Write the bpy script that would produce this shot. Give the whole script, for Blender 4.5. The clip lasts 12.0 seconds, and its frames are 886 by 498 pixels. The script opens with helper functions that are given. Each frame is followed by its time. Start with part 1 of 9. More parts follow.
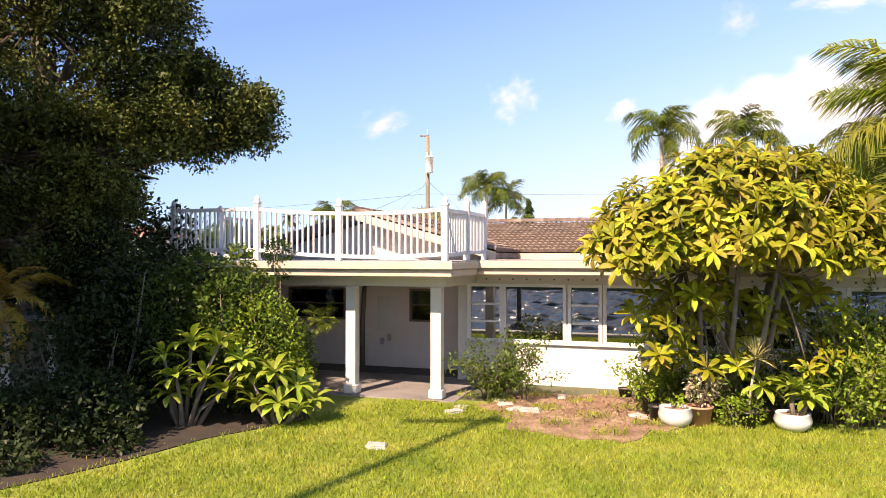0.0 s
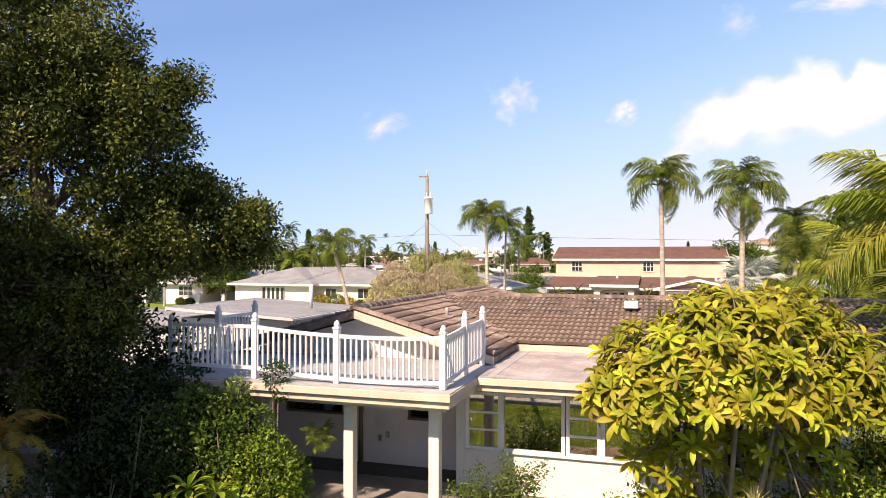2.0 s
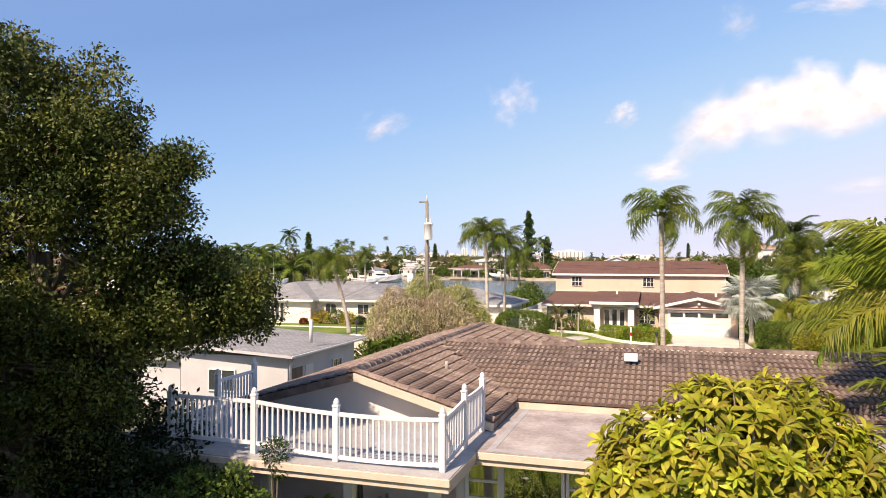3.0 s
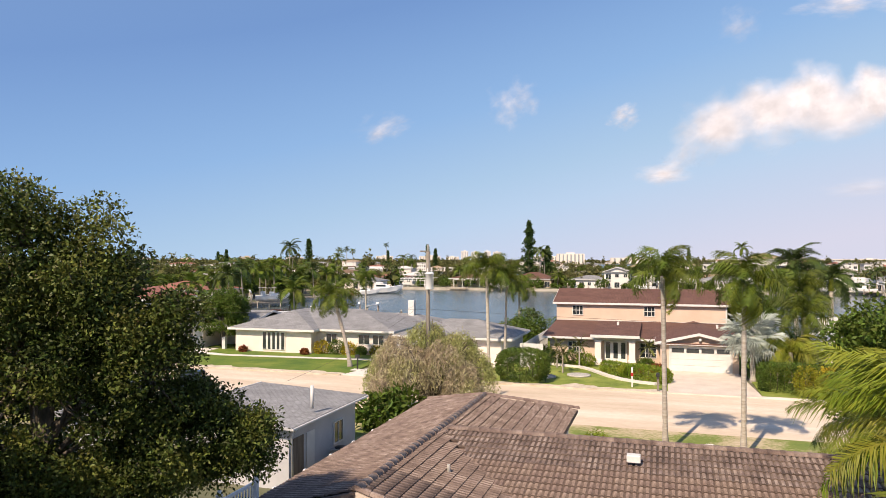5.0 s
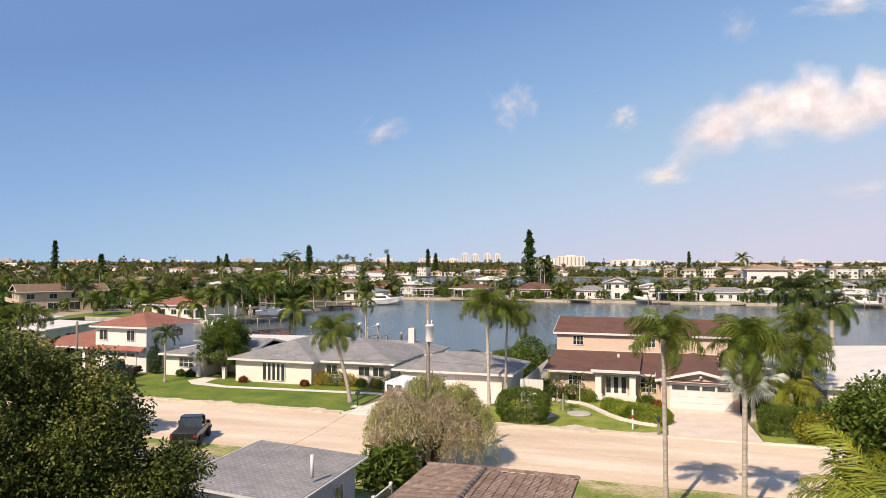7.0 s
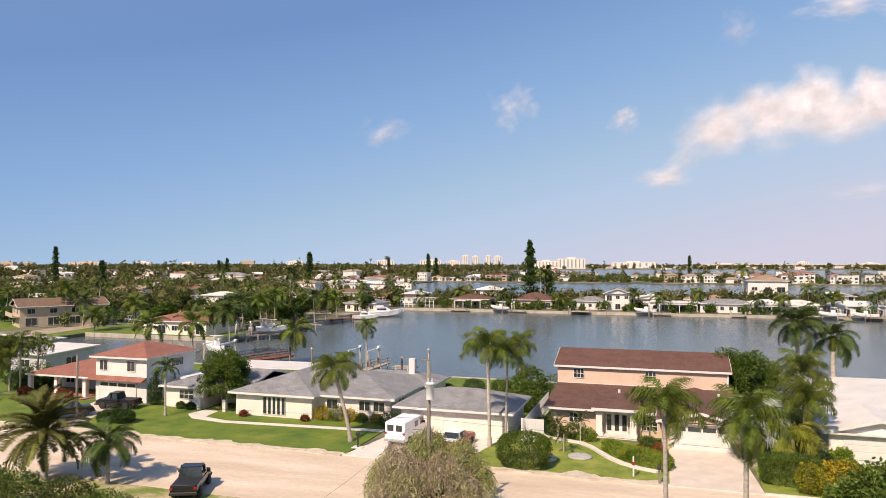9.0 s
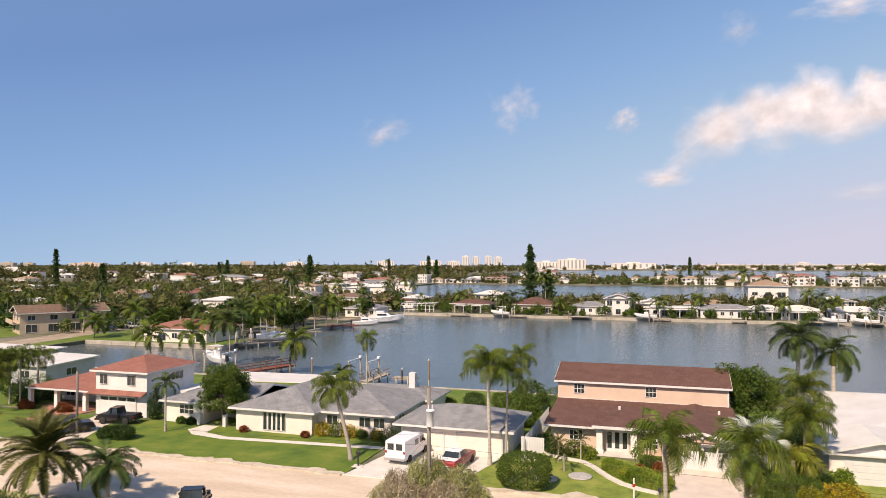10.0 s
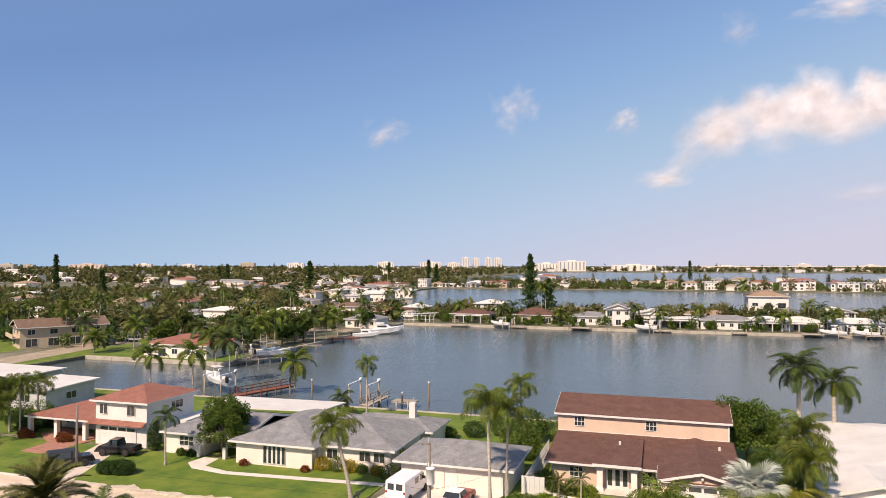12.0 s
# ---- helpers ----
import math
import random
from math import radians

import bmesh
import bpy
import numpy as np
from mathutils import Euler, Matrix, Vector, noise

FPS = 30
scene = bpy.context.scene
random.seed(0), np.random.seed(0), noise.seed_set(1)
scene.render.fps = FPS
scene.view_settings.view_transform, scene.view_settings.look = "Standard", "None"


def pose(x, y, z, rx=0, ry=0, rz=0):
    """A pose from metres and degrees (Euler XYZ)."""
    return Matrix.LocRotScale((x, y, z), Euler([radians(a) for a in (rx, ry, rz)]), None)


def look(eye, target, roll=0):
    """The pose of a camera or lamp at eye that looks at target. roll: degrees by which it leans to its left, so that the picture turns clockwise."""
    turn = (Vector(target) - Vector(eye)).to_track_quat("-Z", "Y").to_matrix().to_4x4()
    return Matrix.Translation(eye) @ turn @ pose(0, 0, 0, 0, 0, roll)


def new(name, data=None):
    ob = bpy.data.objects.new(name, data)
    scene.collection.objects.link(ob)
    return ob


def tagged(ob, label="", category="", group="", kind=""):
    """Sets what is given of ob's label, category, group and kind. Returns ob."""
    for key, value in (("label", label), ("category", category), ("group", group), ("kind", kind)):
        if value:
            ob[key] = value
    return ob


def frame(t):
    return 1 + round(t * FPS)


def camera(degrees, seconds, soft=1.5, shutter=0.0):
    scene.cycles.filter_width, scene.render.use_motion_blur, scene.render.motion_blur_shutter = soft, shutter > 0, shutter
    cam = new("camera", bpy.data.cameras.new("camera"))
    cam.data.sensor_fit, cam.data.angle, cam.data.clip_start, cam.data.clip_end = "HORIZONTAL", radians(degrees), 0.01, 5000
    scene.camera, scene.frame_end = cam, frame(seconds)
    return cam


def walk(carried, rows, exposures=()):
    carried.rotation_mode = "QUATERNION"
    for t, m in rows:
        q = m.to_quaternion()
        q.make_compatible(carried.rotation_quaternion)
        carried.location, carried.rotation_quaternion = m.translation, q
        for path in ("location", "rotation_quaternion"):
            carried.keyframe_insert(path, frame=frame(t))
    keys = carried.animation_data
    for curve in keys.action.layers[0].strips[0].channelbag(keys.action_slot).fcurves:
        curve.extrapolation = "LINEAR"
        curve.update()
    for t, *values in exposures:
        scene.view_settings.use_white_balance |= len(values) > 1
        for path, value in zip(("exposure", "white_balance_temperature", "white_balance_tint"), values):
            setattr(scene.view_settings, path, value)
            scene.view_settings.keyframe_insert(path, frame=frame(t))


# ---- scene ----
# The camera: a drone that climbs straight up behind a house.
cam = camera(65.5, 12.0, soft=0.5)
# seconds, sideways, height, yaw, pitch
ROWS = [
    (0.0, 0.0, 2.86, 0.0, 0.64), (0.5, 0.01, 3.31, 0.0, 0.68), (1.0, 0.02, 3.83, 0.0, 0.70),
    (1.5, 0.03, 4.53, 0.0, 0.715), (2.0, 0.04, 5.31, 0.0, 0.73), (2.5, 0.05, 6.09, 0.0, 0.745),
    (3.0, 0.05, 6.865, 0.0, 0.77), (5.0, 0.0, 9.80, 0.03, 0.91), (5.5, 0.0, 10.52, 0.03, 0.95),
    (6.0, 0.0, 11.29, 0.04, 0.98), (6.5, 0.0, 12.10, 0.04, 1.01), (7.0, 0.0, 12.90, 0.05, 1.03),
    (9.0, 0.0, 16.37, 0.09, 1.11), (9.5, 0.0, 17.19, 0.10, 1.12), (10.0, 0.0, 18.0, 0.11, 1.13),
    (10.5, 0.0, 18.84, 0.12, 1.14), (11.0, 0.0, 19.68, 0.12, 1.15), (11.5, 0.0, 20.55, 0.12, 1.155),
    (12.0, 0.0, 21.48, 0.12, 1.165),
]
walk(cam, [(t, pose(x, 0, z, 90 + pitch, 0, yaw)) for t, x, z, yaw, pitch in ROWS],
     exposures=((0.0, 1.05, 8650, 24), (1.5, 0.86, 8550, 23), (3.0, 0.59, 8050, 20), (5.0, 0.31, 7780, 17), (12.0, 0.17, 7900, 20)))

# Daylight: a sun behind the camera's left shoulder and a clear sky.
SUN_EL, SUN_AZ = radians(45), radians(180 + 33)
world = bpy.data.worlds.new("sky")
scene.world = world
world.use_nodes = True
wn = world.node_tree.nodes
sky = wn.new("ShaderNodeTexSky")
sky.sky_type, sky.sun_disc = "NISHITA", False
sky.sun_elevation, sky.sun_rotation = SUN_EL, SUN_AZ
sky.air_density, sky.dust_density, sky.ozone_density = 1.1, 0.6, 5.5
wn["Background"].inputs["Strength"].default_value = 0.15
# the horizon is clear rather than hazy: the sky is read a little higher than it stands
sco, smp = wn.new("ShaderNodeTexCoord"), wn.new("ShaderNodeMapping")
smp.inputs["Location"].default_value = (0, 0, 0.10)
world.node_tree.links.new(sco.outputs["Generated"], smp.inputs["Vector"])
world.node_tree.links.new(smp.outputs[0], sky.inputs["Vector"])
# low over the sea the blue pales to azure and to a lavender haze, thicker away from the sun
wl = world.node_tree.links
sxyz, lean, span, haze = wn.new("ShaderNodeSeparateXYZ"), wn.new("ShaderNodeMath"), wn.new("ShaderNodeMapRange"), wn.new("ShaderNodeValToRGB")
lean.operation = "MULTIPLY_ADD"
lean.inputs[1].default_value = -0.22
span.inputs["From Min"].default_value, span.inputs["From Max"].default_value = -0.1, 0.4
for i, (at, c) in enumerate(((0.04, (3.3, 3.8, 5.15)), (0.93, (0.76, 1.76, 3.95)), (0.29, (2.35, 3.6, 5.3)), (0.40, (1.95, 3.3, 5.05)), (0.61, (1.3, 2.65, 4.85)))):
    el = haze.color_ramp.elements[i] if i < 2 else haze.color_ramp.elements.new(at)
    el.position, el.color = at, (*[v / 6 for v in c], 1)
gain, thin, blend = wn.new("ShaderNodeVectorMath"), wn.new("ShaderNodeMapRange"), wn.new("ShaderNodeMix")
gain.operation = "SCALE"
gain.inputs["Scale"].default_value = 6.0
thin.interpolation_type = "SMOOTHSTEP"
thin.inputs["From Min"].default_value, thin.inputs["From Max"].default_value = 0.25, 0.75
thin.inputs["To Min"].default_value, thin.inputs["To Max"].default_value = 1.0, 0.0
blend.data_type = "RGBA"
wl.new(sco.outputs["Generated"], sxyz.inputs[0])
wl.new(sxyz.outputs["X"], lean.inputs[0])
wl.new(sxyz.outputs["Z"], lean.inputs[2])
wl.new(lean.outputs[0], span.inputs["Value"])
wl.new(lean.outputs[0], thin.inputs["Value"])
wl.new(span.outputs[0], haze.inputs[0])
wl.new(haze.outputs["Color"], gain.inputs[0])
wl.new(thin.outputs[0], blend.inputs[0])
wl.new(sky.outputs["Color"], blend.inputs[6])
wl.new(gain.outputs[0], blend.inputs[7])
wl.new(blend.outputs[2], wn["Background"].inputs["Color"])
sun = new("sun", bpy.data.lights.new("sun", "SUN"))
sun.data.energy, sun.data.angle, sun.data.color = 5.0, radians(0.55), (1.0, 0.92, 0.80)
sd = Vector((math.sin(SUN_AZ) * math.cos(SUN_EL), math.cos(SUN_AZ) * math.cos(SUN_EL), math.sin(SUN_EL)))
sun.matrix_world = look(sd * 60, (0, 0, 0))

# ---------- plan: a runs along the street, b across it ----------
TURN = -17.8
CA, SA = math.cos(radians(TURN)), math.sin(radians(TURN))


def spot(a, b, z=0.0, rz=0.0):
    """A pose in the plan, turned with the street."""
    return pose(a * CA - b * SA, a * SA + b * CA, z, 0, 0, TURN + rz)


def thing(name, m, label, category, group="", kind=""):
    ob = new(name)
    ob.empty_display_size = 0.3
    ob.matrix_world = m
    return tagged(ob, label, category, group, kind)


def solid(name, bm, mat, m=None, label="", category="", group="", kind=""):
    me = bpy.data.meshes.new(name)
    bm.to_mesh(me)
    bm.free()
    me.materials.append(mat)
    ob = new(name, me)
    if m is not None:
        ob.matrix_world = m
    return tagged(ob, label, category, group, kind)


def part(name, bm, mat, parent, label="", kind=""):
    return under(solid(name, bm, mat, None, label, "", "", kind), parent)


def under(ob, parent):
    ob.parent = parent
    return ob


def shared(name, me, parent, m, label=""):
    """An object of its own on a mesh that it shares."""
    ob = new(name, me)
    ob.parent = parent
    ob.matrix_local = m
    return tagged(ob, label)


def mesh_of(name, bm, mat):
    me = bpy.data.meshes.new(name)
    bm.to_mesh(me)
    bm.free()
    me.materials.append(mat)
    return me


def raw(name, verts, faces, mat, smooth=False):
    me = bpy.data.meshes.new(name)
    me.from_pydata([tuple(v) for v in verts], [], [tuple(f) for f in faces])
    me.materials.append(mat)
    if smooth:
        me.polygons.foreach_set("use_smooth", [True] * len(me.polygons))
    return me


def fast(name, verts, sides, mat):
    """A mesh of separate faces with the same number of sides; verts: (faces, sides, 3)."""
    n = len(verts)
    me = bpy.data.meshes.new(name)
    me.vertices.add(n * sides)
    me.vertices.foreach_set("co", np.asarray(verts, np.float32).ravel())
    me.loops.add(n * sides)
    me.loops.foreach_set("vertex_index", np.arange(n * sides, dtype=np.int32))
    me.polygons.add(n)
    me.polygons.foreach_set("loop_start", np.arange(0, n * sides, sides, dtype=np.int32))
    me.polygons.foreach_set("loop_total", np.full(n, sides, np.int32))
    me.update(calc_edges=True)
    me.materials.append(mat)
    return me


def box(bm, x0, x1, y0, y1, z0, z1, bevel=0.0):
    g = bmesh.ops.create_cube(bm, size=1, matrix=Matrix.Translation(((x0 + x1) / 2, (y0 + y1) / 2, (z0 + z1) / 2))
                              @ Matrix.Diagonal((x1 - x0, y1 - y0, z1 - z0, 1)))
    if bevel:
        es = {e for v in g["verts"] for e in v.link_edges}
        bmesh.ops.bevel(bm, geom=list(es), offset=bevel, segments=1, affect="EDGES")
    return bm


def boxes(*rows, bevel=0.0):
    bm = bmesh.new()
    for r in rows:
        box(bm, *r, bevel=bevel)
    return bm


def tube(bm, pts, radii, sides=8, cap=True):
    """A tapered tube along points."""
    pts = [Vector(p) for p in pts]
    rings = []
    for i, p in enumerate(pts):
        d = (pts[min(i + 1, len(pts) - 1)] - pts[max(i - 1, 0)])
        d = d.normalized() if d.length > 1e-9 else Vector((0, 0, 1))
        u = d.cross(Vector((0.3, 0.1, 1)) if abs(d.z) < 0.9 else Vector((1, 0.2, 0))).normalized()
        w = d.cross(u)
        r = radii[i] if hasattr(radii, "__len__") else radii
        rings.append([bm.verts.new(p + (u * math.cos(k * math.tau / sides) + w * math.sin(k * math.tau / sides)) * r) for k in range(sides)])
    for r0, r1 in zip(rings, rings[1:]):
        for k in range(sides):
            f = bm.faces.new((r0[k], r0[(k + 1) % sides], r1[(k + 1) % sides], r1[k]))
            f.smooth = True
    if cap:
        bm.faces.new(rings[0][::-1])
        bm.faces.new(rings[-1])
    return bm


def lathe(bm, profile, sides=20):
    rings = [[bm.verts.new((r * math.cos(k * math.tau / sides), r * math.sin(k * math.tau / sides), z)) for k in range(sides)] for r, z in profile]
    for r0, r1 in zip(rings, rings[1:]):
        for k in range(sides):
            f = bm.faces.new((r0[k], r0[(k + 1) % sides], r1[(k + 1) % sides], r1[k]))
            f.smooth = True
    bm.faces.new(rings[0][::-1])
    bm.faces.new(rings[-1])
    return bm


def slab(pts, z0, z1):
    """A flat plate with the given outline, counter-clockwise."""
    bm = bmesh.new()
    lo = [bm.verts.new((x, y, z0)) for x, y in pts]
    hi = [bm.verts.new((x, y, z1)) for x, y in pts]
    bm.faces.new(hi)
    bm.faces.new(lo[::-1])
    for i in range(len(pts)):
        j = (i + 1) % len(pts)
        bm.faces.new((lo[i], lo[j], hi[j], hi[i]))
    return bm


# ---------- materials ----------
def material(name, colors, scale=3.0, rough=0.8, fine=40.0, bump=0.1, metal=0.0, vary=0.0, island=0.0, spec=0.5, detail=6.0, stretch=(1, 1, 1), leaf=0.0, world_co=False):
    """Colour from two scales of noise, a fine bump, and a shift for each object or leaf."""
    m = bpy.data.materials.new(name)
    m.use_nodes = True
    nt = m.node_tree
    n, k = nt.nodes, nt.links
    bsdf = n["Principled BSDF"]
    co = n.new("ShaderNodeNewGeometry").outputs["Position"] if world_co else n.new("ShaderNodeTexCoord").outputs["Object"]
    mp = n.new("ShaderNodeMapping")
    mp.inputs["Scale"].default_value = stretch
    k.new(co, mp.inputs["Vector"])
    big = n.new("ShaderNodeTexNoise")
    big.inputs["Scale"].default_value, big.inputs["Detail"].default_value, big.inputs["Roughness"].default_value = scale, detail, 0.62
    small = n.new("ShaderNodeTexNoise")
    small.inputs["Scale"].default_value, small.inputs["Detail"].default_value = fine, 3.0
    for t in (big, small):
        k.new(mp.outputs[0], t.inputs["Vector"])
    mix = n.new("ShaderNodeMath")
    mix.operation = "MULTIPLY_ADD"
    mix.inputs[1].default_value, mix.inputs[2].default_value = 0.35, -0.175
    k.new(small.outputs["Fac"], mix.inputs[0])
    add = n.new("ShaderNodeMath")
    k.new(big.outputs["Fac"], add.inputs[0])
    k.new(mix.outputs[0], add.inputs[1])
    ramp = n.new("ShaderNodeValToRGB")
    el = ramp.color_ramp.elements
    while len(el) < len(colors):
        el.new(0.5)
    for i, c in enumerate(colors):
        el[i].position = 0.3 + 0.4 * i / max(1, len(colors) - 1)
        el[i].color = (*c, 1)
    k.new(add.outputs[0], ramp.inputs[0])
    out = ramp.outputs["Color"]
    for amount, src in ((vary, "obj"), (island, "isl")):
        if amount:
            r = n.new("ShaderNodeObjectInfo").outputs["Random"] if src == "obj" else n.new("ShaderNodeNewGeometry").outputs["Random Per Island"]
            mr = n.new("ShaderNodeMapRange")
            mr.inputs["To Min"].default_value, mr.inputs["To Max"].default_value = 1 - amount, 1 + amount
            k.new(r, mr.inputs["Value"])
            h = n.new("ShaderNodeHueSaturation")
            k.new(mr.outputs[0], h.inputs["Value"])
            mh = n.new("ShaderNodeMapRange")
            mh.inputs["To Min"].default_value, mh.inputs["To Max"].default_value = 0.5 - 0.05 * amount, 0.5 + 0.05 * amount
            k.new(r, mh.inputs["Value"])
            k.new(mh.outputs[0], h.inputs["Hue"])
            k.new(out, h.inputs["Color"])
            out = h.outputs["Color"]
    k.new(out, bsdf.inputs["Base Color"])
    bsdf.inputs["Roughness"].default_value, bsdf.inputs["Metallic"].default_value = rough, metal
    bsdf.inputs["Specular IOR Level"].default_value = 0.2 if leaf else spec
    if bump:
        bp = n.new("ShaderNodeBump")
        bp.inputs["Strength"].default_value, bp.inputs["Distance"].default_value = bump, 0.02
        k.new(add.outputs[0], bp.inputs["Height"])
        k.new(bp.outputs[0], bsdf.inputs["Normal"])
    if leaf:
        tr = n.new("ShaderNodeBsdfTranslucent")
        k.new(out, tr.inputs["Color"])
        ms = n.new("ShaderNodeMixShader")
        ms.inputs[0].default_value = leaf
        k.new(bsdf.outputs[0], ms.inputs[1])
        k.new(tr.outputs[0], ms.inputs[2])
        k.new(ms.outputs[0], n["Material Output"].inputs["Surface"])
    return m


def shingle(name, c0, c1, course=0.19, bump=0.8):
    """Roof shingles: courses and tabs as relief and tone."""
    m = material(name, [c0, c1], scale=0.9, rough=0.9, fine=14, bump=0)
    nt = m.node_tree
    n, k = nt.nodes, nt.links
    co = n.new("ShaderNodeTexCoord")
    br = n.new("ShaderNodeTexBrick")
    br.inputs["Scale"].default_value = 1.0
    br.inputs["Brick Width"].default_value, br.inputs["Row Height"].default_value = 0.32, course
    br.inputs["Mortar Size"].default_value = 0.018
    br.inputs["Color1"].default_value, br.inputs["Color2"].default_value = (0.82, 0.82, 0.82, 1), (1.1, 1.1, 1.1, 1)
    br.inputs["Mortar"].default_value = (0.42, 0.42, 0.42, 1)
    k.new(co.outputs["Object"], br.inputs["Vector"])
    mul = n.new("ShaderNodeMix")
    mul.data_type, mul.blend_type = "RGBA", "MULTIPLY"
    mul.inputs["Factor"].default_value = 0.7
    bsdf = n["Principled BSDF"]
    src = bsdf.inputs["Base Color"].links[0].from_socket
    k.new(src, mul.inputs[6])
    k.new(br.outputs["Color"], mul.inputs[7])
    k.new(mul.outputs[2], bsdf.inputs["Base Color"])
    bp = n.new("ShaderNodeBump")
    bp.inputs["Strength"].default_value, bp.inputs["Distance"].default_value = bump, 0.02
    k.new(br.outputs["Fac"], bp.inputs["Height"])
    bp.invert = True
    k.new(bp.outputs[0], bsdf.inputs["Normal"])
    return m


def glass_mat(name, tint=(0.9, 0.95, 0.95), dark=0.03, gloss=0.0):
    """A window pane: a dark see-through sheet with mirror gloss."""
    m = bpy.data.materials.new(name)
    m.use_nodes = True
    n, k = m.node_tree.nodes, m.node_tree.links
    n.remove(n["Principled BSDF"])
    tr, gl, ms = n.new("ShaderNodeBsdfTransparent"), n.new("ShaderNodeBsdfGlossy"), n.new("ShaderNodeMixShader")
    tr.inputs["Color"].default_value = (*tint, 1)
    gl.inputs["Roughness"].default_value = gloss
    gl.inputs["Color"].default_value = (1, 1, 1, 1)
    fr = n.new("ShaderNodeFresnel")
    fr.inputs["IOR"].default_value = 1.55
    ad = n.new("ShaderNodeMath")
    ad.inputs[1].default_value = dark
    ad.use_clamp = True
    k.new(fr.outputs[0], ad.inputs[0])
    k.new(ad.outputs[0], ms.inputs[0])
    k.new(tr.outputs[0], ms.inputs[1])
    k.new(gl.outputs[0], ms.inputs[2])
    k.new(ms.outputs[0], n["Material Output"].inputs["Surface"])
    return m


def water_mat(name, deep, scale, strength, dist, rough=0.06):
    m = bpy.data.materials.new(name)
    m.use_nodes = True
    n, k = m.node_tree.nodes, m.node_tree.links
    b = n["Principled BSDF"]
    co = n.new("ShaderNodeNewGeometry")
    mp = n.new("ShaderNodeMapping")
    mp.inputs["Rotation"].default_value = (0, 0, radians(20))
    mp.inputs["Scale"].default_value = (0.45, 1.0, 1.0)
    k.new(co.outputs["Position"], mp.inputs["Vector"])
    t = n.new("ShaderNodeTexNoise")
    t.inputs["Scale"].default_value, t.inputs["Detail"].default_value, t.inputs["Roughness"].default_value = scale, 5.0, 0.6
    k.new(mp.outputs[0], t.inputs["Vector"])
    big = n.new("ShaderNodeTexNoise")
    big.inputs["Scale"].default_value, big.inputs["Detail"].default_value = 0.02, 3.0
    k.new(mp.outputs[0], big.inputs["Vector"])
    rp = n.new("ShaderNodeValToRGB")
    rp.color_ramp.elements[0].color, rp.color_ramp.elements[1].color = (*[c * 0.75 for c in deep], 1), (*[c * 1.3 for c in deep], 1)
    k.new(big.outputs["Fac"], rp.inputs[0])
    k.new(rp.outputs["Color"], b.inputs["Base Color"])
    bp = n.new("ShaderNodeBump")
    bp.inputs["Strength"].default_value, bp.inputs["Distance"].default_value = strength, dist
    k.new(t.outputs["Fac"], bp.inputs["Height"])
    k.new(bp.outputs[0], b.inputs["Normal"])
    b.inputs["Roughness"].default_value, b.inputs["IOR"].default_value = rough, 1.33
    return m


M = {}
M["white"] = material("white_paint", [(0.56, 0.55, 0.53), (0.66, 0.65, 0.63)], 1.2, 0.55, 30, 0.05)
M["vinyl"] = material("white_vinyl", [(0.60, 0.60, 0.61), (0.68, 0.68, 0.69)], 2.0, 0.4, 30, 0.02)
M["stucco"] = material("white_stucco", [(0.60, 0.57, 0.54), (0.72, 0.69, 0.66)], 0.8, 0.9, 60, 0.25)
M["stucco_pink"] = material("pinkish_stucco", [(0.70, 0.61, 0.57), (0.82, 0.74, 0.70)], 0.7, 0.9, 60, 0.25)
M["stucco_cream"] = material("cream_stucco", [(0.70, 0.612, 0.54), (0.78, 0.70, 0.63)], 0.5, 0.9, 50, 0.2)
M["stucco_peach"] = material("peach_stucco", [(0.55, 0.405, 0.31), (0.63, 0.485, 0.385)], 0.5, 0.9, 50, 0.2)
M["stucco_tan"] = material("tan_stucco", [(0.42, 0.33, 0.24), (0.52, 0.42, 0.31)], 0.5, 0.9, 50, 0.2)
M["stucco_grey"] = material("grey_stucco", [(0.40, 0.40, 0.41), (0.50, 0.50, 0.51)], 0.6, 0.9, 50, 0.2)
M["fascia"] = material("cream_fascia", [(0.48, 0.39, 0.31), (0.60, 0.51, 0.42)], 1.5, 0.6, 25, 0.08)
M["deck"] = material("weathered_deck", [(0.26, 0.25, 0.25), (0.40, 0.39, 0.39)], 0.9, 0.85, 20, 0.15)
M["flat_roof"] = material("weathered_flat_roof", [(0.20, 0.17, 0.16), (0.34, 0.29, 0.27), (0.46, 0.42, 0.40)], 0.7, 0.85, 12, 0.15)
M["tile"] = material("brown_roof_tile", [(0.105, 0.070, 0.058), (0.20, 0.142, 0.117), (0.32, 0.25, 0.215)], 1.6, 0.85, 22, 0.3, vary=0.12, island=0.12)
M["tile_pan"] = material("dark_tile_pan", [(0.055, 0.038, 0.031), (0.115, 0.08, 0.065), (0.19, 0.14, 0.115)], 2.2, 0.9, 25, 0.3, vary=0.1)
# concrete set dark: the deck's shade on the slab is in the colour
M["concrete"] = material("patio_concrete", [(0.15, 0.135, 0.13), (0.26, 0.235, 0.225)], 1.0, 0.8, 30, 0.15)
M["kerb"] = material("pale_concrete", [(0.55, 0.51, 0.46), (0.68, 0.64, 0.58)], 1.0, 0.9, 25, 0.2)
M["driveway"] = material("driveway_concrete", [(0.52, 0.44, 0.37), (0.64, 0.56, 0.48)], 0.6, 0.85, 25, 0.15)
M["road"] = material("sandy_road", [(0.48, 0.38, 0.28), (0.58, 0.47, 0.36), (0.68, 0.59, 0.49)], 0.25, 0.95, 8, 0.2, stretch=(0.25, 1.4, 1))
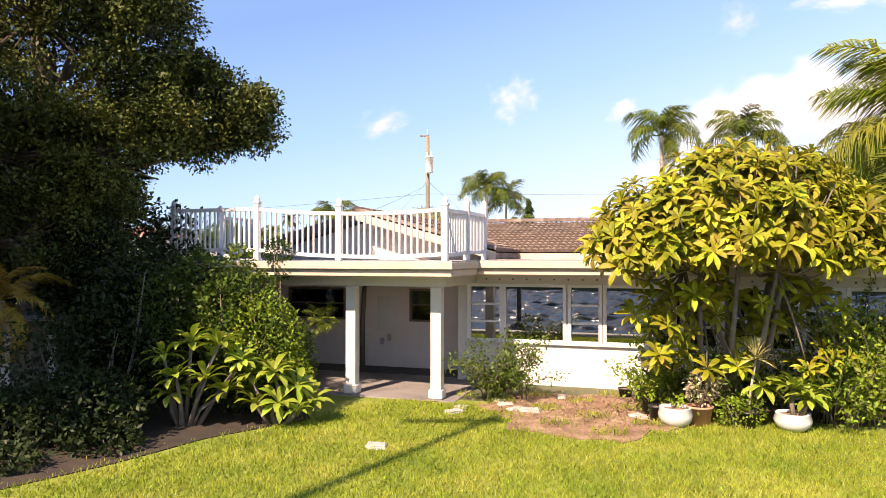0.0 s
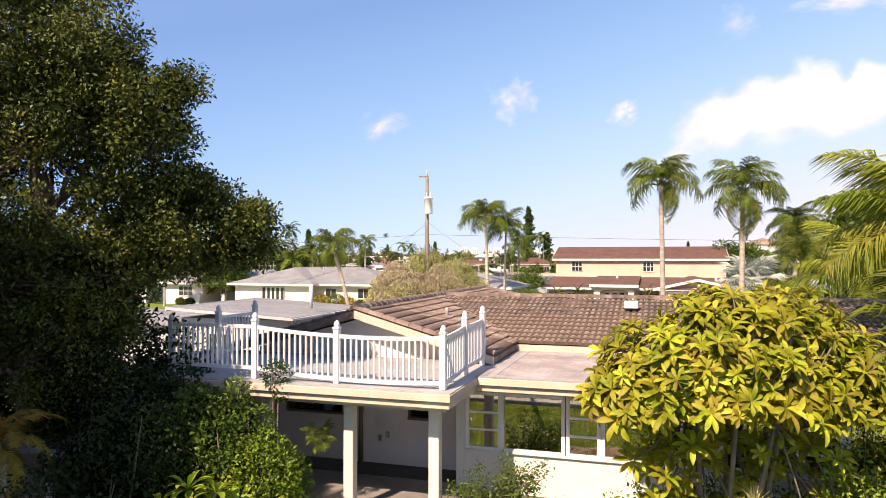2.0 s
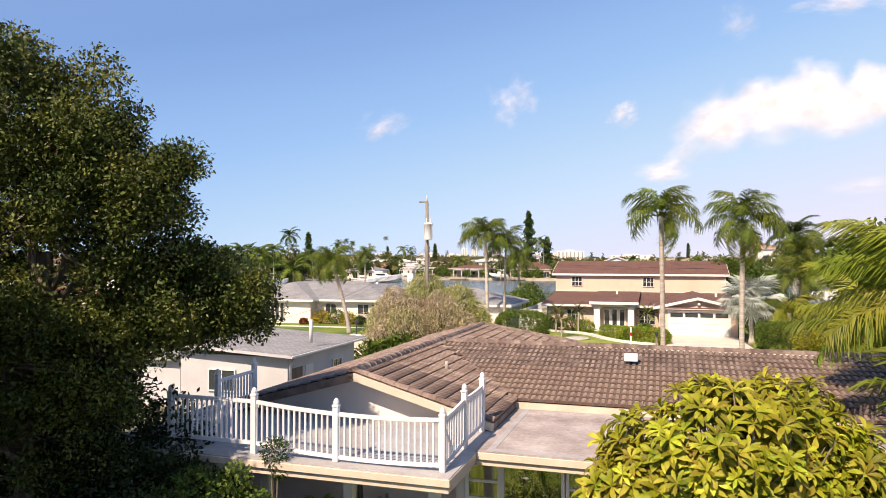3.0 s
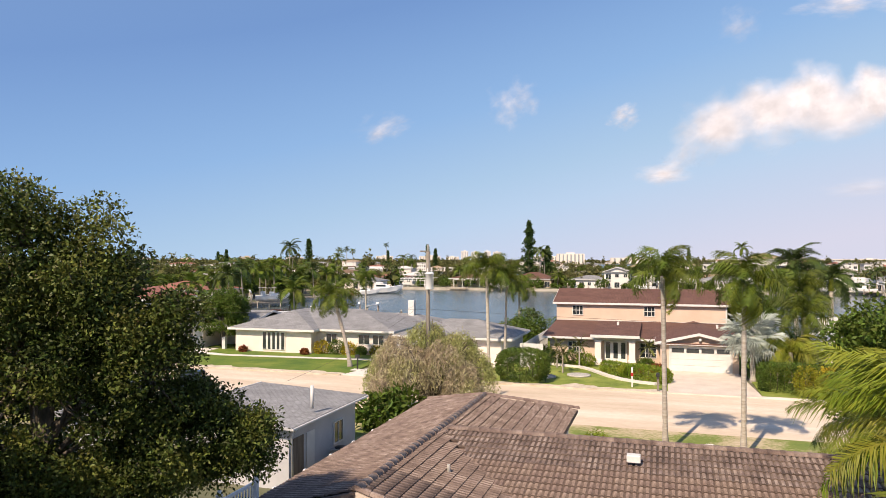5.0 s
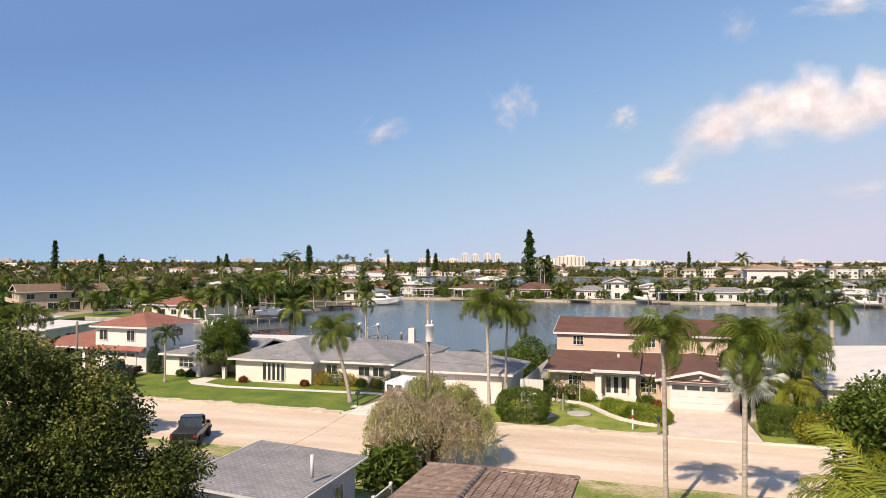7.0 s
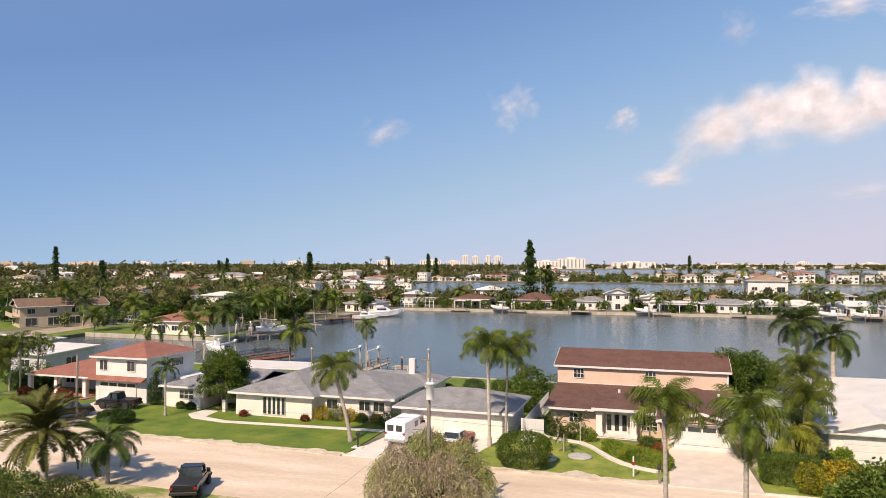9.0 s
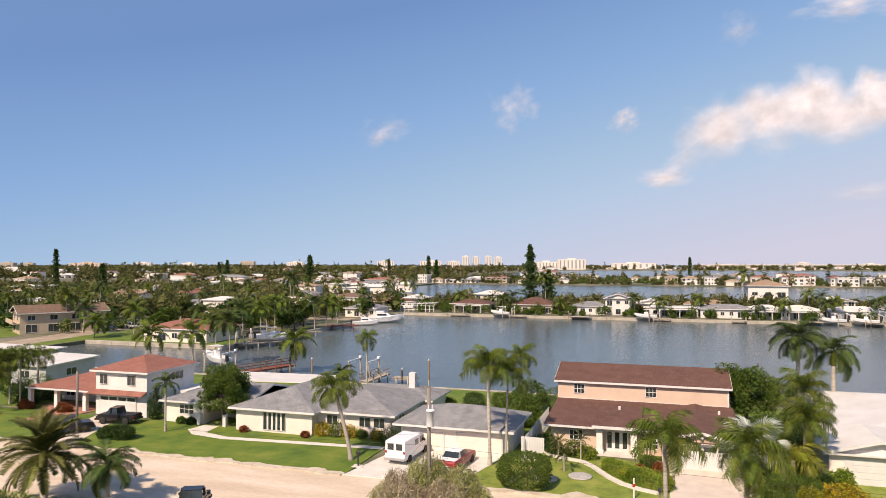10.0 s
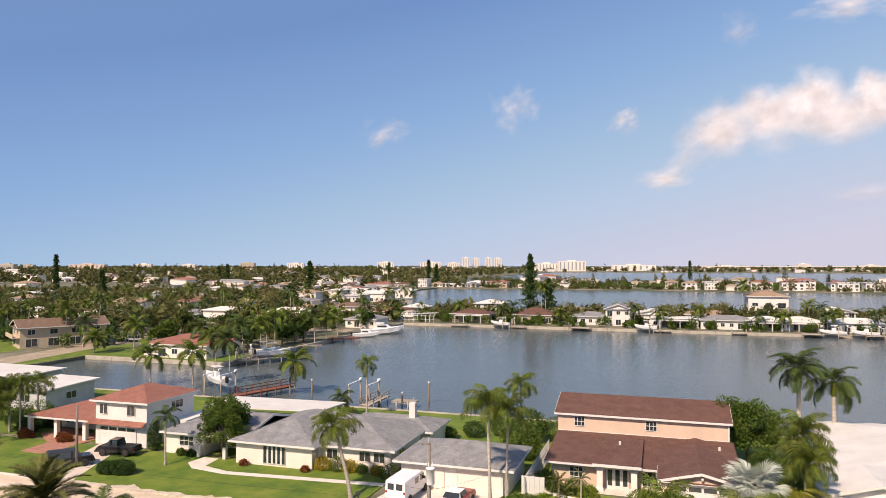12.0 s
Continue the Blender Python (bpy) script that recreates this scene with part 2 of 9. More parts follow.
M["dirt_road"] = material("brown_dirt_road", [(0.24, 0.18, 0.125), (0.34, 0.27, 0.195), (0.44, 0.37, 0.285)], 0.25, 0.95, 8, 0.2)
M["grass"] = material("lawn_grass", [(0.09, 0.13, 0.015), (0.17, 0.22, 0.03), (0.27, 0.28, 0.06)], 0.6, 0.9, 18, 0.4)
M["grass2"] = material("lush_lawn", [(0.043, 0.104, 0.007), (0.10, 0.158, 0.012), (0.168, 0.202, 0.028)], 0.35, 0.9, 10, 0.4)
M["blade"] = material("grass_blade", [(0.15, 0.235, 0.025), (0.27, 0.325, 0.04), (0.42, 0.41, 0.085)], 0.9, 0.75, 8, 0, island=0.35, leaf=0.35, world_co=True, spec=0.22)
M["verge"] = material("sandy_grass_verge", [(0.50, 0.40, 0.29), (0.40, 0.33, 0.20), (0.16, 0.20, 0.04), (0.12, 0.17, 0.03)], 0.35, 0.95, 5, 0.3)
M["land"] = material("far_land", [(0.05, 0.07, 0.03), (0.12, 0.12, 0.07), (0.26, 0.22, 0.17)], 0.03, 0.95, 0.6, 0.0)
M["dirt"] = material("dry_dirt", [(0.12, 0.07, 0.045), (0.24, 0.145, 0.095), (0.36, 0.26, 0.18)], 2.2, 0.95, 22, 0.9)
M["bark"] = material("grey_brown_bark", [(0.07, 0.055, 0.04), (0.17, 0.14, 0.11)], 4, 0.95, 40, 0.5, stretch=(1, 1, 0.3))
M["pole_wood"] = material("weathered_pole_wood", [(0.11, 0.09, 0.075), (0.24, 0.21, 0.18)], 2, 0.95, 40, 0.4, stretch=(3, 3, 0.3), vary=0.2)
M["palm_bark"] = material("palm_trunk", [(0.26, 0.22, 0.18), (0.46, 0.42, 0.37)], 3, 0.95, 30, 0.4, stretch=(0.6, 0.6, 3), vary=0.15)
M["leaf_oak"] = material("dark_oak_leaf", [(0.020, 0.034, 0.008), (0.065, 0.085, 0.017), (0.165, 0.17, 0.037)], 0.8, 0.5, 3, 0, island=0.5, leaf=0.06, world_co=True, spec=0.22)
M["leaf_dark"] = material("dark_green_leaf", [(0.025, 0.055, 0.012), (0.05, 0.09, 0.02)], 0.6, 0.45, 4, 0, island=0.4, leaf=0.2, world_co=True, spec=0.22)
# darker copy of the leaf colours: the thicket's shade is painted in
M["leaf_shade"] = material("shaded_thicket_leaf", [(0.012, 0.022, 0.006), (0.028, 0.045, 0.012)], 0.6, 0.5, 4, 0, island=0.4, leaf=0.1, world_co=True, spec=0.15)
M["leaf_mid"] = material("green_leaf", [(0.05, 0.10, 0.015), (0.12, 0.165, 0.03)], 0.6, 0.5, 4, 0, island=0.4, leaf=0.3, world_co=True, spec=0.22)
M["leaf_yellow"] = material("yellow_green_leaf", [(0.12, 0.165, 0.012), (0.31, 0.325, 0.025), (0.52, 0.46, 0.07)], 1.8, 0.5, 5, 0.05, vary=0.3, island=0.4, leaf=0.3, world_co=True, spec=0.22)
M["leaf_big"] = material("big_glossy_leaf", [(0.18, 0.27, 0.025), (0.34, 0.40, 0.07)], 1.2, 0.4, 4, 0.05, vary=0.2, island=0.25, leaf=0.3, spec=0.22)
M["frond"] = material("palm_frond", [(0.05, 0.09, 0.012), (0.15, 0.185, 0.026)], 1.0, 0.5, 6, 0, vary=0.25, island=0.2, leaf=0.25, spec=0.22)
M["frond_date"] = material("date_palm_frond", [(0.05, 0.065, 0.014), (0.15, 0.15, 0.04)], 1.0, 0.55, 6, 0, vary=0.3, island=0.25, leaf=0.15, spec=0.2)
M["frond_dark"] = material("dark_palm_frond", [(0.03, 0.06, 0.014), (0.08, 0.11, 0.025)], 1.0, 0.5, 6, 0, vary=0.25, island=0.2, leaf=0.2, spec=0.22)
M["frond_bright"] = material("bright_palm_frond", [(0.09, 0.15, 0.014), (0.21, 0.26, 0.03)], 1.0, 0.45, 6, 0, vary=0.25, island=0.2, leaf=0.3, spec=0.3)
M["frond_yellow"] = material("yellow_palm_frond", [(0.15, 0.20, 0.02), (0.30, 0.30, 0.045)], 1.0, 0.5, 6, 0, vary=0.25, island=0.2, leaf=0.3, spec=0.22)
M["frond_silver"] = material("silver_palm_frond", [(0.24, 0.28, 0.24), (0.42, 0.46, 0.41)], 1.0, 0.6, 6, 0, vary=0.2, island=0.15, leaf=0.15, spec=0.22)
M["frond_gold"] = material("golden_dry_frond", [(0.30, 0.20, 0.03), (0.45, 0.30, 0.06)], 1.0, 0.6, 6, 0, vary=0.2, island=0.2, leaf=0.3, spec=0.22)
M["frond_yucca"] = material("pale_yucca_blade", [(0.30, 0.30, 0.12), (0.46, 0.42, 0.2)], 3.0, 0.6, 6, 0, vary=0.3, spec=0.22)
M["litter"] = material("dry_leaf_litter", [(0.16, 0.10, 0.05), (0.33, 0.22, 0.12)], 3, 0.9, 20, 0, island=0.4)
M["dry"] = material("dry_fern_foliage", [(0.32, 0.25, 0.17), (0.46, 0.38, 0.27), (0.36, 0.35, 0.15)], 0.5, 0.85, 4, 0, island=0.4, leaf=0.25, world_co=True)
M["dry_green"] = material("pale_green_fern_foliage", [(0.24, 0.26, 0.09), (0.36, 0.37, 0.14), (0.44, 0.40, 0.20)], 0.7, 0.85, 4, 0, island=0.45, leaf=0.3, world_co=True)
M["leaf_far"] = material("far_foliage", [(0.048, 0.055, 0.019), (0.105, 0.109, 0.036), (0.18, 0.167, 0.07)], 0.05, 0.9, 0.6, 0, island=0.4, leaf=0.15, world_co=True, spec=0.22)
M["leaf_vine"] = material("bright_vine_leaf", [(0.09, 0.16, 0.015), (0.18, 0.26, 0.03), (0.30, 0.32, 0.04)], 0.8, 0.5, 4, 0, island=0.4, leaf=0.3, world_co=True, spec=0.22)
M["flower"] = material("orange_yellow_shrub", [(0.20, 0.19, 0.02), (0.46, 0.32, 0.03)], 1.5, 0.6, 6, 0, island=0.4, leaf=0.25, world_co=True)
M["redleaf"] = material("red_shrub", [(0.16, 0.05, 0.03), (0.30, 0.10, 0.03)], 1.5, 0.6, 6, 0, island=0.4, leaf=0.2, world_co=True)
# unlit rooms: their dimness is put into these dark colours
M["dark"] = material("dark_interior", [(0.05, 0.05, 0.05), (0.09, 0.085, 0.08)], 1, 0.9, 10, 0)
M["room"] = material("room_dimmed", [(0.06, 0.055, 0.05), (0.10, 0.09, 0.08)], 0.8, 0.9, 10, 0.05)
M["black"] = material("black_plastic", [(0.015, 0.015, 0.016), (0.03, 0.03, 0.03)], 3, 0.45, 30, 0.05)
M["rubber"] = material("tyre_rubber", [(0.012, 0.012, 0.012), (0.03, 0.03, 0.03)], 4, 0.85, 30, 0.1)
M["steel"] = material("grey_metal", [(0.38, 0.39, 0.40), (0.52, 0.53, 0.54)], 2, 0.4, 30, 0.05, metal=0.7)
M["alu"] = material("white_aluminium", [(0.74, 0.74, 0.73), (0.82, 0.82, 0.81)], 2, 0.45, 30, 0.02)
M["wood"] = material("grey_pole_wood", [(0.12, 0.09, 0.065), (0.24, 0.19, 0.14)], 2, 0.9, 30, 0.3, stretch=(3, 3, 0.3))
M["dock"] = material("weathered_dock_wood", [(0.24, 0.20, 0.16), (0.42, 0.37, 0.31)], 1.5, 0.9, 20, 0.2, vary=0.15)
M["redwood"] = material("red_brown_dock", [(0.14, 0.045, 0.03), (0.22, 0.08, 0.055)], 1.5, 0.9, 20, 0.2, vary=0.15)
M["seawall"] = material("concrete_seawall", [(0.28, 0.25, 0.20), (0.46, 0.42, 0.35)], 0.4, 0.9, 8, 0.3)
M["terracotta"] = material("terracotta", [(0.42, 0.20, 0.13), (0.54, 0.29, 0.20)], 4, 0.8, 30, 0.1)
M["branch"] = material("grey_branch", [(0.12, 0.10, 0.08), (0.22, 0.19, 0.16)], 3, 0.85, 30, 0.2)
# near-black ground colour that stands in for shade on the lawn
M["shade_soil"] = material("dark_shade_soil", [(0.018, 0.014, 0.010), (0.05, 0.035, 0.024)], 2.5, 0.95, 30, 0.6)
M["tower_glass"] = material("hazy_window_band", [(0.22, 0.24, 0.26), (0.32, 0.34, 0.36)], 0.2, 0.4, 2, 0)
M["sand"] = material("pale_sand", [(0.42, 0.34, 0.25), (0.62, 0.54, 0.44)], 1.2, 0.95, 14, 0.4)
M["stone"] = material("pale_stone", [(0.28, 0.26, 0.23), (0.50, 0.48, 0.45)], 6, 0.85, 30, 0.4)
M["shingle_grey"] = shingle("grey_shingle", (0.20, 0.20, 0.205), (0.31, 0.31, 0.315))
M["shingle_brown"] = shingle("brown_shingle", (0.115, 0.05, 0.037), (0.17, 0.085, 0.062))
M["shingle_red"] = shingle("red_shingle", (0.27, 0.10, 0.07), (0.36, 0.155, 0.115))
M["shingle_tan_dark"] = shingle("brown_tan_shingle", (0.16, 0.095, 0.06), (0.24, 0.155, 0.105))
M["shingle_tan"] = shingle("tan_shingle", (0.30, 0.20, 0.13), (0.42, 0.30, 0.20))
M["roof_white"] = material("white_coated_roof", [(0.54, 0.52, 0.49), (0.66, 0.64, 0.61)], 0.4, 0.7, 6, 0.1)
M["glass"] = glass_mat("window_glass", (0.5, 0.54, 0.54), 0.32)
M["glass_dark"] = material("dark_pane", [(0.015, 0.02, 0.025), (0.04, 0.05, 0.055)], 0.3, 0.08, 5, 0, spec=0.8)
M["car_white"] = material("white_car_paint", [(0.76, 0.76, 0.76), (0.80, 0.80, 0.80)], 0.5, 0.25, 30, 0)
M["car_red"] = material("red_car_paint", [(0.22, 0.008, 0.012), (0.27, 0.012, 0.016)], 0.5, 0.25, 30, 0)
M["car_black"] = material("black_car_paint", [(0.012, 0.012, 0.014), (0.02, 0.02, 0.022)], 0.5, 0.2, 30, 0)
M["car_silver"] = material("silver_car_paint", [(0.42, 0.43, 0.44), (0.48, 0.49, 0.5)], 0.5, 0.25, 30, 0, metal=0.5)
M["lamp_red"] = material("red_lamp", [(0.30, 0.01, 0.01), (0.36, 0.02, 0.02)], 2, 0.2, 30, 0)
M["chrome"] = material("chrome", [(0.6, 0.6, 0.6), (0.66, 0.66, 0.66)], 2, 0.15, 30, 0, metal=1.0)
M["boat"] = material("white_gelcoat", [(0.74, 0.74, 0.73), (0.82, 0.82, 0.81)], 0.5, 0.3, 20, 0)
M["canal"] = water_mat("canal_water", (0.012, 0.016, 0.014), 3.0, 0.3, 0.05, 0.05)
M["water"] = water_mat("lagoon_water", (0.085, 0.105, 0.11), 0.9, 0.5, 0.14, 0.2)
M["brick_paving"] = material("red_brick_paving", [(0.28, 0.12, 0.085), (0.42, 0.22, 0.16)], 2, 0.9, 25, 0.2)

# ---------- ground, water, road ----------
A_CUTS = [-4800, -700, -260, -190, -128, -110, -90, -75, 300, 900, 4800]
B_CUTS = [-4800, -48, 5.7, 94, 127, 231, 278, 575, 650, 720, 1650, 3000, 4800]


def wet(a, b):
    if b < -48:
        return False
    if b < 5.7 or b > 3000:
        return True
    if 94 < b < 127:
        return a > -128
    if 127 < b < 231:
        return a > -90
    if 278 < b < 575:
        return a > -190
    if 720 < b < 1650:
        return a > -260
    return a > 900


def build_ground():
    bm = bmesh.new()
    verts = {}

    def vert(a, b, z):
        if (a, b, z) not in verts:
            verts[a, b, z] = bm.verts.new((a, b, z))
        return verts[a, b, z]

    mids_a = [(p + q) / 2 for p, q in zip(A_CUTS, A_CUTS[1:])]
    mids_b = [(p + q) / 2 for p, q in zip(B_CUTS, B_CUTS[1:])]
    for i, ma in enumerate(mids_a):
        for j, mb in enumerate(mids_b):
            if wet(ma, mb):
                continue
            a0, a1, b0, b1 = A_CUTS[i], A_CUTS[i + 1], B_CUTS[j], B_CUTS[j + 1]
            bm.faces.new((vert(a0, b0, 0), vert(a1, b0, 0), vert(a1, b1, 0), vert(a0, b1, 0)))
            for (p, q, na, nb) in (((a0, b0), (a1, b0), ma, b0 - 1), ((a1, b0), (a1, b1), a1 + 1, mb), ((a1, b1), (a0, b1), ma, b1 + 1), ((a0, b1), (a0, b0), a0 - 1, mb)):
                if wet(na, nb):
                    bm.faces.new((vert(*p, 0), vert(*p, -2.5), vert(*q, -2.5), vert(*q, 0)))
    solid("ground", bm, M["land"], spot(0, 0), "flat green and sandy land cut by canals", "ground", kind="structure")


build_ground()
bm = bmesh.new()
bmesh.ops.create_grid(bm, x_segments=12, y_segments=12, size=4850)
solid("water", bm, M["water"], spot(0, 0, -0.75), "rippled grey-blue lagoon and canal water", "water", kind="structure")



def choppy(a0, a1, b0, b1, step):
    """A sheet of short crossing waves."""
    q = random.Random(17)
    A, B = np.meshgrid(np.arange(a0, a1 + 1e-6, step), np.arange(b0, b1 + 1e-6, step), indexing="ij")
    Z = np.zeros_like(A)
    for i in range(26):
        length, turn = 0.65 * 1.11 ** q.uniform(0, 14), q.gauss(0.3, 0.7)
        k = math.tau / length
        Z += 0.0165 * length ** 0.9 * np.sin(k * (A * math.sin(turn) + B * math.cos(turn)) + q.uniform(0, math.tau))
    na, nb = A.shape
    n = np.arange(na * nb).reshape(na, nb)
    quads = np.stack([n[:-1, :-1], n[1:, :-1], n[1:, 1:], n[:-1, 1:]], -1).reshape(-1, 4)
    return raw("water", np.stack([A, B, Z - 0.72 - Z.min()], -1).reshape(-1, 3).tolist(), quads.tolist(), M["canal"], True)


ob = new("water", choppy(-22.0, 22.0, -34.0, 5.6, 0.2))
ob.matrix_world = spot(0, 0)
tagged(ob, "glittering choppy canal water behind the back garden", "water", kind="structure")
solid("water", slab([(-400, -47.9), (400, -47.9), (400, 5.8), (-400, 5.8)], -1.6, -0.74), M["canal"], spot(0, 0), "calmer canal water further along", "water", kind="structure")


def seawall(a0, b0, a1, b1):
    n = Vector((a1 - a0, b1 - b0, 0))
    bm = boxes((0, n.length, -0.35, 0.25, -2.0, 0.12), bevel=0.03)
    rows = int(n.length / 2.4)
    for i in range(rows):
        box(bm, 2.4 * i + 0.1, 2.4 * i + 0.4, -0.42, -0.35, -2.0, -0.1)
    ang = math.degrees(math.atan2(n.y, n.x))
    return solid("seawall", bm, M["seawall"], spot(a0, b0, 0, ang), "weathered concrete seawall along the water", "seawall", kind="structure")


seawall(200, 94, -128, 94)
seawall(-128, 127.0, -90, 127.0)
seawall(-90, 127, -90, 231)
seawall(-90, 231, 200, 231)
seawall(-60, 5.7, 60, 5.7)

# the near back garden, the road and the lots across it
solid("lawn", slab([(-40, 6.1), (30, 6.1), (30, 13.2), (-40, 13.2)], -0.05, 0.012), M["grass"], spot(0, 0), "sunlit mown back garden lawn", "lawn", kind="structure")
solid("verge", slab([(-120, 32), (60, 32), (60, 41.5), (-120, 41.5)], -0.05, 0.02), M["verge"], spot(0, 0), "patchy grass verge along the street", "verge", kind="structure")
solid("road", slab([(-260, 41.5), (90, 41.5), (90, 53.2), (-260, 53.2)], -0.05, 0.03), M["road"], spot(0, 0), "sandy dug-up residential street", "road", kind="structure")
solid("front_lawn", slab([(-26.0, 53.5), (-26.0, 64.9), (-84, 64.9), (-84, 53.5)][::-1], -0.05, 0.09), M["grass2"], spot(0, 0), "lush green front lawn beside the street", "lawn", kind="structure")
solid("front_lawn", slab([(-16.2, 53.5), (0.2, 53.5), (0.2, 64), (-11, 66.5), (-16.2, 66.5)], -0.05, 0.09), M["grass"], spot(0, 0), "green front lawn with a curved border", "lawn", kind="structure")
solid("front_lawn", slab([(6.6, 53.5), (60, 53.5), (60, 66), (6.6, 66)], -0.05, 0.09), M["grass"], spot(0, 0), "front lawn behind hedges", "lawn", kind="structure")
solid("rear_lawn", slab([(-130, 66), (60, 66), (60, 93.5), (-130, 93.5)], -0.05, 0.06), M["grass2"], spot(0, 0), "green lawns between houses and seawall", "lawn", kind="structure")
solid("kerb", boxes((-260, -26, 53.2, 53.5, -0.05, 0.14), (-16.2, 0.2, 53.2, 53.5, -0.05, 0.14), (6.6, 90, 53.2, 53.5, -0.05, 0.14)), M["kerb"], spot(0, 0), "pale concrete street kerb", "kerb", kind="structure")
solid("driveway", slab([(-26.0, 53.2), (-16.2, 53.2), (-14.2, 63), (-24.4, 63)], -0.05, 0.11), M["kerb"], spot(0, 0), "pale concrete double driveway", "driveway", kind="structure")
solid("driveway", slab([(0.2, 53.2), (6.6, 53.2), (5.9, 64), (0.2, 64)], -0.05, 0.11), M["driveway"], spot(0, 0), "tan concrete driveway to the garage", "driveway", kind="structure")
solid("driveway", slab([(-60, 53.2), (-55.5, 53.2), (-60.5, 66), (-64, 66)], -0.05, 0.11), M["driveway"], spot(0, 0), "tan driveway of the corner house", "driveway", kind="structure")

# ---------- plants ----------
def leaves(name, pts, size, mat, aspect=0.45, up=0.4, out=None, fold=0.25, seed=1):
    """Many small folded leaves round the given points: two triangles each, sharing the midrib."""
    r = np.random.default_rng(seed)
    n = len(pts)
    d = r.normal(size=(n, 3))
    if out is not None:
        d += out
    d[:, 2] -= 0.2
    d /= np.linalg.norm(d, axis=1)[:, None]
    nn = r.normal(size=(n, 3)) + np.array([0, 0, up * 2.5])
    s = np.cross(d, nn)
    s /= np.linalg.norm(s, axis=1)[:, None] + 1e-9
    nn = np.cross(s, d)
    L = (size * r.uniform(0.7, 1.35, n))[:, None]
    a, b = pts, pts + d * L
    mid = pts + d * L * 0.5 + nn * L * 0.03
    q = np.stack([a, mid + s * L * aspect * 0.5 + nn * L * fold * 0.3, b, mid - s * L * aspect * 0.5 + nn * L * fold * 0.3], axis=1)
    return fast(name, q, 4, mat)


def blob_points(n, blobs, seed, shell=0.75):
    """Points in the outer part of ellipsoids (x, y, z, rx, ry, rz), and their outward ways."""
    r = np.random.default_rng(seed)
    bl = np.array(blobs, float)
    w = bl[:, 3] * bl[:, 4] + bl[:, 4] * bl[:, 5] + bl[:, 3] * bl[:, 5]
    k = r.choice(len(bl), n, p=w / w.sum())
    d = r.normal(size=(n, 3))
    d /= np.linalg.norm(d, axis=1)[:, None]
    rad = shell + (1 - shell) * r.random(n) ** 0.7
    rad *= 1 + 0.12 * np.sin(d[:, 0] * 7 + k) * np.cos(d[:, 1] * 6 + 2 * k)
    return bl[k, :3] + d * bl[k, 3:] * rad[:, None], d


def clumps(crown, n, seed, r0, r1, flat=0.8):
    """Small ellipsoids over the surface of a crown (x, y, z, rx, ry, rz)."""
    r = np.random.default_rng(seed)
    out = []
    x, y, z, rx, ry, rz = crown
    for i in range(n):
        d = r.normal(size=3)
        d /= np.linalg.norm(d)
        if d[2] < -0.55:
            d[2] *= -0.6
        k = r.uniform(0.5, 1.0)
        s = r.uniform(r0, r1)
        out.append((x + d[0] * rx * k, y + d[1] * ry * k, z + d[2] * rz * k, s, s, s * flat))
    return out


def trunk_mesh(bm, base, top, r, limbs, seed, spread):
    q = random.Random(seed)
    b, t = Vector(base), Vector(top)
    bend = Vector((q.uniform(-0.2, 0.2), q.uniform(-0.2, 0.2), 0)) * (t - b).length
    pts = [b, b.lerp(t, 0.35) + bend * 0.4, b.lerp(t, 0.7) + bend * 0.3, t]
    tube(bm, pts, [r * 1.25, r, r * 0.8, r * 0.55], 8)
    for i in range(limbs):
        f = q.uniform(0.35, 0.95)
        s = b.lerp(t, f) + bend * 0.3
        ang = i * 2.4 + q.uniform(-0.4, 0.4)
        e = s + Vector((math.cos(ang) * spread[0], math.sin(ang) * spread[1], spread[2] * q.uniform(0.3, 1))) * q.uniform(0.6, 1)
        m = s.lerp(e, 0.5) + Vector((0, 0, -0.1 * (e - s).length))
        tube(bm, [s, m, e], [r * 0.5, r * 0.33, r * 0.12], 6)


def broad_tree(name, m, label, height, crown, n_clumps, n_leaves, size, mat, r=0.2, limbs=7, seed=1, clump=(0.7, 1.3), group="", category="tree", bark="bark", aspect=0.5, keep=None):
    t = thing(name, m, label, category, group)
    bm = bmesh.new()
    x, y, z, rx, ry, rz = crown
    trunk_mesh(bm, (0, 0, -0.1), (x * 0.6, y * 0.6, z + rz * 0.3), r, limbs, seed, (rx * 0.75, ry * 0.75, rz * 0.8))
    part("trunk", bm, M[bark], t)
    cl = clumps(crown, n_clumps, seed, *clump)
    if keep:
        cl = [c for c in cl if keep(*c[:3])]
    p, d = blob_points(n_leaves, cl, seed + 1, 0.45)
    p[:, 2] = np.maximum(p[:, 2], 0.1)
    under(new("crown", leaves("crown", p, size, mat, aspect, 0.3, d * 0.6, seed=seed)), t)
    return t


def shrub(name, m, label, blobs, n, size, mat, seed=1, group="", category="shrub", aspect=0.5, stems=5):
    t = thing(name, m, label, category, group)
    bm = bmesh.new()
    q = random.Random(seed)
    for i in range(stems):
        b = blobs[i % len(blobs)]
        e = Vector((b[0] + q.uniform(-0.3, 0.3) * b[3], b[1] + q.uniform(-0.3, 0.3) * b[4], b[2] + b[5] * 0.5))
        s = Vector((b[0] * 0.5, b[1] * 0.5, -0.05))
        tube(bm, [s, s.lerp(e, 0.5) + Vector((q.uniform(-0.1, 0.1), q.uniform(-0.1, 0.1), 0)), e], [0.03, 0.025, 0.01], 5)
    part("stem", bm, M["bark"], t)
    p, d = blob_points(n, blobs, seed, 0.55)
    p[:, 2] = np.maximum(p[:, 2], 0.03)
    under(new("foliage", leaves("foliage", p, size, mat, aspect, 0.3, d * 0.8, seed=seed)), t)
    return t


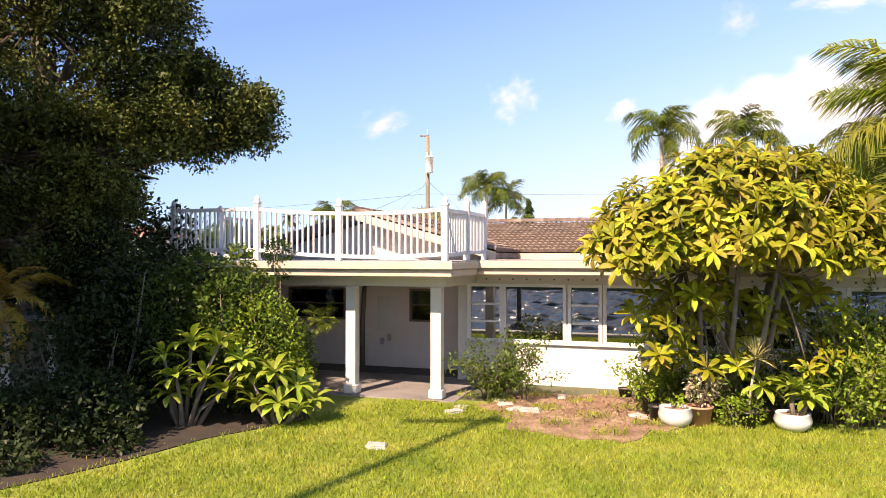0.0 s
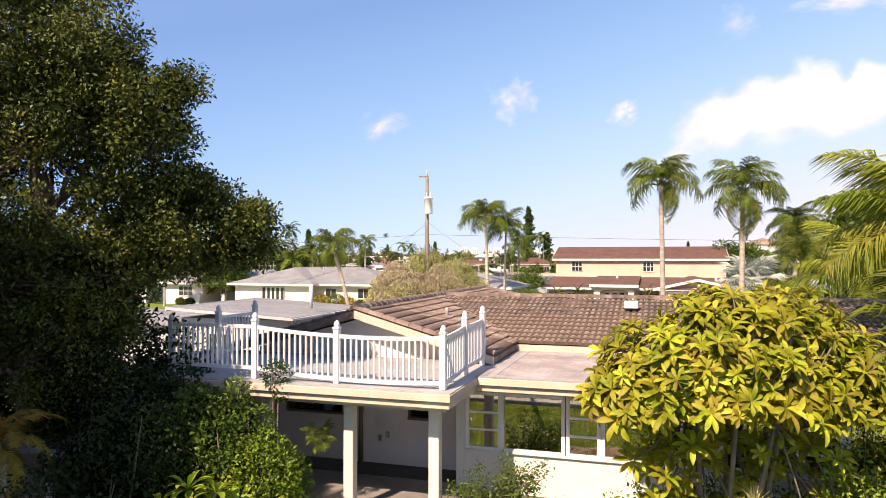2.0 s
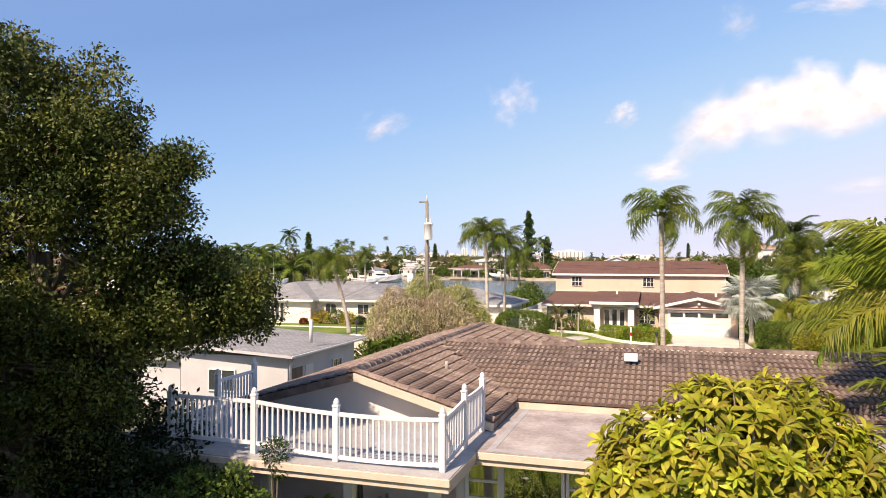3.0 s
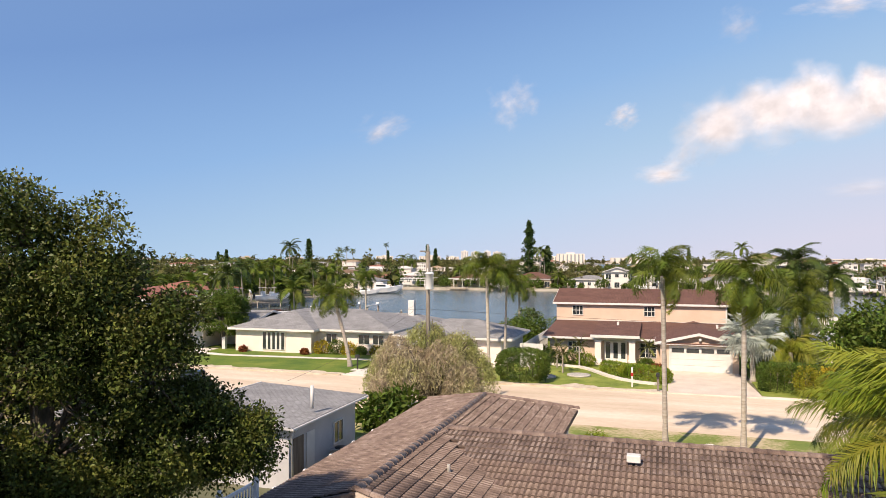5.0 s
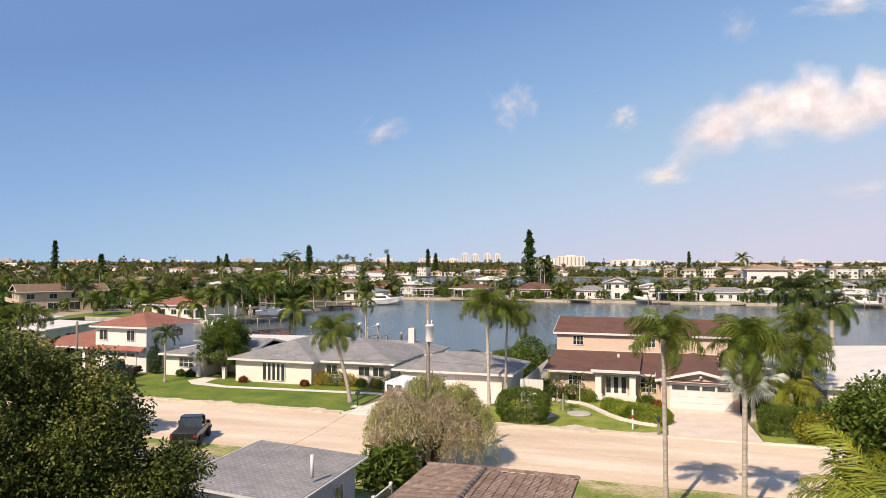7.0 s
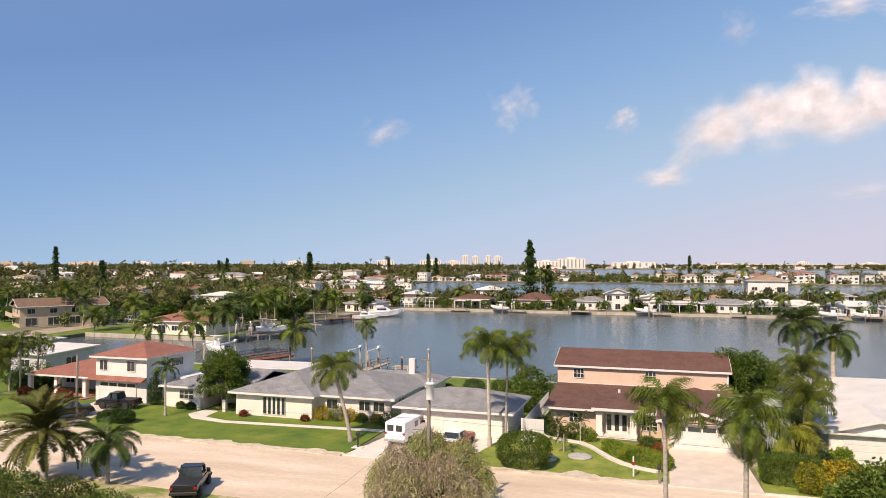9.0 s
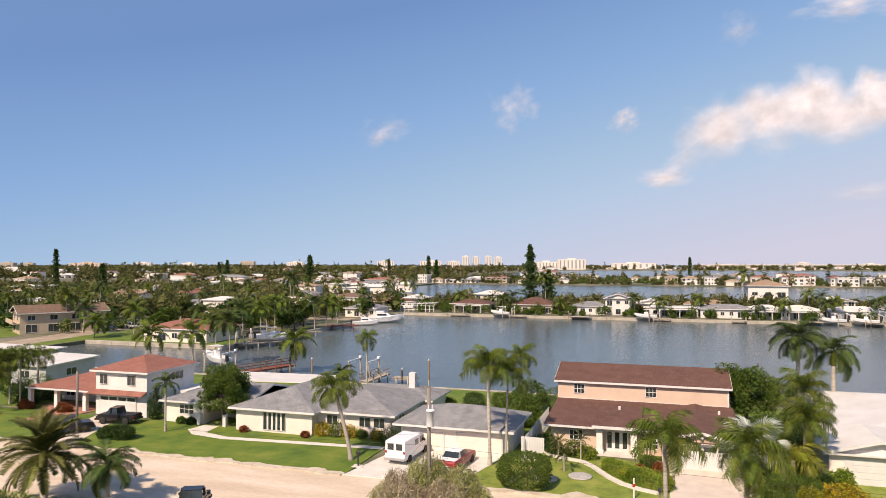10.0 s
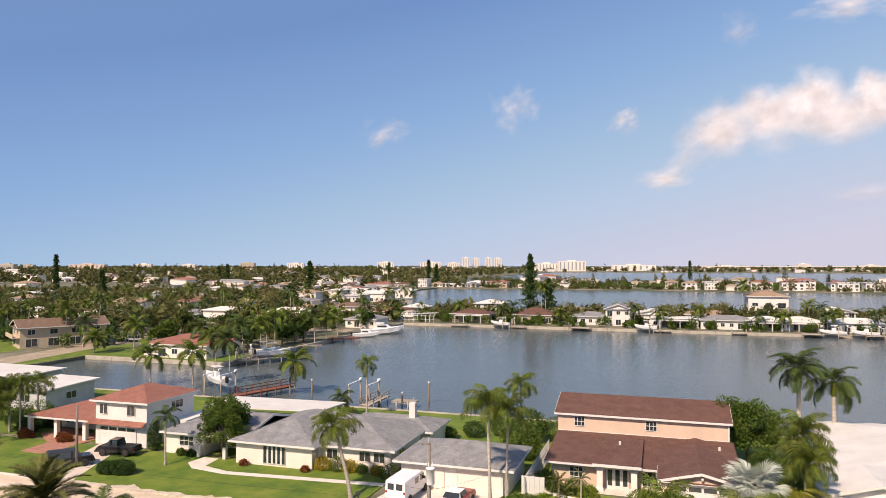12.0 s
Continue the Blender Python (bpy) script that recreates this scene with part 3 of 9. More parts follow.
def hedge(m, label, w, d, h, n, size, mat, seed=1, name="hedge", limit=1.32):
    """A clipped hedge: leaves over a rounded box."""
    t = thing(name, m, label, "hedge")
    r = np.random.default_rng(seed)
    u = r.uniform(-1, 1, (n, 3))
    ax = r.integers(0, 5, n)
    for i, (k, s) in enumerate(((0, 1), (0, -1), (1, 1), (1, -1), (2, 1))):
        u[ax == i, k] = s * r.uniform(0.8, 1.02, (ax == i).sum())
    ln = np.linalg.norm(u, axis=1)
    u *= (np.minimum(1, limit / ln))[:, None]
    p = u * np.array([w / 2, d / 2, h / 2]) + np.array([0, 0, h / 2])
    p += r.normal(size=(n, 3)) * 0.04
    under(new("foliage", leaves("foliage", p, size, mat, 0.5, 0.3, u * 0.7, seed=seed)), t)
    bm = bmesh.new()
    for i in range(max(3, int(w / 0.5))):
        x = -w / 2 + (i + 0.5) * w / max(3, int(w / 0.5))
        tube(bm, [(x, 0, -0.05), (x * 0.96, 0.05, h * 0.7)], [0.04, 0.015], 5)
    part("stem", bm, M["bark"], t)
    return t


def frond_mesh(name, mat, L=3.0, droop=1.2, rise=0.6, pairs=44, leaf=0.62, width=0.045, hang=0.5, vee=0.35, seed=1, plume=0.25):
    """A feather frond along +x from the crown: a rachis with many narrow leaflets; plume: how far they stand off one plane."""
    q = random.Random(seed)

    def at(f):
        return Vector((L * (f - 0.12 * f * f * droop), 0.06 * L * math.sin(f * 2.2 + seed), L * (rise * f - 0.62 * droop * f * f)))

    bm = bmesh.new()
    tube(bm, [at(i / 8) for i in range(9)], [0.03 * (1 - 0.85 * i / 8) * L / 3 + 0.004 for i in range(9)], 4)
    for i in range(pairs):
        f = 0.14 + 0.85 * i / pairs
        p, tng = at(f), (at(f + 0.02) - at(f - 0.02)).normalized()
        side = tng.cross(Vector((0, 0, 1))).normalized()
        upv = side.cross(tng).normalized()
        ll = leaf * (0.35 + 1.0 * math.sin(math.pi * min(1, 0.14 + f * 0.86)) ** 0.7) * L / 3
        for s in (-1, 1):
            d = (side * s + tng * (0.55 + 0.25 * q.random()) + upv * (vee + q.uniform(-plume, plume))).normalized()
            mid = p + d * ll * 0.5 + Vector((0, 0, -hang * ll * 0.12))
            tip = p + d * ll + Vector((0, 0, -hang * ll * q.uniform(0.5, 0.9)))
            wv = tng * width * L / 3 * 0.5
            vs = [bm.verts.new(v) for v in (p - wv, mid - wv * 1.15, tip, mid + wv * 1.15, p + wv)]
            bm.faces.new((vs[0], vs[1], vs[3], vs[4]))
            bm.faces.new((vs[1], vs[2], vs[3]))
    return mesh_of(name, bm, mat)


def fan_mesh(name, mat, L=1.3, stalk=0.9, rays=22, seed=1):
    """A fan frond: a stalk and folded rays with free tips."""
    q = random.Random(seed)
    bm = bmesh.new()
    tube(bm, [(0, 0, 0), (stalk * 0.6, 0, 0.1), (stalk, 0, 0.08)], [0.025, 0.02, 0.012], 4)
    c = Vector((stalk, 0, 0.08))
    for i in range(rays):
        a = (i / (rays - 1) - 0.5) * 4.4
        a2 = 4.4 / rays * 0.55
        ll = L * (0.75 + 0.25 * math.cos(a * 0.5)) * q.uniform(0.9, 1.05)
        z = 0.10 * L * math.cos(a) + q.uniform(-0.05, 0.05)
        e = c + Vector((math.cos(a) * ll * 0.62, math.sin(a) * ll * 0.62, z))
        tip = c + Vector((math.cos(a) * ll, math.sin(a) * ll, z - 0.22 * L * q.uniform(0.5, 1.2)))
        s = Vector((-math.sin(a), math.cos(a), 0)) * ll * 0.62 * a2 * 0.5
        k = Vector((0, 0, 0.03))
        vs = [bm.verts.new(v) for v in (c, e - s - k, tip, e + s - k, e + k)]
        bm.faces.new((vs[0], vs[1], vs[4]))
        bm.faces.new((vs[0], vs[4], vs[3]))
        bm.faces.new((vs[1], vs[2], vs[4]))
        bm.faces.new((vs[4], vs[2], vs[3]))
    return mesh_of(name, bm, mat)


FR = {}
for i in range(3):
    FR["queen", i] = frond_mesh("frond", M["frond"], 3.0, 1.45, 0.85, 62, 0.62, 0.04, 1.25, 0.25, i + 1, 0.75)
    FR["queeny", i] = frond_mesh("frond", M["frond_yellow"], 3.0, 1.6, 0.7, 62, 0.62, 0.04, 1.25, 0.25, i + 4, 0.75)
    FR["dark", i] = frond_mesh("frond", M["frond_dark"], 3.2, 1.35, 0.7, 46, 0.62, 0.055, 0.7, 0.3, i + 7)
    FR["fine", i] = frond_mesh("frond", M["frond_yellow" if i == 1 else "frond_bright"], 3.2, 1.0, 0.62, 90, 0.55, 0.026, 1.0, 0.25, i + 20, 0.5)
    FR["gold", i] = frond_mesh("frond", M["frond_gold"], 3.0, 1.4, 0.7, 50, 0.55, 0.05, 0.8, 0.3, i + 30)
    FR["date", i] = frond_mesh("frond", M["frond_date"], 3.0, 0.9, 0.75, 64, 0.40, 0.034, 0.25, 0.5, i + 10)
    FR["low", i] = frond_mesh("frond", M["frond"], 3.0, 1.3, 0.75, 22, 0.62, 0.10, 0.8, 0.3, i + 13)
    FR["lowdark", i] = frond_mesh("frond", M["frond_dark"], 3.0, 1.3, 0.75, 22, 0.62, 0.10, 0.8, 0.3, i + 16)
    FR["fan", i] = fan_mesh("frond", M["frond"], 1.1, 0.9, 20, i + 1)
    FR["silver", i] = fan_mesh("frond", M["frond_silver"], 1.25, 1.0, 24, i + 5)


def palm(m, label, height, kind="queen", n=16, size=1.0, r=0.15, lean=(0, 0), seed=1, group="", trunk="palm_bark", low=-35, high=75, name="palm_tree", shaft=None):
    """A palm: a ringed, slightly bowed trunk and a crown of separate fronds."""
    t = thing(name, m, label, "palm", group)
    q = random.Random(seed)
    top = Vector((lean[0], lean[1], height))
    if height > 0.4:
        bm = bmesh.new()
        steps = max(6, int(height * 3.5))
        pts, rad = [], []
        for i in range(steps + 1):
            f = i / steps
            pts.append(Vector((lean[0] * f ** 1.3, lean[1] * f ** 1.3, height * f - 0.1 * (1 - f))))
            rad.append(r * (1.35 - 0.45 * min(1, f * 6) - 0.12 * f) * (1.05 if i % 2 else 0.97))
        tube(bm, pts, rad, 9)
        part("trunk", bm, M[trunk], t)
    if shaft:
        bm = bmesh.new()
        tube(bm, [top, top + Vector((0, 0, 0.9)), top + Vector((0, 0, 1.6))], [r * 1.15, r * 0.95, r * 0.5], 9)
        part("crownshaft", bm, M[shaft], t)
        top = top + Vector((0, 0, 1.5))
    for i in range(n):
        f = (i + 0.5) / n
        tilt = high + (low - high) * f + q.uniform(-8, 8)
        ang = i * 137.5 + q.uniform(-15, 15)
        s = size * q.uniform(0.85, 1.1)
        mm = Matrix.Translation(top) @ pose(0, 0, 0, 0, 0, ang) @ pose(0, 0, 0, q.uniform(-15, 15), -tilt + 25, 0) @ Matrix.Diagonal((s, s, s, 1))
        shared("frond", FR[kind, i % 3], t, mm)
    return t


def palm_low(m, label, height, kind="low", n=13, size=0.95, seed=1, group="palms by the lagoon"):
    return palm(m, label, height, kind, n, size, 0.14, (random.Random(seed).uniform(-0.6, 0.6), random.Random(seed + 1).uniform(-0.6, 0.6)), seed, group)

# ---------- the near house ----------
WALL_B, PATIO_B, RIDGE_Z, EAVE_Z = 15.3, 16.4, 3.95, 2.95
RIDGE_B, RIDGE_A = 22.7, -7.4
home = thing("near_house", spot(0, 0), "low white stucco house with brown tile roof and flat roof deck", "house")

# window wall with its openings: lower wall, head, and posts between the openings
WINDOWS = [(-4.27, -3.53, "awning2"), (-3.45, -2.10, "fixed"), (-1.98, -1.33, "awning3"), (-1.22, 0.20, "fixed"),
           (0.36, 1.05, "awning3"), (1.16, 2.52, "fixed"), (2.66, 3.35, "awning3"), (3.46, 4.8, "fixed")]
SILL, HEAD = 0.95, 2.21
bm = bmesh.new()
box(bm, -4.55, 9.0, WALL_B, WALL_B + 0.2, -0.2, SILL - 0.05)
box(bm, -4.55, 9.0, WALL_B, WALL_B + 0.2, HEAD + 0.04, 2.75)
box(bm, 4.86, 9.0, WALL_B, WALL_B + 0.2, SILL - 0.05, HEAD + 0.04)
part("wall", bm, M["stucco"], home, "white stucco wall under the windows")
part("sill", boxes((-4.3, 4.9, WALL_B - 0.07, WALL_B + 0.1, SILL - 0.05, SILL), bevel=0.012), M["white"], home, "painted window sill")
part("wall", boxes((-4.55, -4.33, WALL_B - 0.012, WALL_B + 0.22, -0.2, HEAD + 0.3), bevel=0.01), M["white"], home, "white corner post")
part("wall", boxes((-4.55, -4.35, WALL_B + 0.22, PATIO_B, -0.2, 2.6)), M["stucco_pink"], home, "pinkish side wall of the patio")
for row in ((-12.0, -9.62, -0.2, 2.75), (-9.62, -7.94, -0.2, 1.27), (-9.62, -7.94, 2.05, 2.75), (-7.94, -6.15, -0.2, 2.75), (-6.15, -5.55, -0.2, 1.27), (-6.15, -5.55, 2.05, 2.75), (-5.55, -4.35, -0.2, 2.75)):
    part("wall", boxes((row[0], row[1], PATIO_B, PATIO_B + 0.2, row[2], row[3])), M["stucco_pink"], home, "pinkish stucco back wall of the patio")
for row in ((-10.6, -10.4, PATIO_B + 0.2, 30, -0.2, 2.85), (8.8, 9.0, WALL_B + 0.2, 25, -0.2, 2.75), (-4.0, 9, 25.0, 25.2, -0.2, 2.85), (-10.6, -4, 30, 30.2, -0.2, 2.85), (-4.2, -4.0, 25.2, 30, -0.2, 2.85)):
    part("wall", boxes(row), M["stucco"], home)
part("room_wall", boxes((-10.4, 8.7, 19.6, 19.7, 0, 2.6), (-4.35, -4.25, PATIO_B, 19.6, 0, 2.6)), M["room"], home, "inner wall behind the windows, coloured dark as if unlit")
part("floor", boxes((-10.4, 8.8, WALL_B + 0.2, 25, -0.15, 0.05)), M["dark"], home, "floor behind the windows, coloured dark as if unlit")


def window_unit(x0, x1, style):
    w = part("window", boxes((x0 - 0.05, x0 + 0.03, WALL_B - 0.03, WALL_B + 0.12, SILL, HEAD + 0.04), (x1 - 0.03, x1 + 0.05, WALL_B - 0.03, WALL_B + 0.12, SILL, HEAD + 0.04),
                              (x0 + 0.03, x1 - 0.03, WALL_B - 0.028, WALL_B + 0.12, HEAD - 0.03, HEAD + 0.04), (x0 + 0.03, x1 - 0.03, WALL_B - 0.028, WALL_B + 0.12, SILL, SILL + 0.05), bevel=0.006),
             M["alu"], home, "white aluminium window frame")
    lites = {"fixed": 1, "awning2": 3, "awning3": 3}[style]
    h = (HEAD - SILL - 0.08) / lites
    for i in range(lites):
        z0 = SILL + 0.05 + i * h
        p = part("pane", boxes((x0 + 0.03, x1 - 0.03, WALL_B + 0.03, WALL_B + 0.036, z0, z0 + h)), M["glass"], w, "reflecting window glass")
        if i:
            part("bar", boxes((x0 + 0.03, x1 - 0.03, WALL_B - 0.01, WALL_B + 0.06, z0 - 0.025, z0 + 0.025), bevel=0.005), M["alu"], w)


for x0, x1, style in WINDOWS:
    window_unit(x0, x1, style)
for x0, x1 in ((-9.62, -7.94), (-6.15, -5.55)):
    w = part("window", boxes((x0, x0 + 0.05, PATIO_B - 0.03, PATIO_B + 0.1, 1.27, 2.05), (x1 - 0.05, x1, PATIO_B - 0.03, PATIO_B + 0.1, 1.27, 2.05), (x0, x1, PATIO_B - 0.05, PATIO_B + 0.1, 1.22, 1.27), (x0 + .05, x1 - .05, PATIO_B - 0.028, PATIO_B + 0.1, 2.0, 2.05), (x0 + .05, x1 - .05, PATIO_B - 0.02, PATIO_B + 0.05, 1.62, 1.66)), M["wood"], home, "weathered window frame")
    part("pane", boxes((x0 + 0.05, x1 - 0.05, PATIO_B + 0.04, PATIO_B + 0.05, 1.27, 2.0)), M["glass"], w)
# blinds behind the narrow end window
part("curtain", boxes((-3.95, -3.5, WALL_B + 0.35, WALL_B + 0.37, 0.95, 2.3)), M["white"], home, "pale curtain behind the glass")
for x0, x1 in ((-1.93, -1.38), (0.41, 1.0), (2.71, 3.3)):
    part("curtain", boxes((x0, x1, WALL_B + 0.16, WALL_B + 0.18, 0.98, 2.2)), M["white"], home, "pale curtain behind the glass")
part("wall_stain_panel", boxes((-7.05, -6.5, PATIO_B - 0.012, PATIO_B, 0.95, 1.85), bevel=0.004), M["stucco"], home, "pale patched panel on the patio wall")
for x, z in ((-6.95, 0.62), (-6.75, 0.72)):
    part("outlet_box", boxes((x, x + 0.1, PATIO_B - 0.06, PATIO_B, z, z + 0.16), bevel=0.01), M["steel"], home, "grey outlet box")
part("downpipe", tube(bmesh.new(), [(-7.42, PATIO_B - 0.08, -0.05), (-7.42, PATIO_B - 0.08, 1.2), (-7.35, PATIO_B - 0.08, 2.4)], [0.07, 0.06, 0.06], 8), M["wood"], home, "dark weathered post against the wall")

# patio slab, posts, beam, flat deck roof
part("patio_slab", boxes((-12.0, -3.9, 12.85, PATIO_B, -0.15, 0.03), bevel=0.01), M["concrete"], home, "worn concrete patio slab")
for x in (-10.1, -8.15, -6.19, -4.33):
    p = part("post", boxes((x - 0.11, x + 0.11, 13.0, 13.22, 0.2, 2.26), bevel=0.012), M["white"], home, "white square patio post")
    part("post_base", boxes((x - 0.145, x + 0.145, 12.965, 13.255, 0.03, 0.22), bevel=0.02), M["white"], p)
part("beam", boxes((-12.0, -4.1, 13.0, 13.22, 2.26, 2.5), (-4.33, -4.1, 13.22, 15.28, 2.26, 2.5)), M["white"], home, "peeling white painted beam")
part("porch_ceiling", boxes((-12.0, -4.35, 13.22, PATIO_B, 2.5, 2.55)), M["white"], home)
part("fascia", boxes((-12.0, -3.78, 12.28, 12.36, 2.48, 2.62), (-12.0, -3.74, 12.2, 12.3, 2.62, 2.76), (-3.86, -3.78, 12.36, 14.2, 2.48, 2.62), (-3.84, -3.74, 12.3, 14.15, 2.62, 2.76), bevel=0.008), M["fascia"], home, "cream stepped fascia of the deck")
part("soffit", boxes((-12.0, -3.86, 12.36, 13.0, 2.5, 2.54)), M["fascia"], home)
part("deck_roof", boxes((-12.0, -3.76, 12.25, 16.3, 2.6, 2.78)), M["deck"], home, "weathered grey flat roof deck")
part("fascia", boxes((-3.78, 9.4, 14.2, 14.28, 2.48, 2.62), (-3.74, 9.4, 14.12, 14.22, 2.62, 2.77), bevel=0.008), M["fascia"], home, "cream stepped fascia of the eave")
part("soffit", boxes((-3.86, 9.4, 14.28, 15.3, 2.49, 2.53)), M["white"], home)
hole = mesh_of("screw", boxes((-0.018, 0.018, -0.012, 0, -0.018, 0.018)), M["dark"])
for i in range(30):
    shared("screw", hole, home, Matrix.Translation((-4.18 + i * 0.31, WALL_B, 2.352)))
part("flat_roof", boxes((-3.8, 9.4, 14.15, 19.0, 2.62, 2.79)), M["flat_roof"], home, "stained grey-brown flat roof")
part("seam", boxes((-3.55, -3.4, 14.2, 18.6, 2.79, 2.797), (-3.4, 9.0, 14.24, 14.42, 2.79, 2.799)), M["deck"], home)

# tile roof: solid slopes below, tiles above


def slope_solid(pts, thick=0.14):
    bm = bmesh.new()
    hi = [bm.verts.new(p) for p in pts]
    lo = [bm.verts.new((p[0], p[1], p[2] - thick)) for p in pts]
    bm.faces.new(hi)
    bm.faces.new(lo[::-1])
    for i in range(len(pts)):
        j = (i + 1) % len(pts)
        bm.faces.new((hi[i], lo[i], lo[j], hi[j]))
    bmesh.ops.recalc_face_normals(bm, faces=bm.faces)
    return bm


G = 15.9
WE, WW = -3.8, -11.0   # eaves of the wing
roof = part("tile_roof", slope_solid([(WE, G, EAVE_Z), (WE, 32, EAVE_Z), (RIDGE_A, 28.8, RIDGE_Z), (RIDGE_A, G, RIDGE_Z)]), M["tile"], home, "weathered brown concrete tile roof")
part("roof_slope", slope_solid([(WW, G, EAVE_Z), (RIDGE_A, G, RIDGE_Z), (RIDGE_A, 28.8, RIDGE_Z), (WW, 32, EAVE_Z)]), M["tile"], home)
part("roof_slope", slope_solid([(WE, 32, EAVE_Z), (WW, 32, EAVE_Z), (RIDGE_A, 28.8, RIDGE_Z)]), M["tile"], home)
part("roof_slope", slope_solid([(RIDGE_A, RIDGE_B, RIDGE_Z - 0.01), (WE, 18.6, EAVE_Z), (9.2, 18.6, EAVE_Z), (6.2, RIDGE_B, RIDGE_Z - 0.01)]), M["tile"], home)
part("roof_slope", slope_solid([(RIDGE_A, RIDGE_B, RIDGE_Z - 0.01), (6.2, RIDGE_B, RIDGE_Z - 0.01), (9.2, 26.8, EAVE_Z), (WE, 26.8, EAVE_Z)]), M["tile"], home)
part("roof_slope", slope_solid([(9.2, 18.6, EAVE_Z), (9.2, 26.8, EAVE_Z), (6.2, RIDGE_B, RIDGE_Z)]), M["tile"], home)
# gable wall and bargeboards over the deck
bm = bmesh.new()
for y in (G + 0.55, G + 0.7):
    for x, z in ((WW + 0.5, 2.7), (WE - 0.5, 2.7), (WE - 0.5, EAVE_Z - 0.05), (RIDGE_A, RIDGE_Z - 0.2), (WW + 0.5, EAVE_Z - 0.05)):
        bm.verts.new((x, y, z))
bm.verts.ensure_lookup_table()
v = bm.verts
bm.faces.new(v[:5])
bm.faces.new(v[5:][::-1])
for i in range(5):
    bm.faces.new((v[i], v[5 + i], v[5 + (i + 1) % 5], v[(i + 1) % 5]))
bmesh.ops.recalc_face_normals(bm, faces=bm.faces)
part("gable_wall", bm, M["stucco"], home, "white gable wall above the deck")
for x1 in (WE, WW):
    bm = slope_solid([(x1, G - 0.06, EAVE_Z + 0.03), (RIDGE_A, G - 0.06, RIDGE_Z + 0.03), (RIDGE_A, G + 0.05, RIDGE_Z + 0.03), (x1, G + 0.05, EAVE_Z + 0.03)][:: 1 if x1 == WE else -1], 0.2)
    part("bargeboard", bm, M["fascia" if x1 == WE else "tile_pan"], home, "cream bargeboard along the gable" if x1 == WE else "dark brown bargeboard")
part("fascia", boxes((WE, 9.2, 18.5, 18.62, 2.79, EAVE_Z)), M["fascia"], home)

# deck railing
rail = thing("deck_railing", spot(0, 0), "white vinyl railing round the roof deck", "railing")
picket = mesh_of("picket", boxes((-0.02, 0.02, -0.02, 0.02, 0.0, 0.82), bevel=0.004), M["vinyl"])


def cap_post(a, b, z0=2.78, z1=4.0):
    bm = boxes((a - 0.06, a + 0.06, b - 0.06, b + 0.06, z0, z1 - 0.1), bevel=0.008)
    box(bm, a - 0.07, a + 0.07, b - 0.07, b + 0.07, z1 - 0.1, z1 - 0.05, bevel=0.008)
    lathe_at = [(0.058, 0), (0.062, 0.05), (0.045, 0.1), (0.015, 0.13)]
    rings = [[bm.verts.new((a + r * math.cos(t * math.tau / 10), b + r * math.sin(t * math.tau / 10), z1 - 0.05 + z)) for t in range(10)] for r, z in lathe_at]
    for r0, r1 in zip(rings, rings[1:]):
        for t in range(10):
            bm.faces.new((r0[t], r0[(t + 1) % 10], r1[(t + 1) % 10], r1[t]))
    bm.faces.new(rings[-1])
    part("post", bm, M["vinyl"], rail)


def rail_run(p, q, n, sag=0.0, z=2.9, rise0=0.0, rise1=0.0):
    p, q = Vector((*p, 0)), Vector((*q, 0))
    pts = []
    for i in range(9):
        f = i / 8
        pts.append(p.lerp(q, f) + Vector((0, 0, z + rise0 * (1 - f) + rise1 * f - sag * 4 * f * (1 - f))))
    d = (q - p).normalized()
    s = Vector((-d.y, d.x, 0)) * 0.03
    for dz in (0.0, 0.86):
        bm = bmesh.new()
        prev = None
        for c in pts:
            ring = [bm.verts.new(c + s * i + Vector((0, 0, dz + j))) for i, j in ((-1, -0.035), (1, -0.035), (1, 0.04), (-1, 0.04))]
            if prev:
                for t in range(4):
                    bm.faces.new((prev[t], prev[(t + 1) % 4], ring[(t + 1) % 4], ring[t]))
            else:
                bm.faces.new(ring)
            prev = ring
        bm.faces.new(prev[::-1])
        bmesh.ops.recalc_face_normals(bm, faces=bm.faces)
        part("rail", bm, M["vinyl"], rail)
    for i in range(n):
        f = (i + 0.5) / n
        c = p.lerp(q, f)
        zz = z + rise0 * (1 - f) + rise1 * f - sag * 4 * f * (1 - f)
        shared("picket", picket, rail, Matrix.Translation((c.x, c.y, zz + 0.03)))


for a, b, z in ((-10.25, 12.6, 4.02), (-8.15, 12.6, 4.08), (-6.25, 12.6, 3.97), (-4.0, 12.6, 3.94), (-4.05, 14.28, 4.09), (-4.05, 15.8, 4.1), (-10.5, 14.6, 4.05), (-10.5, 16.2, 4.1)):
    cap_post(a, b, 2.78, z)
rail_run((-10.25, 12.6), (-8.15, 12.6), 17, 0.0, 2.98, 0.02, 0.02)
rail_run((-8.15, 12.6), (-6.25, 12.6), 15, 0.02, 2.9, 0.1, -0.03)
rail_run((-6.25, 12.6), (-4.0, 12.6), 18, 0.03, 2.88, -0.01, 0.03)
rail_run((-4.0, 12.6), (-4.05, 14.28), 13, 0.02, 2.9, 0.0, 0.06)
rail_run((-4.05, 14.28), (-4.05, 15.8), 12, 0.02, 2.93, 0.03, 0.05)
rail_run((-10.5, 14.6), (-10.5, 16.2), 12, 0.0, 2.96, 0.0, 0.0)

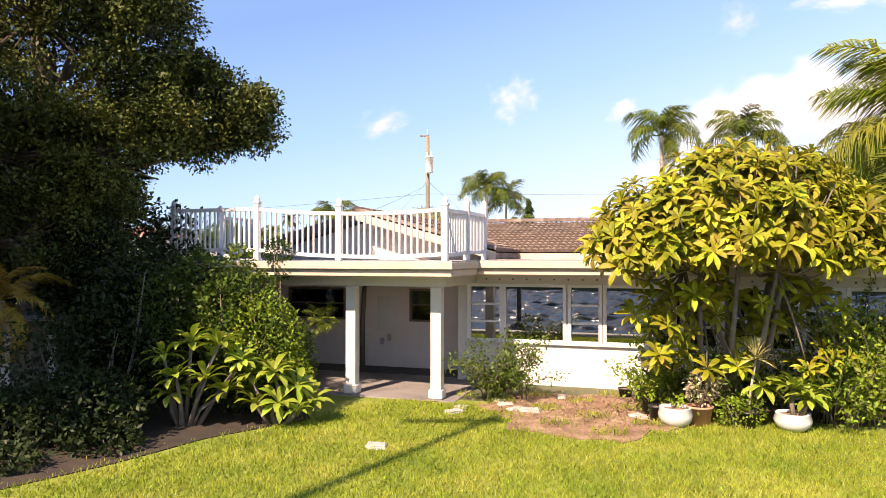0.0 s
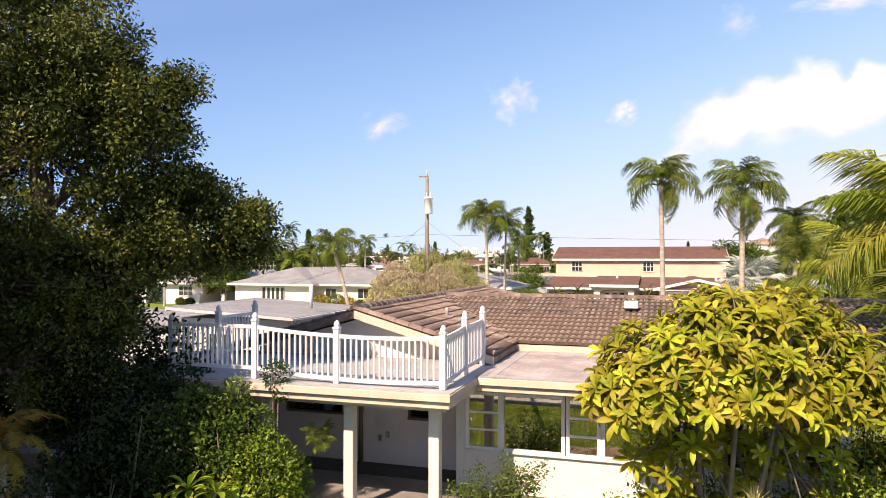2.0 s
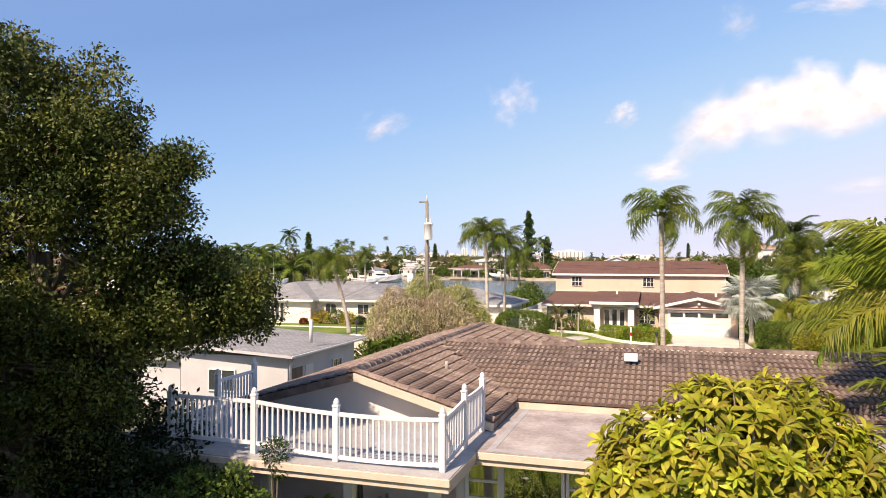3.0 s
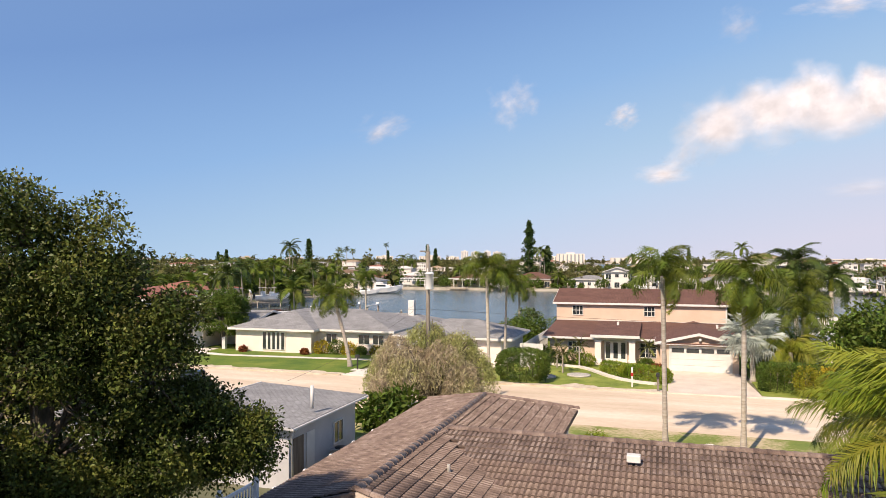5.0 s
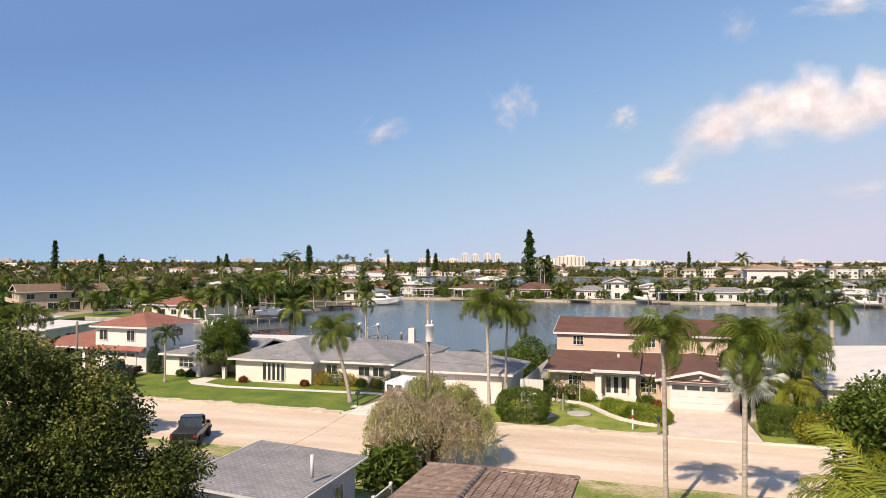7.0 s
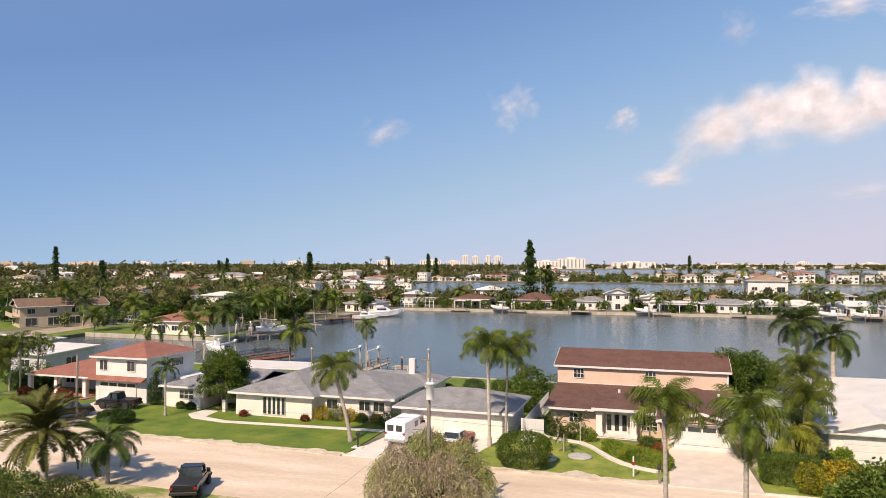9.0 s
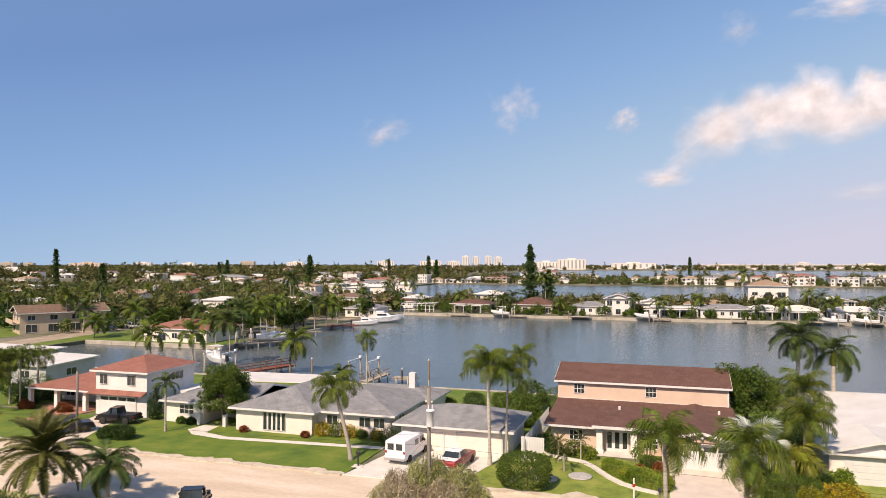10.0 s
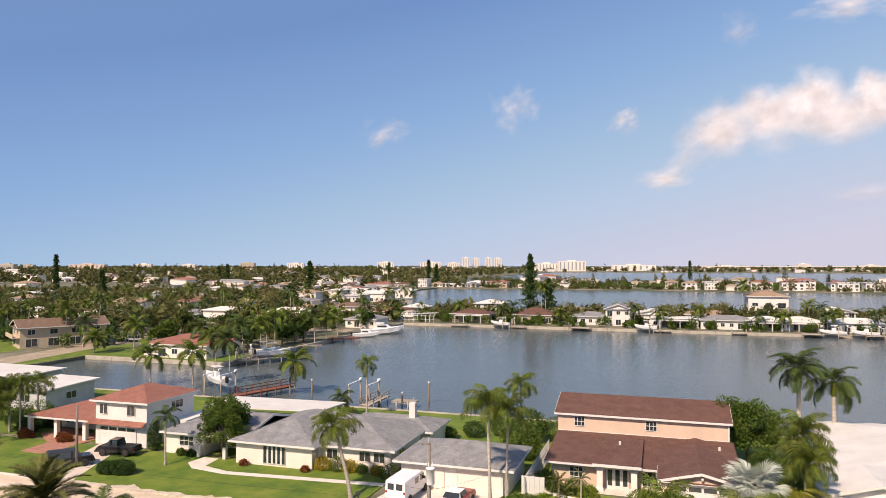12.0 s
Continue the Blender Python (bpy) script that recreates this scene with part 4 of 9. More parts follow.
for a, b, z in ((-6.0, 19.2, 3.55), (-0.9, 21.3, 3.85)):
    v = thing("roof_vent", spot(a, b, z - 0.05), "small white roof vent on the tiles", "vent")
    if a < -2:
        part("pipe", lathe(bmesh.new(), [(0.05, 0), (0.05, 0.35), (0.04, 0.36)], 10), M["stone"], v)
    else:
        part("hood", boxes((-0.2, 0.2, -0.15, 0.15, 0.0, 0.22), bevel=0.02), M["white"], v)

# ---------- the back garden ----------
def rosette_mesh(name, mat, n, L, w, seed):
    """A whorl of broad leaves with a folded midrib, wider towards the tip."""
    q = random.Random(seed)
    bm = bmesh.new()
    for i in range(n):
        ang = i * 2.399 + q.uniform(-0.2, 0.2)
        f = i / n
        el = 1.3 - 1.55 * f + q.uniform(-0.15, 0.15)
        ll = L * q.uniform(0.75, 1.1) * (0.7 + 0.3 * math.sin(math.pi * (0.3 + f * 0.5)))
        out = Vector((math.cos(ang), math.sin(ang), 0))
        side = Vector((-math.sin(ang), math.cos(ang), 0))
        rows = []
        for s, wd in ((0.05, 0.13), (0.3, 0.58), (0.55, 0.96), (0.74, 0.95), (0.9, 0.55), (1.0, 0.04)):
            bend = el - 0.5 * s * s
            c = out * ll * s * math.cos(bend * 0.8) + Vector((0, 0, ll * s * math.sin(bend * 0.75)))
            rows.append([bm.verts.new(c + side * w * wd * 0.5 + Vector((0, 0, 0.18 * w * wd))), bm.verts.new(c), bm.verts.new(c - side * w * wd * 0.5 + Vector((0, 0, 0.18 * w * wd)))])
        for r0, r1 in zip(rows, rows[1:]):
            for t in (0, 1):
                bm.faces.new((r0[t], r0[t + 1], r1[t + 1], r1[t])).smooth = True
    return mesh_of(name, bm, mat)


ROS = [rosette_mesh("rosette", M["leaf_yellow"], 11, 0.35, 0.094, s) for s in (1, 2, 3, 11, 12)]
ROSG = [rosette_mesh("rosette", M["leaf_big"], 16, 0.47, 0.135, s) for s in (4, 5, 6)]


def plumeria():
    t = thing("frangipani_tree", pose(5.1, 12.3, 0), "spreading frangipani tree with yellow-green whorled leaves", "tree")
    q = random.Random(5)
    bm = bmesh.new()
    tips = []
    # lobes of the crown: middle and half axes
    lobes = ((-0.2, -0.5, 3.25, 2.1, 1.7, 1.45), (-1.5, -0.7, 2.9, 1.15, 1.0, 0.9), (1.3, -0.6, 3.0, 1.3, 1.2, 1.2), (0.2, -1.1, 2.95, 1.8, 0.8, 0.85), (0.9, -0.2, 3.9, 1.0, 1.0, 0.85))
    counts = (330, 130, 150, 150, 80)
    for (x, y, z, rx, ry, rz), n in zip(lobes, counts):
        for i in range(n):
            while True:
                d = Vector((q.gauss(0, 1), q.gauss(0, 1), q.gauss(0.2, 0.8))).normalized()
                if d.z > -0.3 and d.y < 0.75:
                    break
            rr = q.uniform(0.6, 1.03)
            tips.append((Vector((x + d.x * rx * rr, y + d.y * ry * rr, z + d.z * rz * rr)), d))
    for i in range(74):
        p = Vector((q.uniform(-1.9, 1.9), q.uniform(-1.0, 0.1), q.uniform(0.9, 2.5)))
        tips.append((p, Vector((q.uniform(-1, 1), -1, 0.5)).normalized()))
    hubs = []
    for i in range(9):
        ang = i * 0.7 + 0.2
        hub = Vector((math.cos(ang) * q.uniform(0.6, 1.4), -0.45 + math.sin(ang) * q.uniform(0.4, 0.9), q.uniform(2.2, 3.0)))
        base = Vector((q.uniform(-0.3, 0.3), q.uniform(-0.15, 0.15), -0.1))
        m = base.lerp(hub, 0.5) + Vector((q.uniform(-0.25, 0.25), 0, -0.15))
        tube(bm, [base, m, hub], [0.065, 0.05, 0.035], 7)
        hubs.append(hub)
    for p, d in tips:
        h = min(hubs, key=lambda c: (c - p).length)
        tube(bm, [h, h.lerp(p, 0.55) + Vector((q.uniform(-0.08, 0.08), 0, -0.14)), p], [0.022, 0.016, 0.012], 5)
    part("trunk", bm, M["branch"], t, "grey forked branches")
    q.shuffle(tips)
    rest = bmesh.new()
    for i, (p, d) in enumerate(tips):
        z = (d * 0.8 + Vector((q.uniform(-0.35, 0.35), q.uniform(-0.5, 0.1), 0.6))).normalized()
        rot = Vector((0, 0, 1)).rotation_difference(z).to_matrix().to_4x4() @ pose(0, 0, 0, 0, 0, q.uniform(0, 360))
        s = q.uniform(0.65, 1.15)
        m = Matrix.Translation(p) @ rot @ Matrix.Diagonal((s, s, s * q.uniform(0.7, 1.1), 1))
        if i < 290:
            shared("rosette", ROS[i % 5], t, m)
        else:
            k = len(rest.verts)
            rest.from_mesh(ROS[i % 5])
            rest.verts.ensure_lookup_table()
            for v in rest.verts[k:]:
                v.co = m @ v.co
    tagged(part("foliage", rest, M["leaf_yellow"], t), kind="stuff")


plumeria()


def rosette_plant(m, label, heads, seed, name="frangipani_shrub", ros=None):
    t = thing(name, m, label, "shrub")
    q = random.Random(seed)
    bm = bmesh.new()
    for x, y, z, s in heads:
        tube(bm, [(x * 0.2, y * 0.2, -0.05), (x * 0.5 + q.uniform(-0.1, 0.1), y * 0.6, z * 0.5), (x, y, z)], [0.05, 0.04, 0.025], 6)
    part("stem", bm, M["branch"], t, "bare forked stems")
    for i, (x, y, z, s) in enumerate(heads):
        shared("rosette", (ros or ROSG)[i % 3], t, Matrix.Translation((x, y, z)) @ pose(0, 0, 0, q.uniform(-20, 30), q.uniform(-20, 20), q.uniform(0, 360)) @ Matrix.Diagonal((s, s, s, 1)))


rosette_plant(pose(-4.35, 11.6, 0), "frangipani shrub with large glossy leaves on bare stems", [(-0.3, -0.1, 1.2, 0.95), (0.12, 0, 1.42, 1.0), (0.6, -0.05, 1.38, 0.95), (0.0, -0.35, 0.9, 0.95), (0.45, -0.25, 0.85, 0.9), (-0.15, -0.2, 0.6, 0.85), (0.75, -0.1, 0.62, 0.9), (0.95, 0.1, 1.1, 0.8)], 3)
rosette_plant(pose(-2.85, 11.8, 0), "low frangipani shrub with glossy leaves by the lawn", [(-0.45, 0, 0.85, 0.9), (0.0, -0.15, 0.9, 1.0), (0.35, 0, 0.65, 0.9), (0.62, 0, 0.4, 0.8), (0.1, -0.3, 0.42, 0.9), (-0.3, -0.25, 0.4, 0.85), (0.4, -0.3, 0.28, 0.75)], 8)

# the big dark oak, made of several leaning masses, and the thicket below it
def lobed_tree(m, label, trunk, lobes, n_leaves, size, mat, seed, clump=(0.32, 0.7), name="oak_tree", keep=None):
    t = thing(name, m, label, "tree")
    bm = bmesh.new()
    trunk_mesh(bm, (0, 0, -0.1), trunk, 0.3, 3, seed, (1.0, 0.8, 1.2))
    q = random.Random(seed)
    cl = []
    for i, (x, y, z, rx, ry, rz, n) in enumerate(lobes):
        k = Vector((trunk[0] * 0.6, trunk[1] * 0.6, min(trunk[2] * 0.8, z * 0.85)))
        tube(bm, [k, k.lerp(Vector((x, y, z)), 0.5) + Vector((0, 0, -0.25)), (x, y, z)], [0.08, 0.05, 0.02], 6)
        mine = clumps((x, y, z, rx, ry, rz), n, seed + i, *clump)
        for c in mine[::3]:
            tube(bm, [(x, y, z), Vector((x, y, z)).lerp(Vector(c[:3]), 0.6) + Vector((0, 0, q.uniform(-0.2, 0.1))), c[:3]], [0.04, 0.025, 0.01], 5)
        cl += mine
    if keep:
        cl = [c for c in cl if keep(*c[:3])]
    part("trunk", bm, M["bark"], t)
    p, d = blob_points(n_leaves, cl, seed + 1, 0.3)
    p[:, 2] = np.maximum(p[:, 2], 0.1)
    under(new("crown", leaves("crown", p, size, mat, 0.5, 0.3, d * 0.6, seed=seed)), t)
    return t


lobed_tree(pose(-8.2, 13.7, 0), "large dark-leaved live oak beside the house", (0.2, 0.2, 7.0),
           ((0.1, 0, 7.6, 2.1, 1.8, 4.0, 170), (-0.3, 0.1, 10.1, 1.0, 1.2, 1.2, 40), (-2.4, 0.3, 7.5, 2.1, 1.6, 4.0, 120), (1.1, 0.1, 8.2, 1.2, 1.4, 2.6, 86), (2.2, 0.3, 7.4, 0.85, 1.1, 1.6, 50), (2.75, 0.2, 8.75, 0.45, 0.5, 0.3, 12), (2.3, 0.6, 6.0, 1.1, 1.1, 1.2, 54),
            (3.0, 1.2, 6.45, 0.9, 0.8, 0.75, 44), (4.0, 1.4, 6.0, 0.55, 0.6, 0.6, 28), (3.7, 1.2, 5.4, 0.7, 0.5, 0.4, 24), (2.6, 1.0, 5.2, 1.0, 0.8, 0.5, 30), (1.4, 0.2, 4.9, 1.4, 1.1, 1.6, 66), (-0.4, -0.4, 4.8, 2.2, 1.2, 1.8, 90),
            (-2.6, -0.2, 3.6, 2.0, 1.2, 1.6, 60), (-0.2, -0.2, 3.2, 2.4, 1.0, 1.4, 70), (1.4, 0.2, 3.7, 1.0, 0.9, 1.0, 40)),
           220000, 0.09, M["leaf_oak"], 11, (0.26, 0.6), keep=lambda x, y, z: x < 2.0 or z > 4.75)
lobed_tree(pose(-11.2, 16.6, 0), "lower oak behind the larger one", (0.4, 0, 3.6), ((0.2, 0, 4.2, 2.8, 1.4, 1.7, 60),), 30000, 0.12, M["leaf_oak"], 13, (0.5, 0.9), keep=lambda x, y, z: z > 2.4)
# two unseen trees left of view, added for the shade they cast
lobed_tree(pose(-9.8, 9.8, 0), "unseen tree added left of view to shade lawn and thicket", (0.2, -1.0, 6.5), ((0.5, -1.6, 5.8, 2.2, 2.0, 4.6, 170),), 30000, 0.24, M["leaf_oak"], 14, (0.45, 0.75))
lobed_tree(pose(-11.8, 10.6, 0), "second unseen tree added to shade thicket and lower oak", (0.2, -0.6, 6.5), ((0.5, -1.2, 5.9, 2.5, 2.2, 4.6, 180),), 32000, 0.24, M["leaf_oak"], 15, (0.45, 0.8))
shrub("thicket", pose(-3.9, 12.6, 0), "dense dark green shrubs beside the patio", [(0.3, 0, 1.0, 0.8, 0.7, 1.0), (-0.7, 0.1, 1.2, 0.8, 0.7, 1.1), (0.9, 0.3, 0.8, 0.6, 0.6, 0.8), (-0.1, -0.2, 2.0, 0.45, 0.45, 0.55), (0.45, 0.1, 2.2, 0.4, 0.4, 0.45), (-0.6, 0.2, 2.5, 0.5, 0.45, 0.5), (0.75, 0, 1.7, 0.45, 0.4, 0.45), (-1.2, 0, 2.0, 0.5, 0.5, 0.7), (0.1, 0.2, 2.75, 0.3, 0.3, 0.35), (1.15, 0.2, 1.3, 0.35, 0.35, 0.4)], 12000, 0.09, M["leaf_mid"], 21, "shrubs under the oak")
# added in brighter leaves: the sunlight on the thicket is in their colour
shrub("thicket", pose(-3.2, 12.3, 0), "brighter shrub standing in for the sunlit side of the thicket", [(0, 0, 1.35, 0.7, 0.5, 0.9), (0.3, 0, 0.7, 0.6, 0.5, 0.7)], 4200, 0.075, M["leaf_vine"], 121, "shrubs under the oak")
# leaves in the shade colour, so these shrubs read as unlit
shrub("thicket", pose(-5.9, 11.6, 0), "dense dark shrubs in the shade of the oak", [(0.2, 0, 1.0, 1.2, 0.9, 1.2), (-0.6, -0.2, 1.0, 0.7, 0.9, 1.1), (0.6, 0.3, 2.2, 0.9, 0.8, 0.8)], 3800, 0.095, M["leaf_shade"], 22, "shrubs under the oak")
shrub("thicket", pose(-6.9, 10.4, 0), "low dark shrubs in the shade of the oak", [(0, 0, 0.4, 1.4, 1.0, 0.5), (1.3, 0.4, 0.5, 1.0, 0.9, 0.6), (-1, 0.2, 0.5, 1.1, 1, 0.6), (0.7, -1.2, 0.15, 0.9, 0.6, 0.25), (-0.6, -1.6, 0.15, 1.1, 0.7, 0.25), (1.9, -0.3, 0.2, 0.6, 0.5, 0.3)], 12000, 0.10, M["leaf_shade"], 23, "shrubs under the oak")
# painted shade: the outline follows the shade's edge across the grass
solid("shade_bed", slab([(-16, 11.6), (-7.2, 8.8), (-5.5, 8.3), (-4.5, 9.5), (-3.7, 10.8), (-2.3, 12.1), (-2.6, 12.8), (-3.2, 13.1), (-4.5, 14.2), (-8.5, 16.2), (-16, 16.0)], -0.04, 0.03), M["shade_soil"], None, "dark bed standing in for the shade under the oak", "soil", kind="structure")
# only pieces of white wall are known here; the shed is made up
shed = thing("white_wall_shed", pose(-8.3, 13.0, 0), "white wall behind the shrubs, built as a made-up shed", "shed")
part("wall", boxes((-1.2, 1.0, 0, 1.6, 0, 1.75)), M["stucco"], shed)
part("roof", slope_solid([(-1.35, -0.15, 1.75), (1.15, -0.15, 1.75), (1.15, 1.75, 1.8), (-1.35, 1.75, 1.8)], 0.08), M["shingle_grey"], shed)
part("door", boxes((0.15, 0.85, -0.03, 0, 0, 1.65), bevel=0.006), M["wood"], shed, "weathered brown plank door")
def vine_tangle(m, label, arcs, n, size, mat, seed, reach, name="vine_thicket"):
    """Arching bare canes with leaves strung along them."""
    t = thing(name, m, label, "shrub")
    q = random.Random(seed)
    bm = bmesh.new()
    pts = []
    for i in range(arcs):
        b = Vector((q.uniform(-1, 1) * reach[0], q.uniform(-1, 1) * reach[1], -0.05))
        h = reach[2] * q.uniform(0.35, 1)
        e = b + Vector((q.uniform(-0.9, 0.9), q.uniform(-0.9, 0.2), h * q.uniform(0.45, 1)))
        m1 = b.lerp(e, 0.45) + Vector((0, 0, h * 0.45))
        c = [b.lerp(m1, f).lerp(m1.lerp(e, f), f) for f in (0, 0.25, 0.5, 0.75, 1)]
        if arcs < 40:
            part("stem", tube(bmesh.new(), c, [0.016, 0.013, 0.010, 0.008, 0.005], 4), M["branch"], t)
        else:
            tube(bm, c, [0.016, 0.013, 0.010, 0.008, 0.005], 4)
        for k in range(n // arcs):
            f = q.uniform(0.15, 1) ** 0.8
            p = b.lerp(m1, f).lerp(m1.lerp(e, f), f)
            pts.append((p.x + q.gauss(0, 0.10), p.y + q.gauss(0, 0.10), max(0.03, p.z + q.gauss(0, 0.09))))
    if arcs >= 40:
        part("stem", bm, M["branch"], t, "pale arching canes")
    under(new("foliage", leaves("foliage", np.array(pts), size, M[mat], 0.5, 0.4, seed=seed)), t)


vine_tangle(pose(7.5, 11.9, 0), "tangled bright green vines and arching canes", 110, 8500, 0.085, "leaf_vine", 25, (1.1, 0.55, 2.3))
vine_tangle(pose(9.3, 12.6, 0), "tangled bright green vines and arching canes", 90, 8000, 0.085, "leaf_vine", 125, (1.3, 0.8, 2.6))
vine_tangle(pose(4.1, 12.8, 0), "bright green vines under the frangipani tree", 50, 3600, 0.085, "leaf_vine", 26, (0.45, 0.35, 1.5))
vine_tangle(pose(5.3, 12.7, 0), "shaded green vines round the frangipani trunk", 46, 3400, 0.09, "leaf_mid", 126, (1.0, 0.4, 1.6))
vine_tangle(pose(1.25, 13.9, 0), "thin wild shrub growing against the house wall", 34, 3200, 0.075, "leaf_mid", 24, (0.4, 0.28, 1.5), "creeper")
palm(pose(11.9, 15.3, 0), "queen palm with long feathery drooping fronds", 5.5, "fine", 34, 1.2, 0.16, (-0.2, 0), 31, low=0, high=78)
palm(pose(10.5, 14.2, 0), "stiff-leaved fan palm under the queen palm", 4.3, "fan", 18, 0.95, 0.12, (0, 0), 36, low=-30, high=75)
palm(pose(15.5, 24.5, 0), "second feathery palm behind the house", 3.8, "fine", 24, 1.25, 0.16, (0.2, 0), 34)
# the same painted shade on the shrubs at the house end
shrub("thicket", pose(-5.3, 14.1, 0), "tall dark shrubs against the house end", [(0, 0, 1.5, 1.0, 0.5, 1.5), (0.9, 0.2, 1.3, 0.7, 0.4, 1.2)], 9000, 0.1, M["leaf_shade"], 129, "shrubs under the oak")
shrub("thicket", pose(-6.8, 13.8, 0), "tall dark shrubs before the house end", [(0, 0, 1.6, 0.9, 0.4, 1.6), (0.8, 0.1, 1.4, 0.8, 0.4, 1.4)], 11000, 0.1, M["leaf_shade"], 130, "shrubs under the oak")
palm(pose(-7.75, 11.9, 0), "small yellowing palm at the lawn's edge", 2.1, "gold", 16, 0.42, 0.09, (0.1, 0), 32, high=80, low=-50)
shrub("thicket", pose(-7.4, 15.2, 0), "tall dark shrubs under the oak", [(0, 0, 2.4, 1.6, 0.7, 2.4), (1.5, 0.0, 2.0, 1.1, 0.6, 2.0), (-1.8, 0, 2.4, 1.5, 0.7, 2.4), (-3.4, 0, 2.2, 1.5, 0.7, 2.2)], 22000, 0.12, M["leaf_shade"], 29, "shrubs under the oak")
shrub("thicket", pose(-7.0, 13.3, 0), "tall dark thicket below the oak", [(0.2, 0, 2.0, 1.1, 0.6, 1.8), (1.3, 0.2, 1.7, 0.9, 0.5, 1.5), (-0.4, 0.6, 2.6, 1.0, 0.5, 1.4)], 17000, 0.1, M["leaf_shade"], 131, "shrubs under the oak")
shrub("thicket", pose(-11.6, 17.6, 0), "dark thicket behind the oak", [(0, 0, 1.6, 1.6, 0.8, 1.7), (2.2, 0, 1.5, 1.4, 0.8, 1.6), (-2.4, 0, 1.6, 1.6, 0.8, 1.7)], 14000, 0.13, M["leaf_shade"], 132, "shrubs under the oak")
shrub("thicket", pose(-11.0, 14.6, 0), "dense dark shrubs in the shade of the oak", [(0, 0, 1.6, 1.6, 1.0, 1.8), (-1.6, 0.4, 1.6, 1.4, 1, 1.6)], 8000, 0.12, M["leaf_shade"], 27, "shrubs under the oak")
broad_tree("fig_tree", pose(18.6, 27.5, 0), "dark green dense-leaved tree beside the street", 8, (0, 0, 4.8, 3.4, 3.2, 3.4), 60, 22000, 0.2, M["leaf_mid"], 0.25, 8, 33, (0.6, 1.1))


shrub("roadside_shrub", pose(25.6, 48.6, 0), "yellow-green shrub at the end of the clipped hedge", [(0, 0, 1.3, 1.0, 0.8, 1.1), (0.6, 0.1, 0.8, 0.8, 0.7, 0.8)], 2600, 0.14, M["leaf_yellow"], 133)
shrub("roadside_shrub", pose(7.3, 33.0, 0), "yellow-green shrub behind the end of the tiled roof", [(0, 0, 0.9, 0.7, 0.6, 0.85), (0.7, 0.2, 0.6, 0.5, 0.5, 0.6)], 2000, 0.11, M["leaf_vine"], 134)
shrub("wall_sapling", pose(-3.35, 14.0, 0), "small sapling reaching up to the deck edge", [(0, 0, 2.95, 0.3, 0.25, 0.3), (0.1, 0, 2.6, 0.2, 0.2, 0.2)], 700, 0.07, M["leaf_dark"], 28, stems=3)
palm(pose(-2.55, 14.5, 1.55), "spiky air plant hanging under the deck", 0.05, "fan", 14, 0.22, 0.02, (0, 0), 35, name="air_plant", low=-60, high=80)


def pot(m, label, r, h, mat, profile=None):
    t = thing("plant_pot", m, label, "pot", "pots by the flower bed")
    part("bowl", lathe(bmesh.new(), profile or [(r * 0.72, 0), (r * 0.95, h * 0.9), (r * 1.04, h * 0.9), (r * 1.04, h), (r * 0.9, h), (r * 0.85, h * 0.85)], 18), M[mat], t)
    part("soil", lathe(bmesh.new(), [(r * 0.84, h * 0.8), (r * 0.84, h * 0.86)], 14), M["dirt"], t)


bowl = lambda r, h: [(r * 0.55, 0), (r * 0.95, h * 0.3), (r * 1.05, h * 0.6), (r * 0.95, h * 0.95), (r * 0.98, h), (r * 0.85, h), (r * 0.8, h * 0.85)]
pot(pose(3.92, 11.65, 0), "round white bowl pot on the bare soil", 0.27, 0.33, "white", bowl(0.27, 0.33))
pot(pose(5.75, 11.35, 0), "round white bowl pot on the grass edge", 0.28, 0.3, "white", bowl(0.28, 0.3))
pot(pose(4.35, 11.7, 0), "terracotta pot with a thin shrub", 0.22, 0.34, "terracotta")
pot(pose(3.72, 12.0, 0), "black plastic nursery pot", 0.15, 0.28, "black")
pot(pose(3.75, 12.5, 0), "black plastic nursery pot", 0.16, 0.32, "black")
pot(pose(5.1, 11.55, 0), "black plastic pot with a spiky plant", 0.17, 0.28, "black")
pot(pose(5.45, 11.75, 0), "black plastic pot with a broad-leaved plant", 0.16, 0.28, "black")
pot(pose(3.7, 14.0, 0), "grey bucket lying beside the wall", 0.15, 0.2, "black")
rosette_plant(pose(5.78, 11.35, 0.2), "young frangipani in a white bowl", [(0, 0, 0.5, 1.0), (0.2, -0.1, 0.35, 0.9)], 13)
rosette_plant(pose(5.4, 11.7, 0.2), "young frangipani in a black pot", [(0, 0, 0.45, 0.9)], 14)
yucca = thing("yucca", pose(5.1, 11.55, 0.2), "spiky pale yucca on a thin stem in a pot", "plant")
part("stem", tube(bmesh.new(), [(0, 0, -0.05), (0.06, 0, 0.5), (0.14, 0, 0.95)], [0.025, 0.02, 0.02], 7), M["palm_bark"], yucca)
bm = bmesh.new()
vs = [bm.verts.new(v) for v in ((0, -0.012, 0), (0, 0.012, 0), (0.2, 0.014, 0.015), (0.2, -0.014, 0.015), (0.42, 0, -0.02))]
bm.faces.new(vs[:4]), bm.faces.new((vs[3], vs[2], vs[4]))
spike = mesh_of("blade", bm, M["frond_yucca"])
q = random.Random(4)
for i in range(64):
    shared("blade", spike, yucca, Matrix.Translation((0.14, 0, 0.95)) @ pose(0, 0, 0, 0, -q.uniform(-25, 85), i * 137.5))
shrub("potted_shrub", pose(4.4, 11.7, 0.3), "sparse pale shrub in a terracotta pot", [(0, 0, 0.35, 0.3, 0.25, 0.3)], 350, 0.07, M["dry"], 16)
